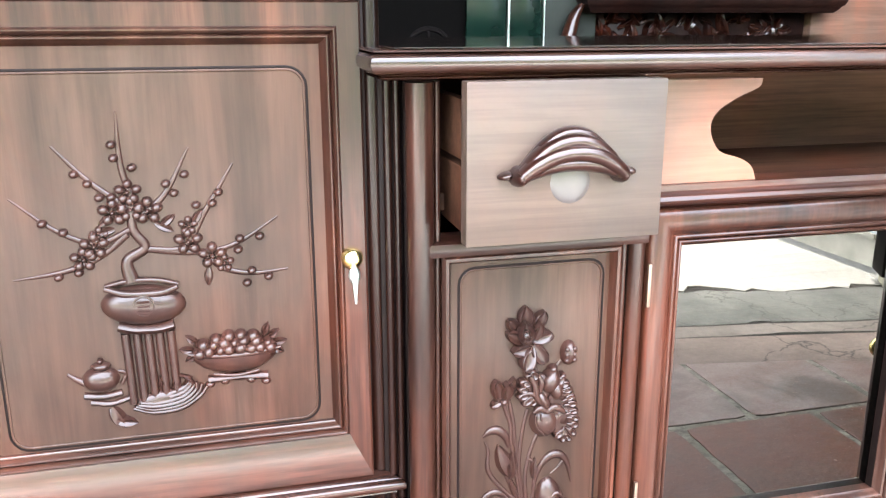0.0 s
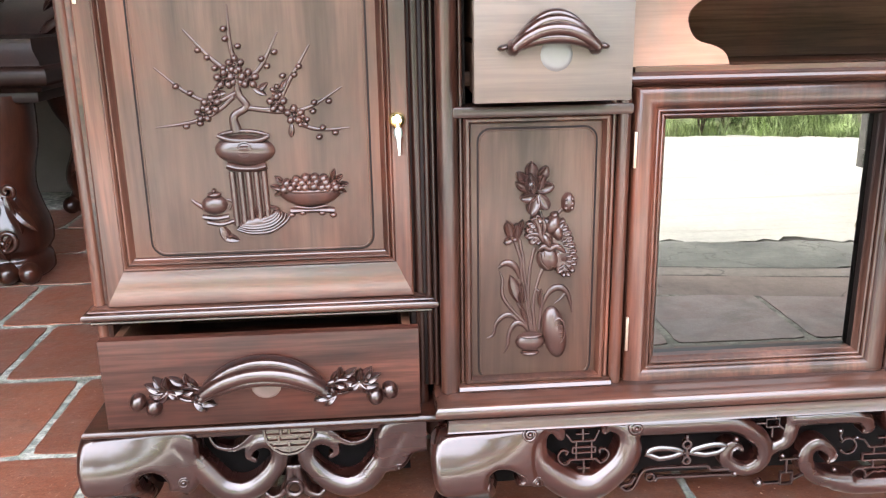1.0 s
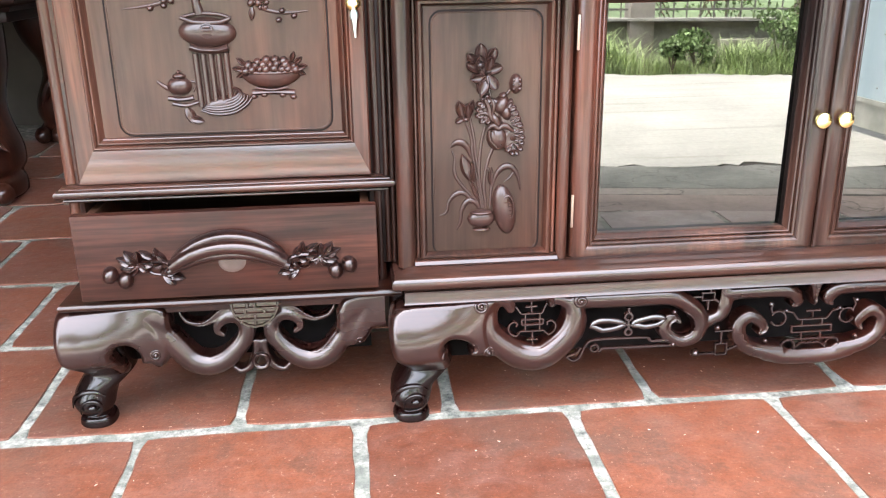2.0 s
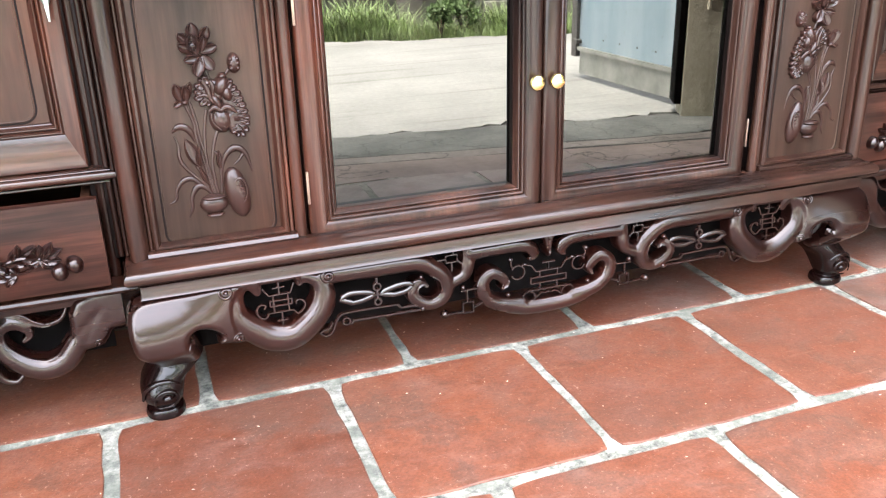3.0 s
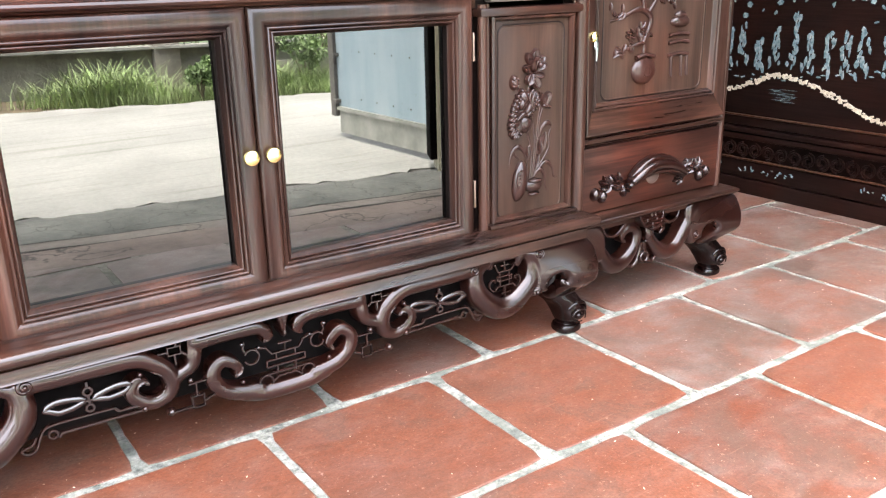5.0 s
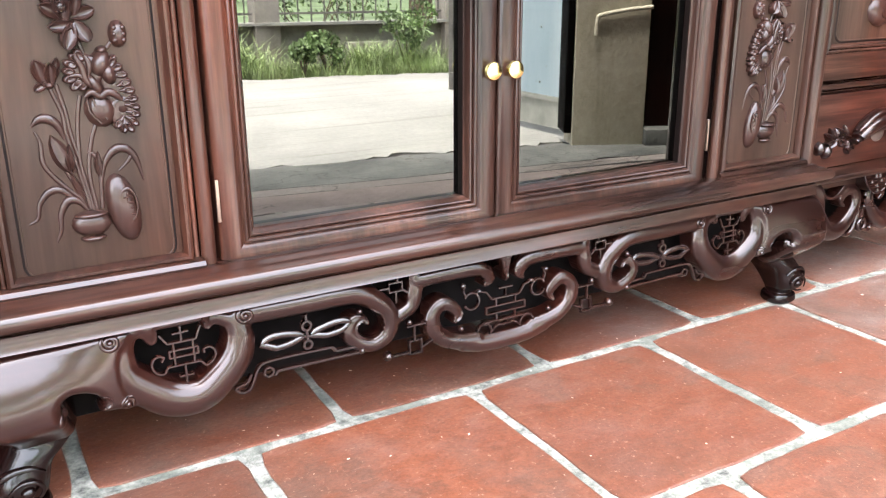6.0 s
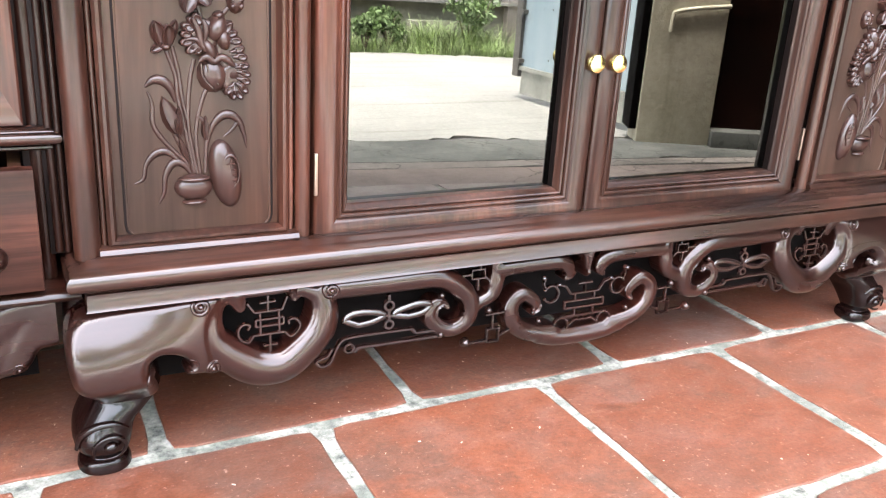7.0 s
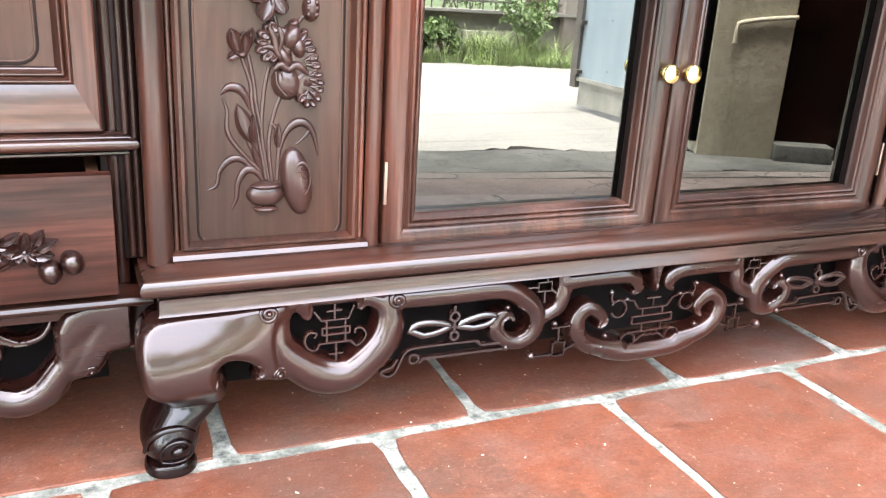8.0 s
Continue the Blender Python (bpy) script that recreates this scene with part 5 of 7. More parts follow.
def vase_relief(door, y):
    """Flowering branch in a bowl on a fluted column, teapot, citron and fruit dish."""
    X = CX - 0.006

    def add(name, bm, label=""):
        for v in bm.verts:
            if name in ("branch", "blossoms", "buds"):
                v.co.x -= 0.002
                v.co.z = 0.608 + (v.co.z - 0.608) * 0.955
            v.co.x = X - 0.854 + (v.co.x - X + 0.855) * 1.04
            v.co.z = 0.615 + (v.co.z - 0.618) * 1.045
        return part(name, bm, WR, door, label, 60)
    br = bmesh.new()
    for pts, r in (([(-0.862, 0.610), (-0.864, 0.630), (-0.848, 0.642), (-0.857, 0.660), (-0.856, 0.69)], [0.0075, 0.0055, 0.0050, 0.0045, 0.004]),
                   ([(-0.856, 0.69), (-0.862, 0.72), (-0.862, 0.766)], [0.0035, 0.003, 0.0012]), ([(-0.860, 0.680), (-0.888, 0.704), (-0.916, 0.737)], [0.0035, 0.003, 0.0012]),
                   ([(-0.857, 0.66), (-0.888, 0.648), (-0.920, 0.662), (-0.954, 0.692)], [0.0035, 0.003, 0.0025, 0.001]), ([(-0.862, 0.655), (-0.885, 0.636), (-0.915, 0.624), (-0.959, 0.618)], [0.0035, 0.003, 0.003, 0.001]),
                   ([(-0.854, 0.668), (-0.828, 0.69), (-0.805, 0.732)], [0.0035, 0.003, 0.0012]), ([(-0.848, 0.640), (-0.815, 0.640), (-0.795, 0.672), (-0.768, 0.716)], [0.0035, 0.003, 0.003, 0.0012]),
                   ([(-0.848, 0.640), (-0.805, 0.634), (-0.770, 0.640), (-0.731, 0.664)], [0.0035, 0.003, 0.0025, 0.0012]), ([(-0.800, 0.632), (-0.780, 0.616), (-0.755, 0.610), (-0.724, 0.612)], [0.003, 0.003, 0.0025, 0.0012])):
        tube([(X + a, b) for a, b in pts], y, r, 0.9, 6, 7, br)
    add("branch", br, "carved plum branch")
    fl = bmesh.new()
    for a, b, r in ((-0.872, 0.676, 0.010), (-0.857, 0.678, 0.009), (-0.843, 0.676, 0.010), (-0.858, 0.694, 0.009), (-0.890, 0.646, 0.010), (-0.900, 0.634, 0.009), (-0.885, 0.655, 0.007), (-0.811, 0.645, 0.010), (-0.810, 0.660, 0.007), (-0.791, 0.630, 0.010), (-0.781, 0.622, 0.007)):
        blossom(fl, X + a, b, y, r * 1.2)
    for a, b, t in ((-0.838, 0.664, -30), (-0.834, 0.660, 40), (-0.884, 0.664, 40), (-0.795, 0.618, -95), (-0.806, 0.660, 60), (-0.872, 0.66, 190)):
        petal(X + a, b, y, t, 0.018, 0.009, 0.005, fl)
    add("blossoms", fl, "carved plum blossoms")
    be = bmesh.new()
    for a, b in ((-0.868, 0.737), (-0.867, 0.725), (-0.853, 0.716), (-0.900, 0.712), (-0.890, 0.703), (-0.930, 0.669), (-0.914, 0.660), (-0.922, 0.619), (-0.905, 0.622), (-0.810, 0.708), (-0.826, 0.700), (-0.820, 0.691), (-0.782, 0.690), (-0.788, 0.680), (-0.802, 0.679), (-0.748, 0.646), (-0.766, 0.645), (-0.768, 0.634), (-0.742, 0.606), (-0.757, 0.613), (-0.762, 0.601), (-0.872, 0.690), (-0.882, 0.690)):
        dome(X + a, b, y - 0.001, 0.0046, 0.004, 0.006, 20, be, 8, 3)
    add("buds", be, "carved round buds")
    pot = dome(X - 0.856, 0.588, y, 0.037, 0.019, 0.015, -3, None, 24, 6)
    tube([(X - 0.887, 0.607), (X - 0.872, 0.6015), (X - 0.855, 0.600), (X - 0.838, 0.6005), (X - 0.825, 0.605)], y - 0.0085, [0.0026, 0.0036, 0.004, 0.0036, 0.0026], 1.2, 5, 8, pot)
    tube([(X - 0.887, 0.607), (X - 0.870, 0.6105), (X - 0.855, 0.611), (X - 0.840, 0.6095), (X - 0.825, 0.605)], y - 0.002, [0.0022, 0.0026, 0.0026, 0.0026, 0.0022], 1.2, 5, 8, pot)
    add("bowl", pot)
    md = tube(curl_points(X - 0.855, 0.590, 0.009, 0.009, 0, 0.95, 10), y - 0.0135, 0.0012, 1, 2, 5, None, True)
    for k in (-0.004, 0, 0.004):
        tube([(X - 0.860, 0.590 + k), (X - 0.855, 0.590 + k), (X - 0.850, 0.590 + k)], y - 0.0142, 0.0011, 1, 1, 5, md)
    add("medallion", md)
    col = tube([(X - 0.879, 0.5705), (X - 0.867, 0.567), (X - 0.855, 0.566), (X - 0.843, 0.566), (X - 0.831, 0.5685)], y - 0.003, 0.0052, 1.5, 4, 8)
    for i in range(5):
        cx = X - 0.8745 + i * 0.0098
        tube([(cx, 0.562), (cx + 0.0008, 0.53), (cx + 0.0016, 0.494)], y, 0.0043, 1.3, 2, 8, col)
    add("fluted_column", col)
    ci = bmesh.new()
    dome(X - 0.848, 0.4935, y, 0.026, 0.0115, 0.007, 8, ci, 20, 4)
    for i in range(6):                      # curled fingers round the fruit
        k = 0.0042 * i
        tube([(X - 0.874 + 0.6 * k, 0.489 + 0.45 * k), (X - 0.856 + 0.5 * k, 0.484 + 0.75 * k), (X - 0.832 + 0.2 * k, 0.4855 + 0.95 * k), (X - 0.814 - 0.4 * k, 0.4955 + 0.85 * k), (X - 0.806 - 1.2 * k, 0.505 + 0.6 * k)],
             y - 0.0015 - 0.0012 * min(i, 5 - i), [0.0016, 0.0028, 0.0031, 0.0026, 0.0016], 1.3, 5, 7, ci)
    for px, t in ((-0.846, 100), (-0.838, 62), (-0.829, 48)):
        petal(X + px, 0.504, y, t, 0.015, 0.007, 0.007, ci)
    add("carved_citron", ci)
    tp = dome(X - 0.899, 0.521, y, 0.0165, 0.0125, 0.012, 0, None, 16, 4)
    dome(X - 0.898, 0.534, y - 0.002, 0.009, 0.004, 0.008, 0, tp)
    dome(X - 0.898, 0.539, y - 0.002, 0.003, 0.003, 0.006, 0, tp, 8, 3)
    tube([(X - 0.913, 0.518), (X - 0.921, 0.523), (X - 0.927, 0.528)], y, [0.004, 0.003, 0.002], 1.2, 4, 7, tp)
    tube([(X - 0.884, 0.527), (X - 0.877, 0.524), (X - 0.882, 0.514)], y, 0.002, 1.2, 4, 7, tp)
    tube([(X - 0.915, 0.506), (X - 0.898, 0.504), (X - 0.882, 0.506)], y, 0.0035, 1.3, 3, 7, tp)
    tube([(X - 0.910, 0.499), (X - 0.893, 0.496), (X - 0.876, 0.500)], y, 0.003, 1.3, 3, 7, tp)
    add("teapot", tp)
    lf = petal(X - 0.893, 0.492, y, -65, 0.024, 0.015, 0.007)
    petal(X - 0.892, 0.480, y, -15, 0.022, 0.012, 0.007, lf)
    add("fallen_leaf", lf)
    di = dome(X - 0.779, 0.538, y, 0.041, 0.023, 0.013, 0, None, 26, 6)
    for v in di.verts:
        if v.co.z > 0.538:                  # open top of the bowl
            v.co.z = 0.538
    tube([(X - 0.821, 0.540), (X - 0.800, 0.5365), (X - 0.779, 0.5355), (X - 0.758, 0.5365), (X - 0.737, 0.540)], y - 0.011, [0.0016, 0.0022, 0.0024, 0.0022, 0.0016], 1.2, 4, 7, di)
    tube([(X - 0.800, 0.5165), (X - 0.779, 0.5135), (X - 0.758, 0.5165)], y - 0.006, 0.0014, 1.0, 4, 6, di)
    tube([(X - 0.805, 0.5100), (X - 0.777, 0.5110), (X - 0.750, 0.5090)], y, 0.0042, 1.4, 3, 7, di)
    for a, b in ((-0.804, 0.505), (-0.752, 0.503), (-0.790, 0.507), (-0.766, 0.506)):
        dome(X + a, b, y, 0.005, 0.0038, 0.005, 0, di, 8, 3)
    rf = random.Random(6)
    for row, (n, zr, sp, dy) in enumerate(((8, 0.5405, 0.033, 0.006), (7, 0.5465, 0.029, 0.003), (4, 0.5515, 0.018, 0.0))):
        for i in range(n):
            t = -1 + 2 * i / (n - 1)
            r = rf.uniform(0.0052, 0.0074)
            dome(X - 0.779 + sp * t + rf.uniform(-0.0015, 0.0015), zr - 0.002 * t * t + rf.uniform(-0.001, 0.001), y - dy, r, r * rf.uniform(0.85, 1.05), 0.0095, rf.uniform(0, 90), di, 10, 4)
    for a, b, t in ((-0.744, 0.541, 8), (-0.748, 0.546, 38), (-0.752, 0.549, 70), (-0.816, 0.540, 172), (-0.812, 0.546, 140), (-0.746, 0.537, -25), (-0.812, 0.536, 205)):
        petal(X + a, b, y, t, 0.014, 0.008, 0.007, di)
    add("fruit_dish", di, "carved footed dish of fruit")


def bonsai_relief(door, y):
    """Gnarled branch in a round jar beside a small stand with a bowl."""
    X = CX

    def up(name, bm, label="", sm=60):
        for v in bm.verts:
            v.co.z += 0.017
        return part(name, bm, WR, door, label, sm)
    b = bmesh.new()
    for pts, r in (([(0.815, 0.515), (0.812, 0.535), (0.775, 0.528), (0.742, 0.520)], [0.006, 0.005, 0.004, 0.002]), ([(0.812, 0.535), (0.83, 0.58), (0.80, 0.60), (0.76, 0.59), (0.72, 0.58)], [0.005, 0.007, 0.006, 0.004, 0.002]), ([(0.82, 0.59), (0.85, 0.62), (0.88, 0.615)], [0.006, 0.004, 0.002]), ([(0.81, 0.60), (0.80, 0.65), (0.83, 0.70)], [0.006, 0.005, 0.002])):
        tube([(X + a, c) for a, c in pts], y, r, 1.0, 6, 7, b)
    up("branch", b, "carved gnarled branch", 60)
    rnd = random.Random(11)
    f = bmesh.new()
    for a, c, n, sp in ((0.750, 0.522, 10, 0.016), (0.790, 0.545, 14, 0.022), (0.815, 0.560, 10, 0.018), (0.735, 0.590, 7, 0.018), (0.885, 0.615, 9, 0.018), (0.83, 0.70, 9, 0.02), (0.80, 0.65, 6, 0.018)):
        for i in range(n):
            petal(X + a + rnd.uniform(-sp, sp), c + rnd.uniform(-sp, sp) * 0.6, y, rnd.uniform(0, 360), 0.016, 0.009, 0.006, f)
    up("foliage", f, "carved foliage", 60)
    j = dome(X + 0.815, 0.482, y, 0.034, 0.028, 0.014, 0, None, 20, 5)
    tube([(X + 0.790, 0.508), (X + 0.815, 0.512), (X + 0.840, 0.508)], y - 0.004, 0.0045, 1.5, 4, 8, j)
    tube(curl_points(X + 0.815, 0.480, 0.010, 0.010, 0, 0.95, 12), y - 0.0125, 0.0013, 1, 2, 6, j, True)
    up("jar", j, "", 60)
    st = bmesh.new()
    for z in (0.545, 0.530, 0.505):
        tube([(X + 0.885, z), (X + 0.915, z + 0.003), (X + 0.945, z)], y, 0.0045, 1.3, 3, 7, st)
    for a in (0.895, 0.925, 0.942):
        tube([(X + a, 0.505), (X + a, 0.485), (X + a + 0.002, 0.462)], y, 0.0035, 1.3, 2, 7, st)
    dome(X + 0.915, 0.572, y, 0.028, 0.012, 0.012, 0, st)
    dome(X + 0.915, 0.585, y, 0.018, 0.009, 0.010, 0, st)
    up("small_stand", st, "carved little stand with a bowl", 60)


def side_unit(s):
    X = CX
    u = thing("side_cabinet", (CX - s * UX, 1.0, 0), "tall dark rosewood side cabinet with a carved door over one drawer", "cabinet", "side cabinets")
    xl, xr = X - 1.073, X - 0.634

    def add(name, bm, mat, label="", sm=38):
        return part(name, flip(bm, s, CX), mat, u, label, sm)
    add("base_moulding", plan_mould(xl - 0.014, xr + 0.006, 0.778, 1.15, [(-0.012, 0.190), (-0.010, 0.2085), (0.004, 0.209)] + arc(0.006, 0.207, 0.006, 0.220, 0.009) + [(0.0, 0.223)]), WM, "moulded base rail")
    add("side_board", box(xl, xl + 0.02, 0.80, 1.15, 0.22, 0.875, 0.003), WY)
    # inner side board: shade of the gap put into its colour
    add("side_board", box(xr - 0.02, xr, 0.80, 1.15, 0.22, 0.875, 0.003), RECESS_SHADE)
    # the inner corner strip takes the shaded rosewood copy
    for cx, mat in ((xl + 0.006, WV), (xr - 0.006, WSHADE)):
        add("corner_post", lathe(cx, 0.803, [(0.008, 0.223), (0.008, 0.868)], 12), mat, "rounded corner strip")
    add("back_board", box(xl + 0.02, xr - 0.02, 1.14, 1.15, 0.05, 0.875, 0), WIN)
    add("shelf", box(xl + 0.02, xr - 0.02, 0.82, 1.14, 0.358, 0.37, 0), WIN)
    add("ledge", plan_mould(xl + (0.008 if s > 0 else 0.030), xr - 0.004, 0.797 if s > 0 else 0.811, 0.86, [(0.0, 0.360)] + arc(0.008, 0.361, 0.010, 0.366, 0.003, 4) + arc(0.012, 0.367, 0.014, 0.380, 0.008) + [(0.012, 0.3830), (0.006, 0.3850), (-0.004, 0.3854)]), WL, "moulded ledge over the drawer")
    add("cornice", plan_mould(xl, xr, 0.800, 1.15, [(0.0, 0.858), (0.004, 0.862)] + arc(0.006, 0.863, 0.010, 0.878, 0.010) + [(0.022, 0.884), (0.026, 0.905), (0.02, 0.91)]), WM, "moulded cornice")
    # apron
    ob = add("leg", foot_loft(X - 0.486, 0.792), WF, "dark glossy carved cabriole leg", 60)
    foot_eye(ob, X - 1.086, 0.785, s)
    m = X - 0.8275                         # middle of the apron's ornament
    strokes = []
    for q in (1, -1):
        strokes.append(([(m - q * (a - 0.8275), b) for a, b in ((0.985, 0.182), (0.969, 0.163), (0.950, 0.135), (0.929, 0.110), (0.905, 0.102), (0.883, 0.108), (0.863, 0.124), (0.849, 0.143), (0.846, 0.161), (0.855, 0.175), (0.871, 0.177), (0.885, 0.168), (0.889, 0.156), (0.881, 0.149))],
                        [0.008, 0.0140, 0.0165, 0.0172, 0.0168, 0.0155, 0.0140, 0.0127, 0.0120, 0.0110, 0.0095, 0.0072, 0.0052, 0.0036]))
        strokes.append(([(m - q * (a - 0.8275), b) for a, b in ((0.846, 0.174), (0.862, 0.186), (0.880, 0.184), (0.897, 0.172), (0.912, 0.167), (0.930, 0.171), (0.938, 0.180), (0.942, 0.190))], [0.006, 0.0062, 0.006, 0.0048, 0.0036, 0.0032, 0.0028, 0.0016]))
        strokes.append(([(m - q * (a - 0.8275), b) for a, b in ((0.832, 0.134), (0.836, 0.112), (0.846, 0.094), (0.860, 0.088), (0.868, 0.094))], [0.006, 0.006, 0.005, 0.004, 0.003]))
    knee = [(X + a, b) for a, b in ((-1.118, 0.159), (-1.117, 0.184), (-1.110, 0.201), (-1.086, 0.209), (-1.026, 0.210), (-0.985, 0.210), (-0.964, 0.203), (-0.955, 0.186), (-0.955, 0.140), (-0.962, 0.116), (-0.976, 0.105), (-0.988, 0.112), (-1.000, 0.116), (-1.002, 0.131), (-1.012, 0.143), (-1.027, 0.147), (-1.037, 0.141), (-1.038, 0.132), (-1.034, 0.122), (-1.030, 0.110), (-1.027, 0.096), (-1.035, 0.085), (-1.061, 0.082), (-1.086, 0.086), (-1.090, 0.100), (-1.098, 0.112), (-1.112, 0.128))]
    end = [(X + a, b) for a, b in ((-0.712, 0.180), (-0.700, 0.200), (-0.680, 0.209), (-0.655, 0.211), (-0.615, 0.211), (-0.610, 0.160), (-0.640, 0.150), (-0.656, 0.147), (-0.666, 0.132), (-0.680, 0.124), (-0.700, 0.122), (-0.712, 0.130))]
    rim = [(X + a, b) for a, b in ((-1.09, 0.2105), (-0.87, 0.2105), (-0.65, 0.2105), (-0.65, 0.2055), (-0.87, 0.2055), (-1.09, 0.2055))]
    ap, front = relief(strokes, [(knee, 0.012, 0.017), (end, 0.012, 0.017), (rim, 0.003, 0.006)], X - 1.126, X - 0.638, 0.070, 0.212, AY, swell_at(X - 1.118, 0.210),
                       beads=[(m - 0.075, 0.160, 0.072, 0.046), (m + 0.075, 0.160, 0.072, 0.046)])
    # added black board that stands for the shade behind the openings
    add("apron_shade", box(X - 1.03, X - 0.66, AY + 0.040, AY + 0.046, 0.095, 0.212, 0), BLACK, "added board behind the openwork, black for its shade")
    add("carved_apron", ap, WC, "glossy openwork apron carved with flowing scrolls", 75)
    for a in (1.09, 0.70):
        add("leg", loft([(0.216, X - a, X - a + 0.05, 1.09, 1.15), (0.1, X - a + 0.005, X - a + 0.045, 1.10, 1.15), (0.0, X - a + 0.005, X - a + 0.045, 1.10, 1.15)]), WC)
    for q in (1, -1):
        r = lay_on(spiral_mark(m - q * 0.150, 0.130, 0.0078, 60 if q > 0 else 120, 1.4 * q, 0.002), front)
        add("rosette", r, WC, "", 60)
    bat = bmesh.new()
    ring = [bat.verts.new((m + 0.034 * math.cos(math.pi + math.pi * i / 10), AY - 0.028, 0.209 + 0.036 * math.sin(math.pi + math.pi * i / 10))) for i in range(11)]
    bk = [bat.verts.new((v.co.x, AY + 0.01, v.co.z)) for v in ring]
    bat.faces.new(ring)
    bat.faces.new(bk)
    for i in range(11):
        bat.faces.new((ring[i], ring[(i + 1) % 11], bk[(i + 1) % 11], bk[i]))
    for x0, z0, x1, z1 in ((-0.030, 0.199, 0.030, 0.199), (-0.028, 0.191, 0.028, 0.191), (-0.022, 0.183, 0.022, 0.183), (0, 0.207, 0, 0.199), (0, 0.191, 0, 0.176), (-0.014, 0.199, -0.014, 0.191), (0.014, 0.199, 0.014, 0.191), (-0.011, 0.207, -0.011, 0.199)):
        tube([(m + x0, z0), (m + (x0 + x1) / 2, (z0 + z1) / 2), (m + x1, z1)], AY - 0.028, 0.0027, 1, 1, 6, bat)
    tube([(v.co.x, v.co.z) for v in ring], AY - 0.028, 0.0024, 1, 1, 6, bat)
    for v in bat.verts:
        v.co.y -= 0.22 * (0.209 - v.co.z)
    add("emblem", bat, WC, "half-round carved emblem")
    add("ring", tube(curl_points(m, 0.106, 0.011, 0.011, 0, 0.95, 12), AY - 0.012, 0.0035, 1.2, 2, 7, None, True), WC, "", 60)
    # door
    d = thing("carved_side_door", (CX - s * UX, SY, 0.408), "dark rosewood door carved with " + ("plum branches in a bowl, teapot and fruit dish" if s > 0 else "a bonsai jar and a small stand") + ", key in the lock", "cabinet door", "side cabinet doors")
    x0, x1, z0, z1 = X - 1.052, X - 0.650, 0.408, 0.856
    stp = [(0, SY + 0.015), (0, SY - 0.004), (0.002, SY - 0.006), (0.022, SY - 0.006)] + [(0.022 + 0.0012 * i, SY - 0.006 - 0.0035 * math.sin(math.pi * i / 5)) for i in range(6)] + [(0.0285 + 0.0011 * i, SY - 0.004 - 0.003 * math.sin(math.pi * i / 5)) for i in range(6)] + [(0.036, SY), (0.039, SY + 0.003)]
    fr = frame_sweep(x0, x1, z0, z1, stp)
    for v in fr.verts:                      # the bottom rail is twice as deep as the stiles
        if v.co.z < z0 + 0.0225:
            low = 1 - (v.co.z - z0) / 0.0225
            v.co.z -= 0.0215 * low
            v.co.y -= 0.013 * low ** 1.3
    rail = fr.copy()
    sides = [[f for f in b.faces if (sum(abs(v.co.z - z0) < 0.045 for v in f.verts) == 4) == away] for b, away in ((fr, True), (rail, False))]
    bmesh.ops.delete(fr, geom=sides[0], context="FACES")
    bmesh.ops.delete(rail, geom=sides[1], context="FACES")
    part("door_frame", flip(fr, s, CX), WV, d, "reeded door frame")
    part("bottom_rail", flip(rail, s, CX), WL, d, "polished sloping bottom rail")
    for k, (zr, yr) in enumerate(((0.4430, 0.001), (0.4378, -0.0015), (0.4325, -0.004))):
        part("bottom_reed", flip(tube([(x0 + 0.036 - 0.003 * k, zr), ((x0 + x1) / 2, zr), (x1 - 0.036 + 0.003 * k, zr)], SY + yr, 0.0027, 1.0, 1, 8), s, CX), WL, d, "fine polished reed", 60)
    part("panel", flip(box(x0 + 0.03, x1 - 0.03, SY + 0.002, SY + 0.014, z0 + 0.03, z1 - 0.03, 0), s, CX), WP, d, "raised wooden panel")
    part("bead", flip(tube(rounded_rect(X - 0.989, X - 0.703, 0.450, 0.796, 0.016), SY + 0.002, 0.0014, 0.8, 1, 7, None, True), s, CX), WP, d, "fine rounded border bead", 60)
    # flat dark line standing for the shaded border groove
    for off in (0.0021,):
        part("groove", flip(tube(rounded_rect(X - 0.989 - off, X - 0.703 + off, 0.450 - off, 0.796 + off, 0.016 + off), SY + 0.0019, 0.0015, 0.35, 1, 6, None, True), s, CX), RECESS_SHADE, d, "border groove line with its shade in the colour", 60)
    if s > 0:
        vase_relief(d, SY + 0.0025)
    else:
        bonsai_relief(d, SY + 0.0025)
    hx = CX - s * 1.047
    for za in (0.765, 0.473) if s > 0 else (0.765, 0.436):
        hinge_on(d, hx, SY - 0.005, za, za + 0.046, 0.005)
    kx, kz = CX - s * 0.665, 0.618 if s > 0 else 0.573
    part("lock", lathe(kx, kz, [(0.0095, SY - 0.005), (0.0108, SY - 0.008), (0.0105, SY - 0.014), (0.008, SY - 0.018), (0.003, SY - 0.020)], 18, None, "y"), GOLD, d, "round brass lock")
    kb = dome(kx + 0.001, kz - 0.0155, SY - 0.0175, 0.0058, 0.0085, 0.003, 0, None, 14, 3)
    tube([(kx, kz), (kx, kz - 0.004), (kx + 0.001, kz - 0.008)], SY - 0.018, 0.0024, 1, 1, 6, kb)
    key = part("key", kb, STEEL, d, "small steel key", 60)
    part("key_blade", loft([(kz - 0.044, kx + 0.0005, kx + 0.0025, SY - 0.020, SY - 0.018), (kz - 0.030, kx - 0.001, kx + 0.0035, SY - 0.021, SY - 0.018), (kz - 0.018, kx - 0.002, kx + 0.0045, SY - 0.021, SY - 0.018)], "z", 10, 3), STEEL, key, "hanging spare key blade")
    # drawer
    y = 0.757 if s > 0 else SY - 0.004
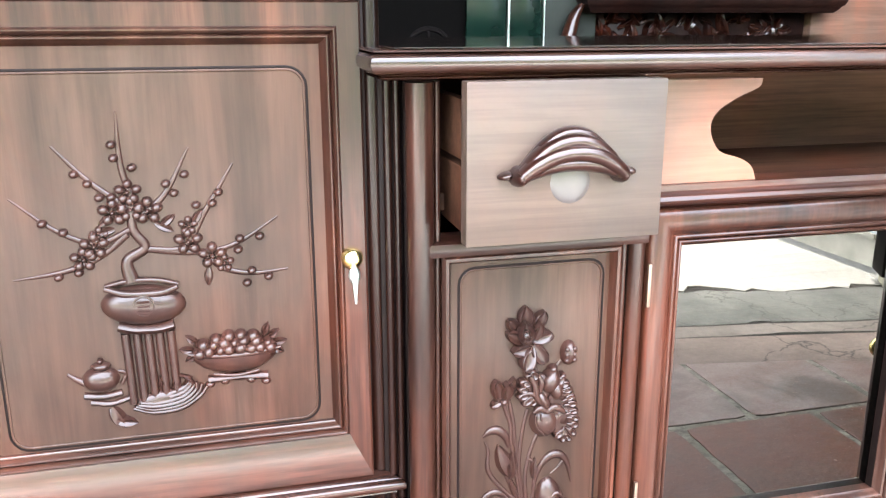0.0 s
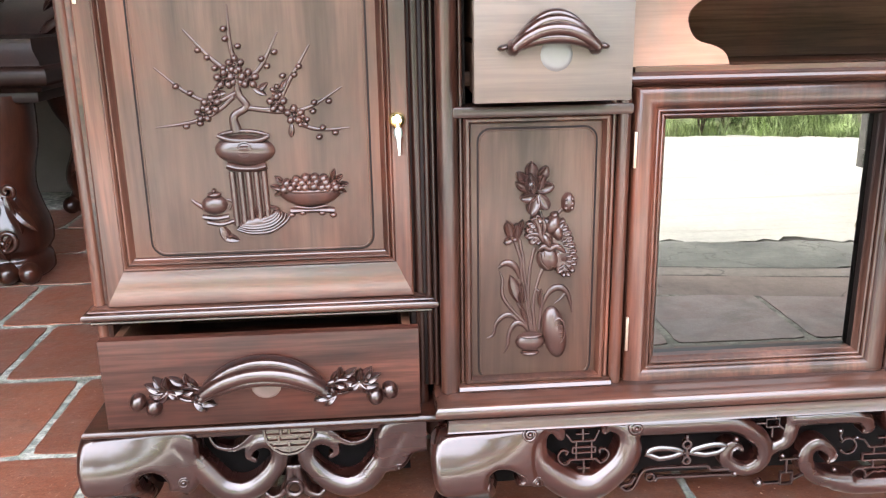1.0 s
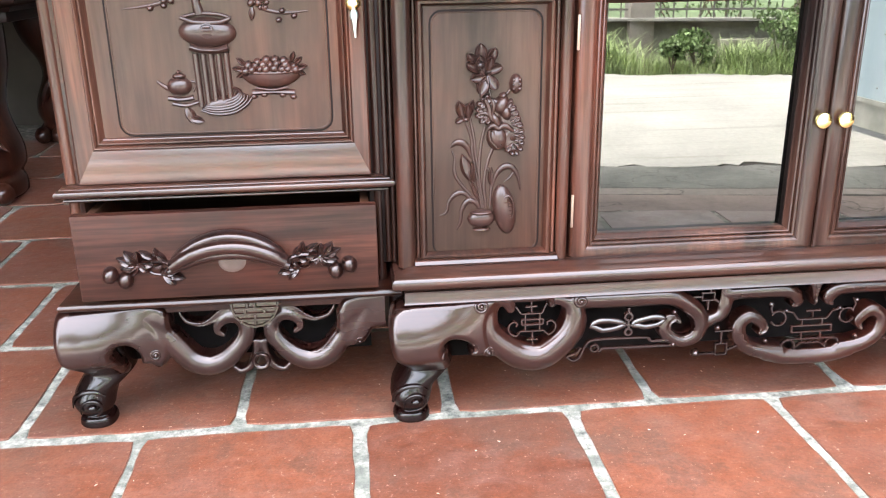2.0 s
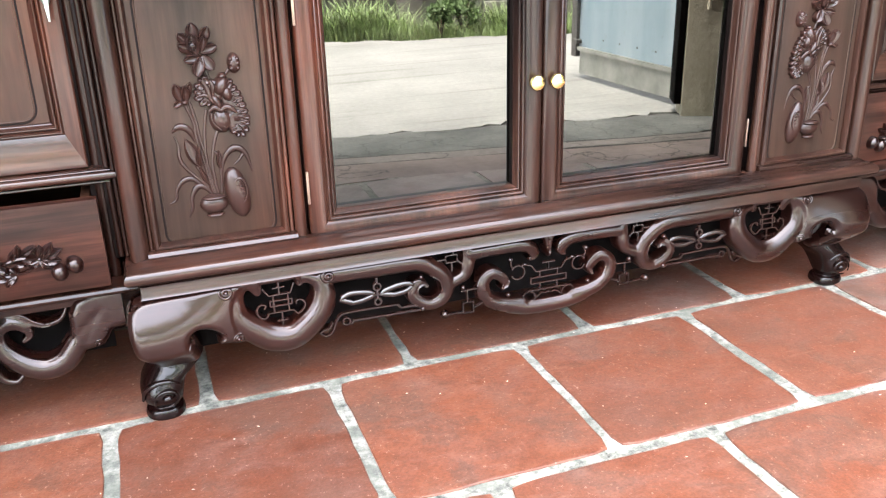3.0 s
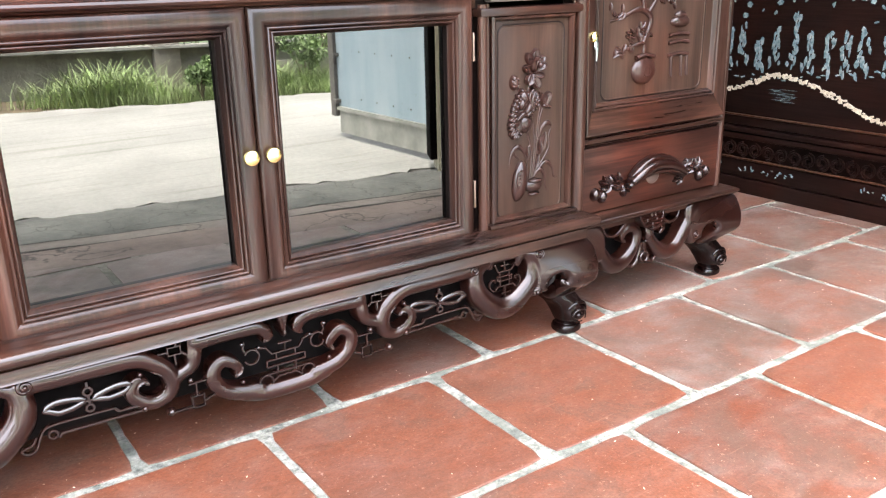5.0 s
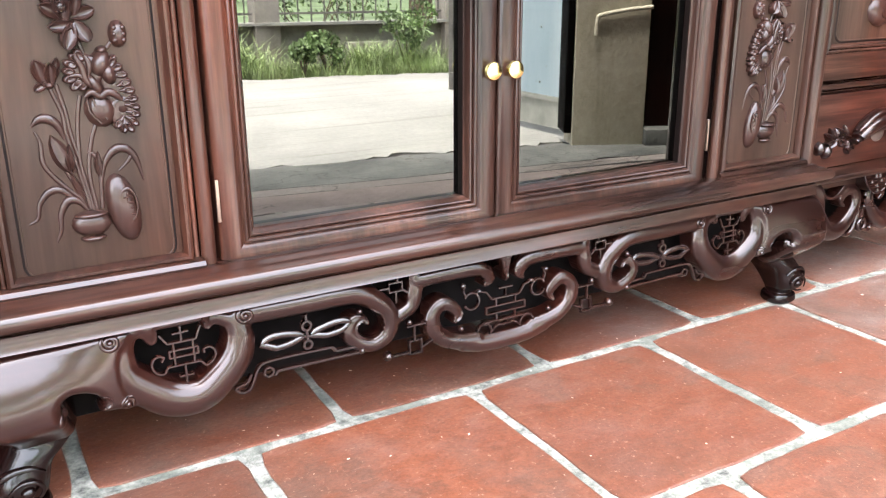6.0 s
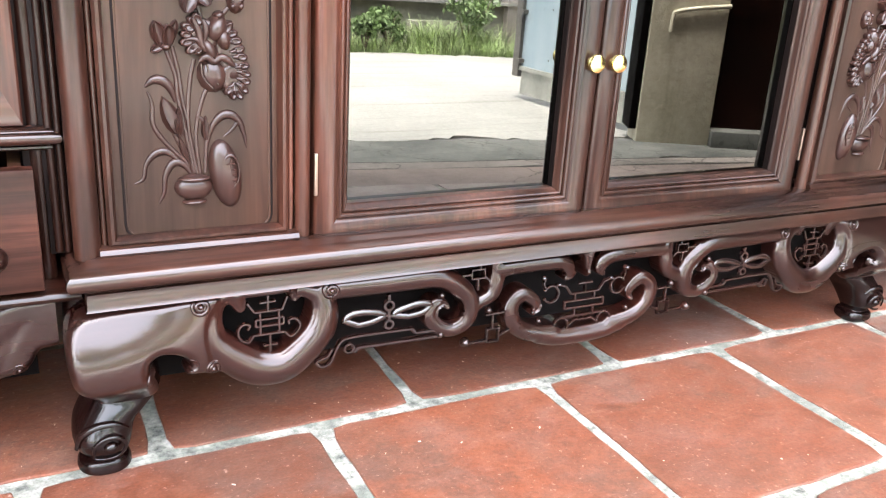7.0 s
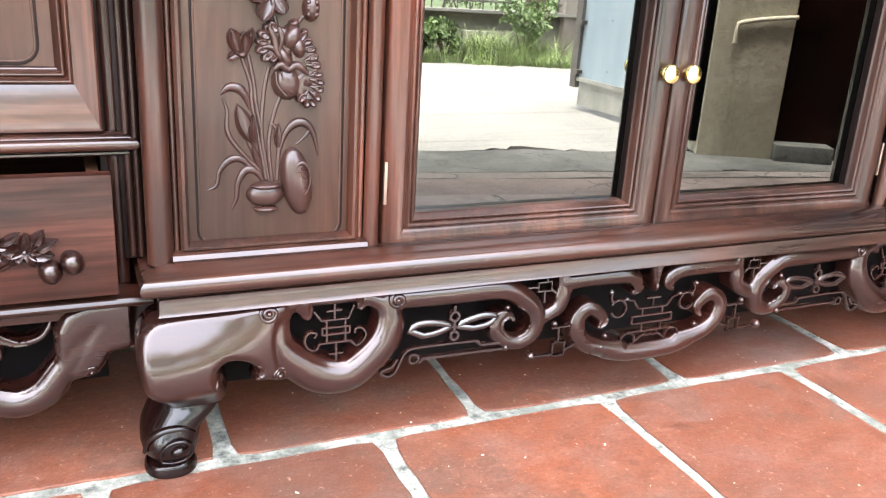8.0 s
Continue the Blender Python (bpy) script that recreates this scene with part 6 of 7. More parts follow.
    dr = thing("wide_drawer", (CX - s * UX, y, 0.225), "dark rosewood drawer with a fruit-carved arched pull, " + ("slightly open" if s > 0 else "closed"), "drawer", "side cabinet drawers")
    dz1 = 0.350 if s > 0 else 0.3595
    part("front", flip(box(X - 1.063, X - 0.646, y, y + 0.018, 0.226, dz1, 0.002), s, CX), WD, dr)
    for a in (-1.050, -0.668):
        part("side", flip(box(X + a, X + a + 0.012, y + 0.018, y + 0.32, 0.232, 0.345, 0.001), s, CX), WIN, dr)
    part("bottom", flip(box(X - 1.038, X - 0.668, y + 0.018, y + 0.32, 0.232, 0.238, 0), s, CX), WIN, dr)
    fruit_handle(dr, CX - s * UX, 0.279, y)


SHAPE[0] = side_shape(1, 0.962)
side_unit(1)
SHAPE[0] = side_shape(-1, 0.985)
side_unit(-1)
SHAPE[0] = None


# ---------------------------------------------------------------- inlaid cabinet across the corner
def inlaid_cabinet():
    x, y0, y1 = 2.51, 0.15, 1.66
    u = thing("inlaid_cabinet", (x + 0.25, 0.9, 0), "near-black wooden cabinet inlaid with mother-of-pearl scenes and a pierced band", "cabinet")
    part("body", box(x + 0.02, x + 0.5, y0, y1, 0.0, 1.5, 0.004), WBLACK, u)
    part("plinth", box(x, x + 0.02, y0, y1, 0.0, 0.048, 0.004), WBLACK, u)
    part("lower_rail", box(x + 0.004, x + 0.022, y0, y1, 0.050, 0.104, 0.008), WBLACK, u)
    for z0, z1, d in ((0.168, 0.186, 0.0), (0.190, 0.206, -0.006), (0.210, 0.238, 0.004)):
        part("moulding", box(x + d, x + 0.022, y0, y1, z0, z1, 0.006), WBLACK, u)
    # thin paler strips painted in for the highlights along the moulding edges
    for z in (0.107, 0.240):
        part("edge_strip", box(x - 0.003, x + 0.012, y0, y1, z, z + 0.0035, 0.001), WIN, u, "added paler strip for the moulding's highlight")
    band = bmesh.new()
    n = 34
    for i in range(n):
        cy = y0 + 0.02 + (y1 - y0 - 0.04) * i / (n - 1)
        for k in (0, 1):
            pts = curl_points(0, 0.136, 0.022, 0.007, 90 + 180 * k, 1.0 if i % 2 else -1.0, 9)
            b2 = bmesh.new()
            tube(pts, 0, 0.0034, 1.4, 2, 6, b2)
            me = bpy.data.meshes.new("tmp")
            for v in b2.verts:
                v.co = Vector((x + 0.008 + v.co.y, cy + v.co.x, v.co.z))
            b2.to_mesh(me)
            band.from_mesh(me)
            b2.free()
            bpy.data.meshes.remove(me)
    tagged(part("pierced_band", band, WBLACK, u, "pierced scrolling fretwork band", 60), kind="stuff")

    lay = [0]

    def chip(bm, cy, cz, ry, rz, turn=0, n=7, rnd=None):
        vs = []
        lay[0] = (lay[0] + 7) % 23
        deep = 0.0188 - 0.00006 * lay[0]
        for k in range(n):
            w = 2 * math.pi * k / n
            r = 1 + (rnd.uniform(-0.35, 0.35) if rnd else 0)
            a, b = ry * r * math.cos(w), rz * r * math.sin(w)
            c, sn = math.cos(radians(turn)), math.sin(radians(turn))
            vs.append(bm.verts.new((x + deep, cy + c * a - sn * b, cz + sn * a + c * b)))
        bm.faces.new(vs)
        ext = bmesh.ops.extrude_face_region(bm, geom=[bm.faces[-1]] if False else list(vs[0].link_faces))
        for g in ext["geom"]:
            if isinstance(g, bmesh.types.BMVert):
                g.co.x += 0.003
    rnd = random.Random(21)
    bm = bmesh.new()
    bend = spline([(1.50, 0.31), (1.36, 0.30), (1.24, 0.335), (1.15, 0.365), (1.04, 0.345), (0.94, 0.31), (0.86, 0.276), (0.76, 0.268), (0.66, 0.30), (0.56, 0.35), (0.44, 0.32), (0.3, 0.29)], 14)
    for p in bend:
        for k in range(2):
            chip(bm, p.x + rnd.uniform(-0.006, 0.006), p.y + rnd.uniform(-0.004, 0.007), rnd.uniform(0.004, 0.008), rnd.uniform(0.0025, 0.005), rnd.uniform(-40, 40), 6, rnd)
    tagged(part("shell_border", bm, SHELL, u, "wavy border of cream shell inlay"), kind="stuff")
    bm = bmesh.new()
    for cy in (1.46, 1.40, 1.33, 1.28, 1.22, 1.17, 1.11, 1.06, 1.00, 0.95, 0.90, 0.84, 0.78, 0.72, 0.66, 0.58, 0.50, 0.42):
        zb, tall = 0.385 + rnd.uniform(-0.01, 0.02), rnd.uniform(0.08, 0.15)
        for k in range(16):
            t = k / 15
            wide = 0.022 * (1 - 0.6 * t)
            chip(bm, cy + rnd.uniform(-wide, wide), zb + tall * t, rnd.uniform(0.002, 0.007), rnd.uniform(0.007, 0.017), rnd.uniform(-14, 14), 6, rnd)
    for i in range(130):
        chip(bm, rnd.uniform(0.3, 1.5), rnd.uniform(0.52, 0.72), rnd.uniform(0.003, 0.010), rnd.uniform(0.003, 0.012), rnd.uniform(-40, 40), 6, rnd)
    for i in range(60):
        cy = rnd.uniform(0.3, 1.5)
        chip(bm, cy, 0.372 + 0.02 * math.sin(cy * 9) + rnd.uniform(-0.008, 0.012), rnd.uniform(0.003, 0.010), 0.0025, rnd.uniform(-30, 30), 5, rnd)
    tagged(part("pearl_scene", bm, PEARL, u, "blue-grey mother-of-pearl figures and trees"), kind="stuff")
    bm = bmesh.new()
    for i in range(11):
        chip(bm, 1.13 + rnd.uniform(-0.03, 0.03), 0.292 + 0.0035 * i, rnd.uniform(0.015, 0.035), 0.0005, 0, 6)
    for yy in (0.5, 0.8, 1.1, 1.2, 1.35):
        for i in range(14):
            chip(bm, yy + rnd.uniform(-0.05, 0.05), 0.078 + rnd.uniform(-0.010, 0.010), rnd.uniform(0.002, 0.006), 0.0018, rnd.uniform(0, 90), 5, rnd)
    for v in bm.verts:
        if v.co.z < 0.11:
            v.co.x -= 0.0165
    tagged(part("fine_inlay", bm, PEARL, u, "fine line inlay"), kind="stuff")
    part("top", box(x - 0.01, x + 0.5, y0 - 0.01, y1 + 0.01, 1.5, 1.53, 0.006), WBLACK, u)


inlaid_cabinet()


# ---------------------------------------------------------------- behind the units
def daybed():
    u = thing("carved_daybed", (-1.7, 2.6, 0), "heavy dark-brown carved wooden daybed with bulbous claw legs", "daybed")
    for cx, cy in ((-0.99, 2.22), (-2.1, 2.22), (-0.99, 3.1), (-2.1, 3.1)):
        rows = ((0.52, 0.15, 0.110, 0.12), (0.46, 0.17, 0.112, 0.13), (0.38, 0.15, 0.105, 0.12), (0.31, 0.11, 0.085, 0.10), (0.255, 0.10, 0.078, 0.09), (0.21, 0.11, 0.090, 0.11), (0.15, 0.13, 0.112, 0.13), (0.10, 0.13, 0.112, 0.13), (0.07, 0.12, 0.095, 0.12), (0.05, 0.13, 0.105, 0.13), (0.015, 0.13, 0.105, 0.13), (0.0, 0.11, 0.09, 0.11))
        leg = loft([(z, cx - a, cx + b, cy - c, cy + 0.1) for z, a, b, c in rows], "z", 20, 2.4)
        lg = part("leg", leg, WBED, u, "glossy reddish bulbous carved leg", 60)
        for i in range(4):
            part("claw", dome(cx - 0.095 + 0.060 * i, 0.034, cy - 0.125, 0.031, 0.033, 0.040, 0, None, 14, 5), WBED, lg, "", 60)
        lf = bmesh.new()
        for dx, z, turn, ln in ((0.045, 0.25, -75, 0.11), (0.060, 0.22, -50, 0.09), (0.01, 0.24, -100, 0.12), (-0.04, 0.24, -115, 0.11), (0.055, 0.15, -120, 0.08), (0.0, 0.13, -60, 0.07)):
            petal(cx + dx, z, cy - 0.108 - 0.12 * (0.25 - z), turn, ln, ln * 0.36, 0.022, lf)
        tube(curl_points(cx + 0.035, 0.130, 0.034, 0.010, 200, 1.3, 14), cy - 0.128, 0.008, 1, 2, 7, lf)
        tube(curl_points(cx + 0.045, 0.262, 0.020, 0.007, 220, 1.1, 10), cy - 0.095, 0.009, 1, 2, 7, lf)
        part("leaf_carving", lf, WBED, lg, "curling carved leaves", 60)
    part("apron", box(-2.2, -0.83, 2.14, 3.2, 0.50, 0.535, 0.01), WBLACK, u)
    part("seat", plan_mould(-2.2, -0.81, 2.12, 3.25, [(-0.01, 0.53), (0.0, 0.54)] + arc(0.004, 0.545, 0.004, 0.60, 0.02) + [(0.0, 0.61), (-0.02, 0.64), (-0.02, 0.67)]), WBLACK, u, "thick dark moulded seat")
    bk = bmesh.new()
    rnd = random.Random(8)
    for i in range(90):
        petal(-1.5 + rnd.uniform(-0.65, 0.6), rnd.uniform(0.70, 1.2), 2.60, rnd.uniform(0, 360), rnd.uniform(0.05, 0.12), rnd.uniform(0.02, 0.04), rnd.uniform(0.01, 0.03), bk)
    tagged(part("carved_back", bk, WBLACK, u, "black carved openwork back", 60), kind="stuff")
    part("back_panel", box(-2.2, -0.79, 2.60, 2.66, 0.66, 1.3, 0.01), WBLACK, u)


daybed()


def showcase():
    u = thing("glass_showcase", (0.62, 2.25, 0), "dark showcase with green-tinted glass behind the counter", "showcase")
    # body and base coloured as if no light reached them
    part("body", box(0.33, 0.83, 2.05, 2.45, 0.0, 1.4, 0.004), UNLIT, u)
    for a, b in ((0.570, 0.667), (0.677, 0.759)):
        part("pane", box(a, b, 2.03, 2.045, 0.55, 1.25, 0.001), GREENGLASS, u, "dark green glass pane")
    part("mullion", box(0.669, 0.675, 2.02, 2.05, 0.5, 1.3, 0.001), STEEL, u, "bright metal mullion")
    part("mullion", box(0.760, 0.764, 2.02, 2.05, 0.5, 1.3, 0.001), STEEL, u)
    rail = tube(curl_points(0.46, 0.745, 0.05, 0.05, 0, 0.5, 12), 1.96, 0.006, 1, 2, 7)
    tube([(0.46, 0.62), (0.46, 0.70), (0.46, 0.795)], 1.96, 0.004, 1, 1, 6, rail)
    part("curved_rail", rail, BLACK, u, "curved dark rail")
    part("pane", box(0.766, 0.900, 2.03, 2.045, 0.62, 1.25, 0.001), PALEGLASS, u, "pale grey-green frosted pane")
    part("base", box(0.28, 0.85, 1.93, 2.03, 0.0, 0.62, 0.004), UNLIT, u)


showcase()


def altar_console():
    u = thing("carved_altar_console", (1.15, 2.2, 0), "dark carved altar console with a deeply cut frieze", "console")
    part("body", box(0.89, 1.52, 2.06, 2.5, 0.5, 0.83, 0.01), WBLACK, u)
    part("top", plan_mould(0.87, 1.55, 1.99, 2.52, [(0, 0.83), (0.01, 0.84)] + arc(0.012, 0.845, 0.012, 0.90, 0.012) + [(0.0, 0.93)]), WBLACK, u)
    rnd = random.Random(4)
    fz = bmesh.new()
    for i in range(120):
        petal(rnd.uniform(0.90, 1.46), rnd.uniform(0.70, 0.82), 2.06, rnd.uniform(0, 360), rnd.uniform(0.03, 0.06), rnd.uniform(0.015, 0.03), rnd.uniform(0.012, 0.028), fz)
    tagged(part("frieze", fz, WBED, u, "deeply carved foliage frieze", 60), kind="stuff")
    sc = tube([(0.76, 0.70), (0.77, 0.74), (0.81, 0.76), (0.83, 0.82), (0.85, 0.85)], 2.0, [0.012, 0.02, 0.02, 0.014, 0.008], 1.2, 5, 9)
    part("end_scroll", sc, WBED, u, "", 60)
    for cx in (0.86, 1.42):
        part("leg", loft([(0.52, cx - 0.06, cx + 0.06, 2.05, 2.2), (0.3, cx - 0.04, cx + 0.04, 2.06, 2.16), (0.05, cx - 0.06, cx + 0.06, 2.03, 2.16), (0.0, cx - 0.05, cx + 0.05, 2.04, 2.15)]), WBLACK, u)
        part("leg", box(cx - 0.04, cx + 0.04, 2.4, 2.48, 0.0, 0.52, 0.01), WBLACK, u)


altar_console()


def bare_chest():
    u = thing("bare_wood_chest", (1.85, 2.3, 0), "unvarnished orange-brown wooden chest", "chest")
    part("body", box(1.53, 2.2, 2.05, 2.6, 0.0, 1.1, 0.01), WORANGE, u)
    part("knob", lathe(1.65, 0.712, [(0.01, 2.05), (0.018, 2.035), (0.02, 2.02), (0.008, 2.012)], 14, None, "y"), BLACK, u, "dark round knob")
    part("lid", box(1.51, 2.22, 2.03, 2.62, 1.1, 1.13, 0.008), WORANGE, u)


bare_chest()

# ---------------------------------------------------------------- outside
gate = thing("sheet_metal_gate", (2.02, -1.0, -0.02), "blue-grey sheet metal gate leaf standing open, riveted, dark tube frame", "gate")


def gate_pt(t):
    return (2.10 + (2.07 - 2.10) * t, -0.77 + (-1.45 + 0.77) * t)


def gate_panel(t0, t1, z0, z1, off, thick):
    bm = bmesh.new()
    (xa, ya), (xb, yb) = gate_pt(t0), gate_pt(t1)
    d = Vector((xb - xa, yb - ya)).normalized()
    nrm = Vector((d.y, -d.x))
    vs = []
    for x, y in ((xa, ya), (xb, yb)):
        for o in (off, off + thick):
            for z in (z0, z1):
                vs.append(bm.verts.new((x + nrm.x * o, y + nrm.y * o, z)))
    a = vs
    for f in ((0, 1, 3, 2), (4, 5, 7, 6), (0, 1, 5, 4), (2, 3, 7, 6), (0, 2, 6, 4), (1, 3, 7, 5)):
        bm.faces.new([a[i] for i in f])
    return bm


part("sheet", gate_panel(0, 1, 0.10, 2.0, 0, 0.004), GATEM, gate)
part("kick_plate", gate_panel(-0.02, 0.98, 0.0, 0.115, 0.005, 0.004), GATELOW, gate, "weathered bare sheet along the foot")
part("frame_tube", gate_panel(1.0, 1.06, 0.07, 2.05, -0.03, 0.05), RAIL, gate, "dark rusty tube")
part("cross_bar", gate_panel(0, 1.0, 0.098, 0.116, 0.010, 0.006), GATELOW, gate)
for z in (0.13, 0.33, 0.53, 0.73):
    part("latch_lug", gate_panel(0.97, 1.02, z, z + 0.016, -0.02, 0.05), RAIL, gate)
riv = bmesh.new()
for t in (0.18, 0.36, 0.54, 0.72):
    for z in (0.16, 0.36, 0.56, 0.76):
        x, y = gate_pt(t)
        bmesh.ops.create_icosphere(riv, subdivisions=1, radius=0.005, matrix=Matrix.Translation((x - 0.003, y, z)))
tagged(part("rivets", riv, RAIL, gate, "small dark rivets"), kind="stuff")


def turned_box(cx, cy, x0, x1, y0, y1, z0, z1, turn, bev=0.004):
    bm = box(x0, x1, y0, y1, z0, z1, bev)
    bmesh.ops.transform(bm, matrix=Matrix.Translation((cx, cy, 0)) @ Matrix.Rotation(radians(turn), 4, "Z"), verts=bm.verts[:])
    return bm


pl = thing("porch_pillar", (2.1, -0.55, -0.02), "stained old rendered porch pillar with a bent pipe", "pillar")
part("shaft", turned_box(2.005, -0.585, 0.0, 0.25, -0.14, 0.0, -0.05, 3.0, 27, 0.006), PILLARC, pl)
# black strip that stands for the shaded gap between gate and pillar
part("jamb", turned_box(2.005, -0.585, -0.026, -0.001, -0.13, -0.012, 0.02, 2.4, 27, 0.003), BLACK, pl, "gate jamb, black for the shaded gap beside it")
pp = tube([(0.065, 0.35), (0.067, 0.40), (0.08, 0.415), (0.16, 0.43), (0.25, 0.44)], 0.012, 0.007, 1, 4, 8)
bmesh.ops.transform(pp, matrix=Matrix.Translation((2.005, -0.585, 0)) @ Matrix.Rotation(radians(27), 4, "Z"), verts=pp.verts[:])
part("pipe", pp, PILLARC, pl, "painted bent pipe", 60)
# near-black wall put where the interior beside the pillar is in shade
solo("wall_south", turned_box(2.005, -0.585, 0.25, 1.5, -0.14, -0.05, -0.1, 3.0, 27, 0), WBLACK, "front wall, near-black for the interior shade", "wall", kind="structure")
solo("door_block", turned_box(2.005, -0.585, 0.25, 0.44, -0.05, 0.03, -0.05, 0.035, 27, 0.006), KERBC, "low rendered block at the foot of the front wall", "plinth")
solo("porch_post", box(XL - 0.1, XL + 0.15, -0.75, -0.55, -0.05, 3.0, 0.006), PILLARC, "square rendered porch post beside the lane", "pillar")


def far_y(at, x):
    return at + 0.25 * (x - 1.9)


wl = thing("garden_wall", (1.9, -3.9, -0.06), "low mossy garden wall with iron railings and grey rendered piers", "wall")
bm = bmesh.new()
for i in range(30):
    x0 = -4 + i * 0.4
    y = far_y(-3.95, x0)
    m = Matrix.Translation((x0 + 0.2, y + 0.05, 0.08)) @ Matrix.Rotation(math.atan(0.25), 4, "Z") @ Matrix.Diagonal((0.412, 0.10, 0.30, 1))
    bmesh.ops.create_cube(bm, size=1, matrix=m)
part("wall_body", bm, WALLC, wl)
bm = bmesh.new()
m = Matrix.Translation((1.9, -3.9, 0.236)) @ Matrix.Rotation(math.atan(0.25), 4, "Z") @ Matrix.Diagonal((12, 0.13, 0.018, 1))
bmesh.ops.create_cube(bm, size=1, matrix=m)
part("coping", bm, LANE, wl, "pale coping")
for z in (0.30, 0.62):
    bm = bmesh.new()
    m = Matrix.Translation((1.9, -3.9, z)) @ Matrix.Rotation(math.atan(0.25), 4, "Z") @ Matrix.Diagonal((12, 0.014, 0.014, 1))
    bmesh.ops.create_cube(bm, size=1, matrix=m)
    part("rail", bm, RAIL, wl)
for i in range(100):
    x = -2.5 + 0.085 * i
    b = box(x, x + 0.008, far_y(-3.904, x), far_y(-3.896, x), 0.245, 0.66, 0)
    part("railing_bar", b, RAIL, wl)
for x in (0.1, 1.97, 3.22, 4.7):
    part("pier", box(x, x + 0.17, far_y(-3.98, x), far_y(-3.84, x), -0.05, 0.78, 0.004), PIERC, wl, "grey rendered pier")


def blades(name, n, place, size, material, label, category, seed):
    """A mass of bent blades, one object."""
    rnd = random.Random(seed)
    verts, faces = [], []
    for _ in range(n):
        x, y, z, h = place(rnd)
        h *= size
        w = h * rnd.uniform(0.009, 0.022)
        a = rnd.uniform(0, 2 * math.pi)
        lean = rnd.uniform(0.1, 1.0) * h
        c, s = math.cos(a), math.sin(a)
        k = len(verts)
        for t in (0.0, 0.5, 1.0):
            px, py, pz = x + c * lean * t * t, y + s * lean * t * t, z + h * t * (1 - 0.25 * t)
            ww = w * (1 - t * 0.9)
            verts += [(px - s * ww, py + c * ww, pz), (px + s * ww, py - c * ww, pz)]
        faces += [(k, k + 1, k + 3, k + 2), (k + 2, k + 3, k + 5, k + 4)]
    me = bpy.data.meshes.new(name)
    me.from_pydata(verts, [], faces)
    me.materials.append(material)
    ob = new(name, me)
    return tagged(ob, label, category, kind="stuff")


clump_rnd = random.Random(9)
clumps = [(clump_rnd.uniform(-3, 6.5), clump_rnd.uniform(0, 1), clump_rnd.uniform(0.5, 1.3)) for _ in range(70)] + [(1.58, 0.30, 1.9), (1.46, 0.3, 1.6), (1.70, 0.4, 1.5), (2.1, 0.3, 0.9), (2.45, 0.5, 1.6), (2.6, 0.4, 1.5), (2.8, 0.5, 1.4)]


def verge(rnd):
    cx, d, sc = rnd.choice(clumps)
    x = cx + rnd.gauss(0, 0.10)
    y = -3.37 + 0.28 * (x - 0.7) - 0.12 - 0.45 * d + rnd.gauss(0, 0.06)
    return x, y, -0.06, sc * rnd.uniform(0.5, 1.2)


blades("verge_grass", 24000, verge, 0.165, GRASSM, "lush green grass tufts on the verge", "grass", 1)


def leaves(parent, centres, n, size, material, seed, name="crown"):
    rnd = random.Random(seed)
    verts, faces = [], []
    for _ in range(n):
        cx, cy, cz, r = rnd.choice(centres)
        v = Vector((rnd.gauss(0, 1), rnd.gauss(0, 1), rnd.gauss(0, 1))).normalized() * r * rnd.uniform(0.35, 1.0)
        p = Vector((cx, cy, cz)) + v
        e = Euler((rnd.uniform(0, 6.3), rnd.uniform(0, 6.3), rnd.uniform(0, 6.3))).to_matrix()
        s = size * rnd.uniform(0.6, 1.4)
        k = len(verts)
        for q in ((-0.5, 0, 0), (0, 0.28, 0.06), (0.55, 0, 0), (0, -0.28, 0.06)):
            verts.append(tuple(p + e @ (Vector(q) * s) - ORIGIN[parent]))
        faces.append((k, k + 1, k + 2, k + 3))
    me = bpy.data.meshes.new(name)
    me.from_pydata(verts, [], faces)
    me.materials.append(material)
    ob = new(name, me)
    ob.parent = parent
    return ob


def tree(x, y, h, spread, seed):
    rnd = random.Random(seed)
    t = thing("tree", (x, y, -0.06), "leafy green tree behind the garden wall", "tree", "trees behind the wall")
    b = bmesh.new()
    r = h * 0.03
    prof = [(r * (1.3 - i * 0.13), -0.06 + h * 0.62 * i / 7) for i in range(8)]
    lathe(x, y, prof, 9, b)
    cents = []
    for i in range(7):
        a = rnd.uniform(0, 6.3)
        zb, d = h * rnd.uniform(0.3, 0.6), spread * rnd.uniform(0.4, 0.9)
        ex, ey, ez = x + math.cos(a) * d, y + math.sin(a) * d * 0.7, zb + h * rnd.uniform(0.1, 0.35)
        tube([(x, zb), ((x + ex) / 2, (zb + ez) / 2 + 0.05), (ex, ez)], y, [r * 0.5, r * 0.35, r * 0.15], 1, 3, 6, b)
        cents.append((ex, ey, ez, spread * rnd.uniform(0.3, 0.5)))
    cents.append((x, y, h * 0.8, spread * 0.5))
    part("trunk", b, BARK, t)
    leaves(t, cents, 2600, h * 0.05, LEAFM, seed + 40)


for i, (x, y, h, sp) in enumerate(((-2.2, -6.5, 3.2, 1.3), (0.3, -7.2, 3.8, 1.6), (2.3, -6.6, 2.9, 1.2), (4.4, -6.0, 3.4, 1.4), (6.8, -5.6, 3.8, 1.6), (9.5, -6.5, 4.2, 1.8), (-5.0, -6.8, 3.6, 1.6))):
    tree(x, y, h, sp, i)


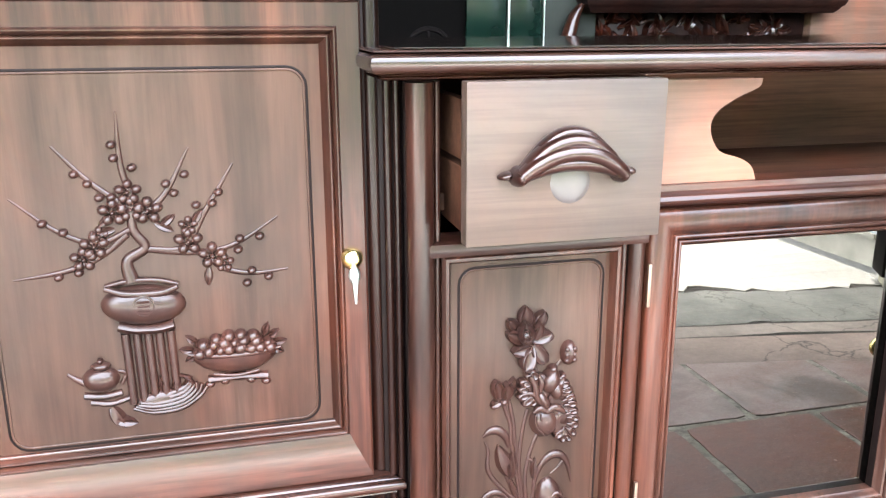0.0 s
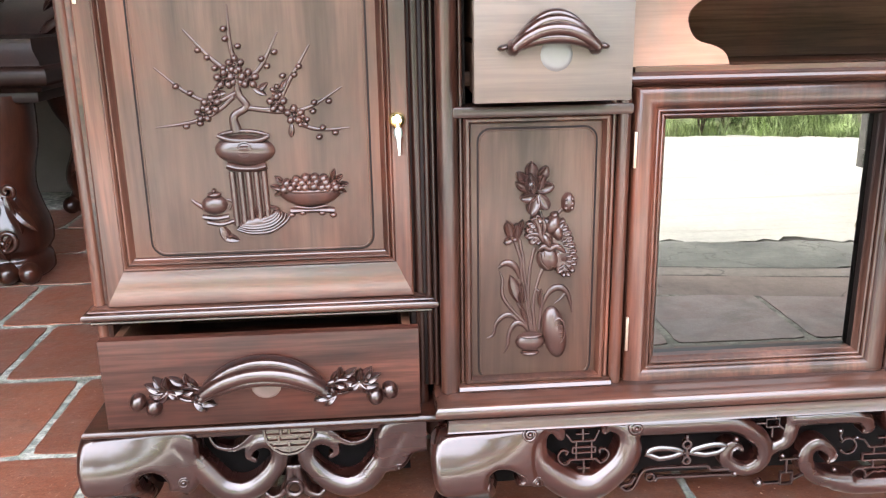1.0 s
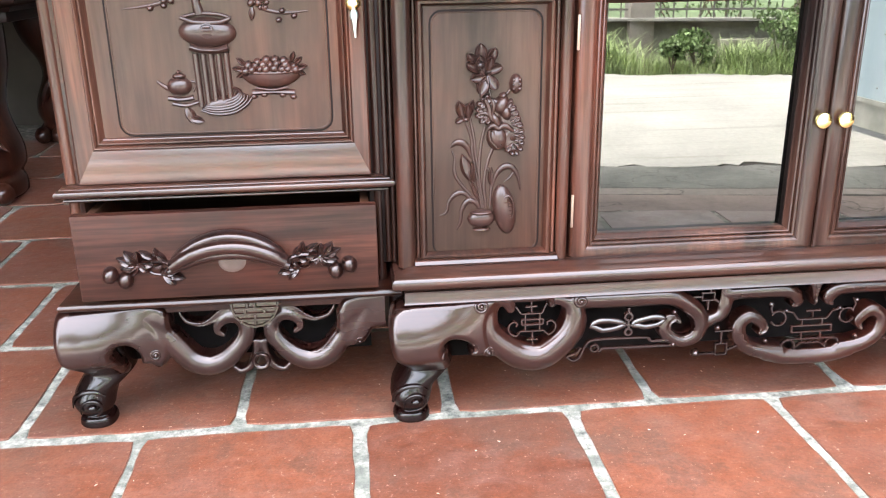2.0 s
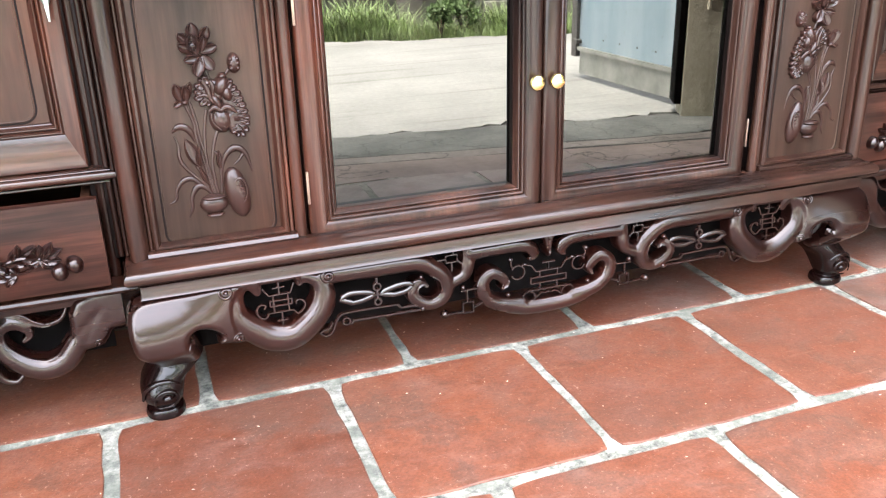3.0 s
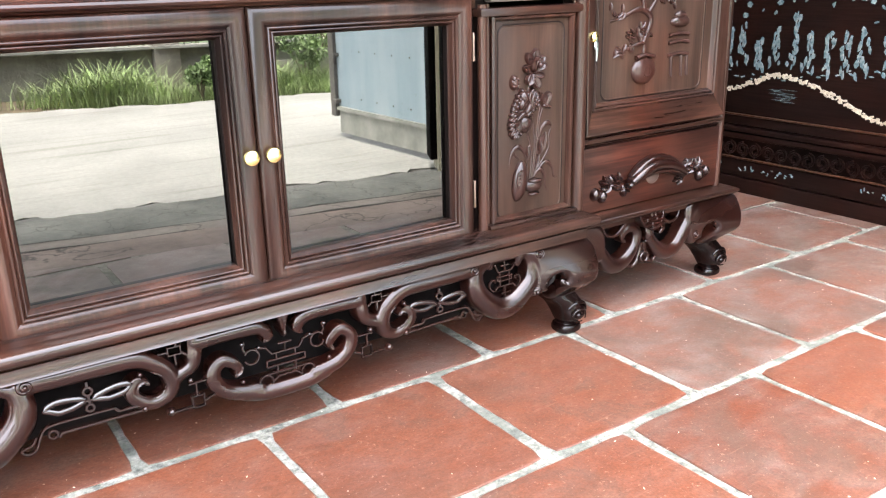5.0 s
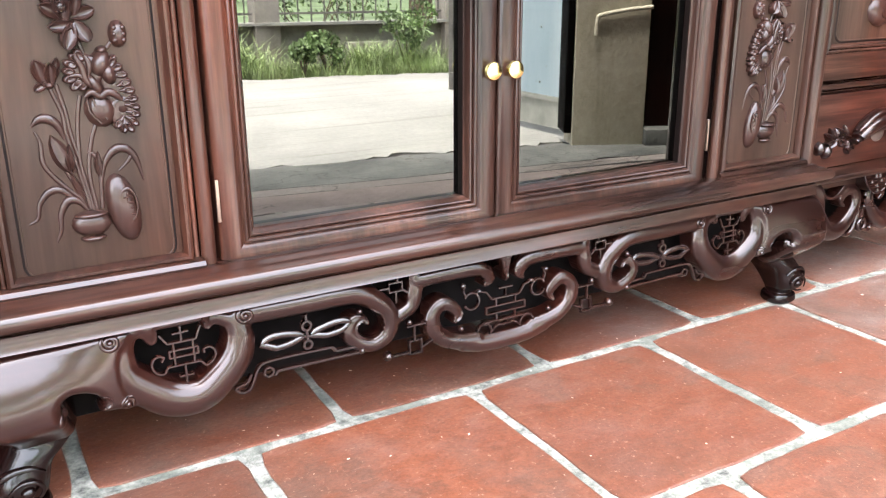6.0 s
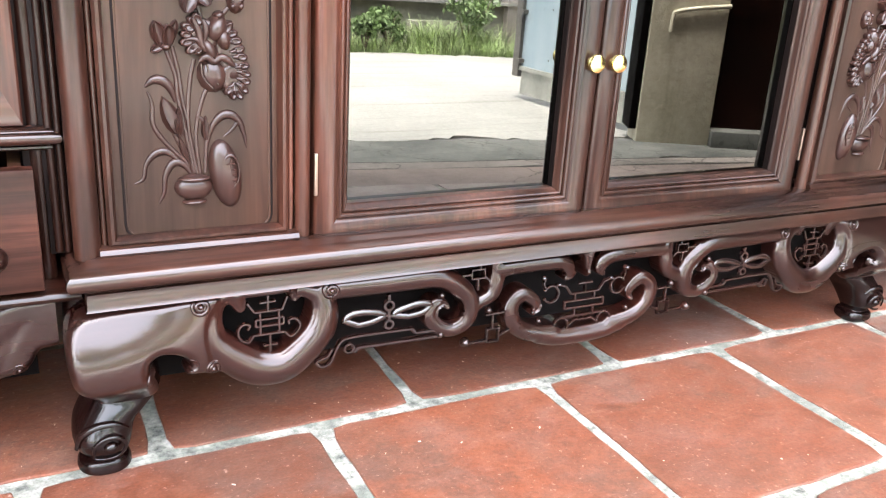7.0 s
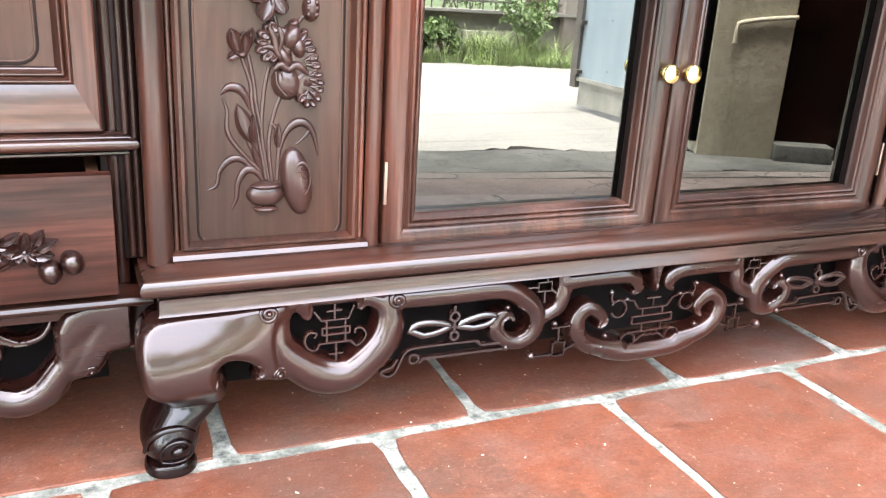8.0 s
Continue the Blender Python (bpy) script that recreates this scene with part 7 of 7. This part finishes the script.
def shrub(x, y, h, seed):
    t = thing("shrub", (x, y, -0.06), "small green leafy shrub beside the garden wall", "shrub", "shrubs by the wall")
    rnd = random.Random(seed)
    b = bmesh.new()
    cents = []
    for i in range(5):
        ex, ez = x + rnd.uniform(-0.5, 0.5) * h, h * rnd.uniform(0.4, 0.9)
        tube([(x, -0.05), ((x + ex) / 2, ez * 0.5), (ex, ez)], y, [0.006, 0.005, 0.003], 1, 2, 5, b)
        cents.append((ex, y + rnd.uniform(-0.3, 0.3) * h, ez, h * 0.32))
    part("stems", b, BARK, t)
    leaves(t, cents, 620, 0.034, LEAFM, seed + 90, "foliage")


for i, (x, d, h) in enumerate(((2.02, 0.30, 0.16), (2.20, 0.4, 0.20), (2.75, 0.55, 0.34), (3.3, 0.45, 0.26), (0.6, 0.5, 0.3), (-0.4, 0.5, 0.4), (3.9, 0.5, 0.4))):
    shrub(x, -3.2 + 0.28 * (x - 0.7) - d, h, i)
for i, (x, d, h) in enumerate(((2.55, 0.5, 0.75), (3.0, 0.9, 0.9), (4.6, 0.5, 0.9), (-0.5, 0.5, 0.8))):
    shrub(x, far_y(-4.0, x) - d, h, i + 20)
hd = thing("hedge", (1.5, -17.0, -0.06), "dense dark green trees in the distance", "trees", kind="stuff")
leaves(hd, [(-18 + i * 1.3, -17.0 + 0.5 * math.sin(i * 2.1), 1.6 + 0.7 * math.sin(i * 1.3), 1.5) for i in range(34)], 9000, 0.22, LEAFM, 77, "foliage")
slab("lawn", -30, 40, -4.45, -22, -0.1, -0.045, LAWNM, "bright green lawn behind the garden wall", "lawn", sa=0.25, sb=0.0)
solo("plank_pile", box(2.55, 3.15, -3.72, -3.62, -0.05, 0.11, 0.006), WALLC, "grey weathered planks lying by the wall", "planks")

# ---------------------------------------------------------------- chips and dust on the tiles
rnd = random.Random(31)
bm = bmesh.new()
for i in range(200):
    x, y = rnd.uniform(-0.4, 2.3), rnd.uniform(0.05, 0.95)
    r = rnd.uniform(0.0004, 0.0011)
    a = rnd.uniform(0, 6.3)
    m = Matrix.Translation((x, y, 0.0026 + r * 0.3)) @ Matrix.Rotation(a, 4, "Z") @ Matrix.Diagonal((r * rnd.uniform(1, 3.5), r, r * 0.5, 1))
    bmesh.ops.create_icosphere(bm, subdivisions=1, radius=1, matrix=m)
solo("wood_chips", bm, plain("pale_chips", (0.6, 0.52, 0.44), 0.8), "pale wood chips and dust scattered on the tiles", "debris", kind="stuff")

# ---------------------------------------------------------------- floor tiles
TP, RP = 0.3170, 0.3265
TW, TH = 0.2995, 0.3085


def tile_mesh(seed, material):
    rnd = random.Random(seed)
    n = 11
    out = []
    for (ax, ay), (bx, by) in (((-1, -1), (1, -1)), ((1, -1), (1, 1)), ((1, 1), (-1, 1)), ((-1, 1), (-1, -1))):
        for i in range(n):
            t = i / n
            px, py = (ax + (bx - ax) * t) * TW / 2, (ay + (by - ay) * t) * TH / 2
            k = 0.0045 if i == 0 else 0.0
            j = rnd.uniform(-0.0014, 0.0012)
            px, py = px - math.copysign(k, px) + (j if ax == bx else 0), py - math.copysign(k, py) + (j if ay == by else 0)
            out.append((px, py))
    m = len(out)
    verts = [(x, y, -0.004) for x, y in out] + [(x, y, 0.0012) for x, y in out] + [(x * 0.991, y * 0.991, 0.0020) for x, y in out]
    faces = [(i, (i + 1) % m, m + (i + 1) % m, m + i) for i in range(m)] + [(m + i, m + (i + 1) % m, 2 * m + (i + 1) % m, 2 * m + i) for i in range(m)] + [tuple(range(2 * m, 3 * m))]
    me = bpy.data.meshes.new("tile")
    me.from_pydata(verts, [], faces)
    me.materials.append(material)
    return me


TILES = [tile_mesh(i, TILE) for i in range(6)]
WORN = [tile_mesh(i + 12, TILE_WORN) for i in range(6)]
LIMY = [tile_mesh(i + 18, TILE_GREY) for i in range(6)]
DUST_SHEEN = [tile_mesh(i + 6, TILE_DUST_SHEEN) for i in range(6)]
rnd = random.Random(12)
for j in range(-4, 8):
    yc = 0.772 - RP / 2 + j * RP
    off = 0.0 if j % 2 == 0 else 0.137
    for i in range(-9, 9):
        xc = 0.406 + TP / 2 + i * TP + off
        if xc < XL - 0.1 or xc > XR + 0.1 or yc > YB or yc + TH / 2 < edge_y(-0.22, xc):
            continue
        # the outermost rows have dust and a painted sheen in their colour
        me = (DUST_SHEEN if yc < 0.2 else LIMY if xc > 1.4 and yc > 0.55 else WORN if xc > 0.95 and rnd.random() < 0.15 + 0.4 * (xc - 0.95) else TILES)[rnd.randrange(6)]
        if yc - TH / 2 < edge_y(-0.22, xc):      # cut along the slanting threshold
            bm = bmesh.new()
            bm.from_mesh(me)
            bmesh.ops.bisect_plane(bm, geom=bm.verts[:] + bm.edges[:] + bm.faces[:], plane_co=(0, edge_y(-0.235, xc) - yc, 0), plane_no=(0.17, -1, 0), clear_outer=True)
            me = bpy.data.meshes.new("tile")
            bm.to_mesh(me)
            bm.free()
            me.materials.append(TILE_DUST_SHEEN)
            if len(me.polygons) < 3:
                continue
        t = new("tile", me)
        t.parent = floor
        t.location = (xc + rnd.uniform(-0.0025, 0.0025), yc + rnd.uniform(-0.0025, 0.0025), rnd.uniform(-0.0008, 0.0008))
        t.rotation_euler = (0, 0, radians(rnd.uniform(-0.5, 0.5)))
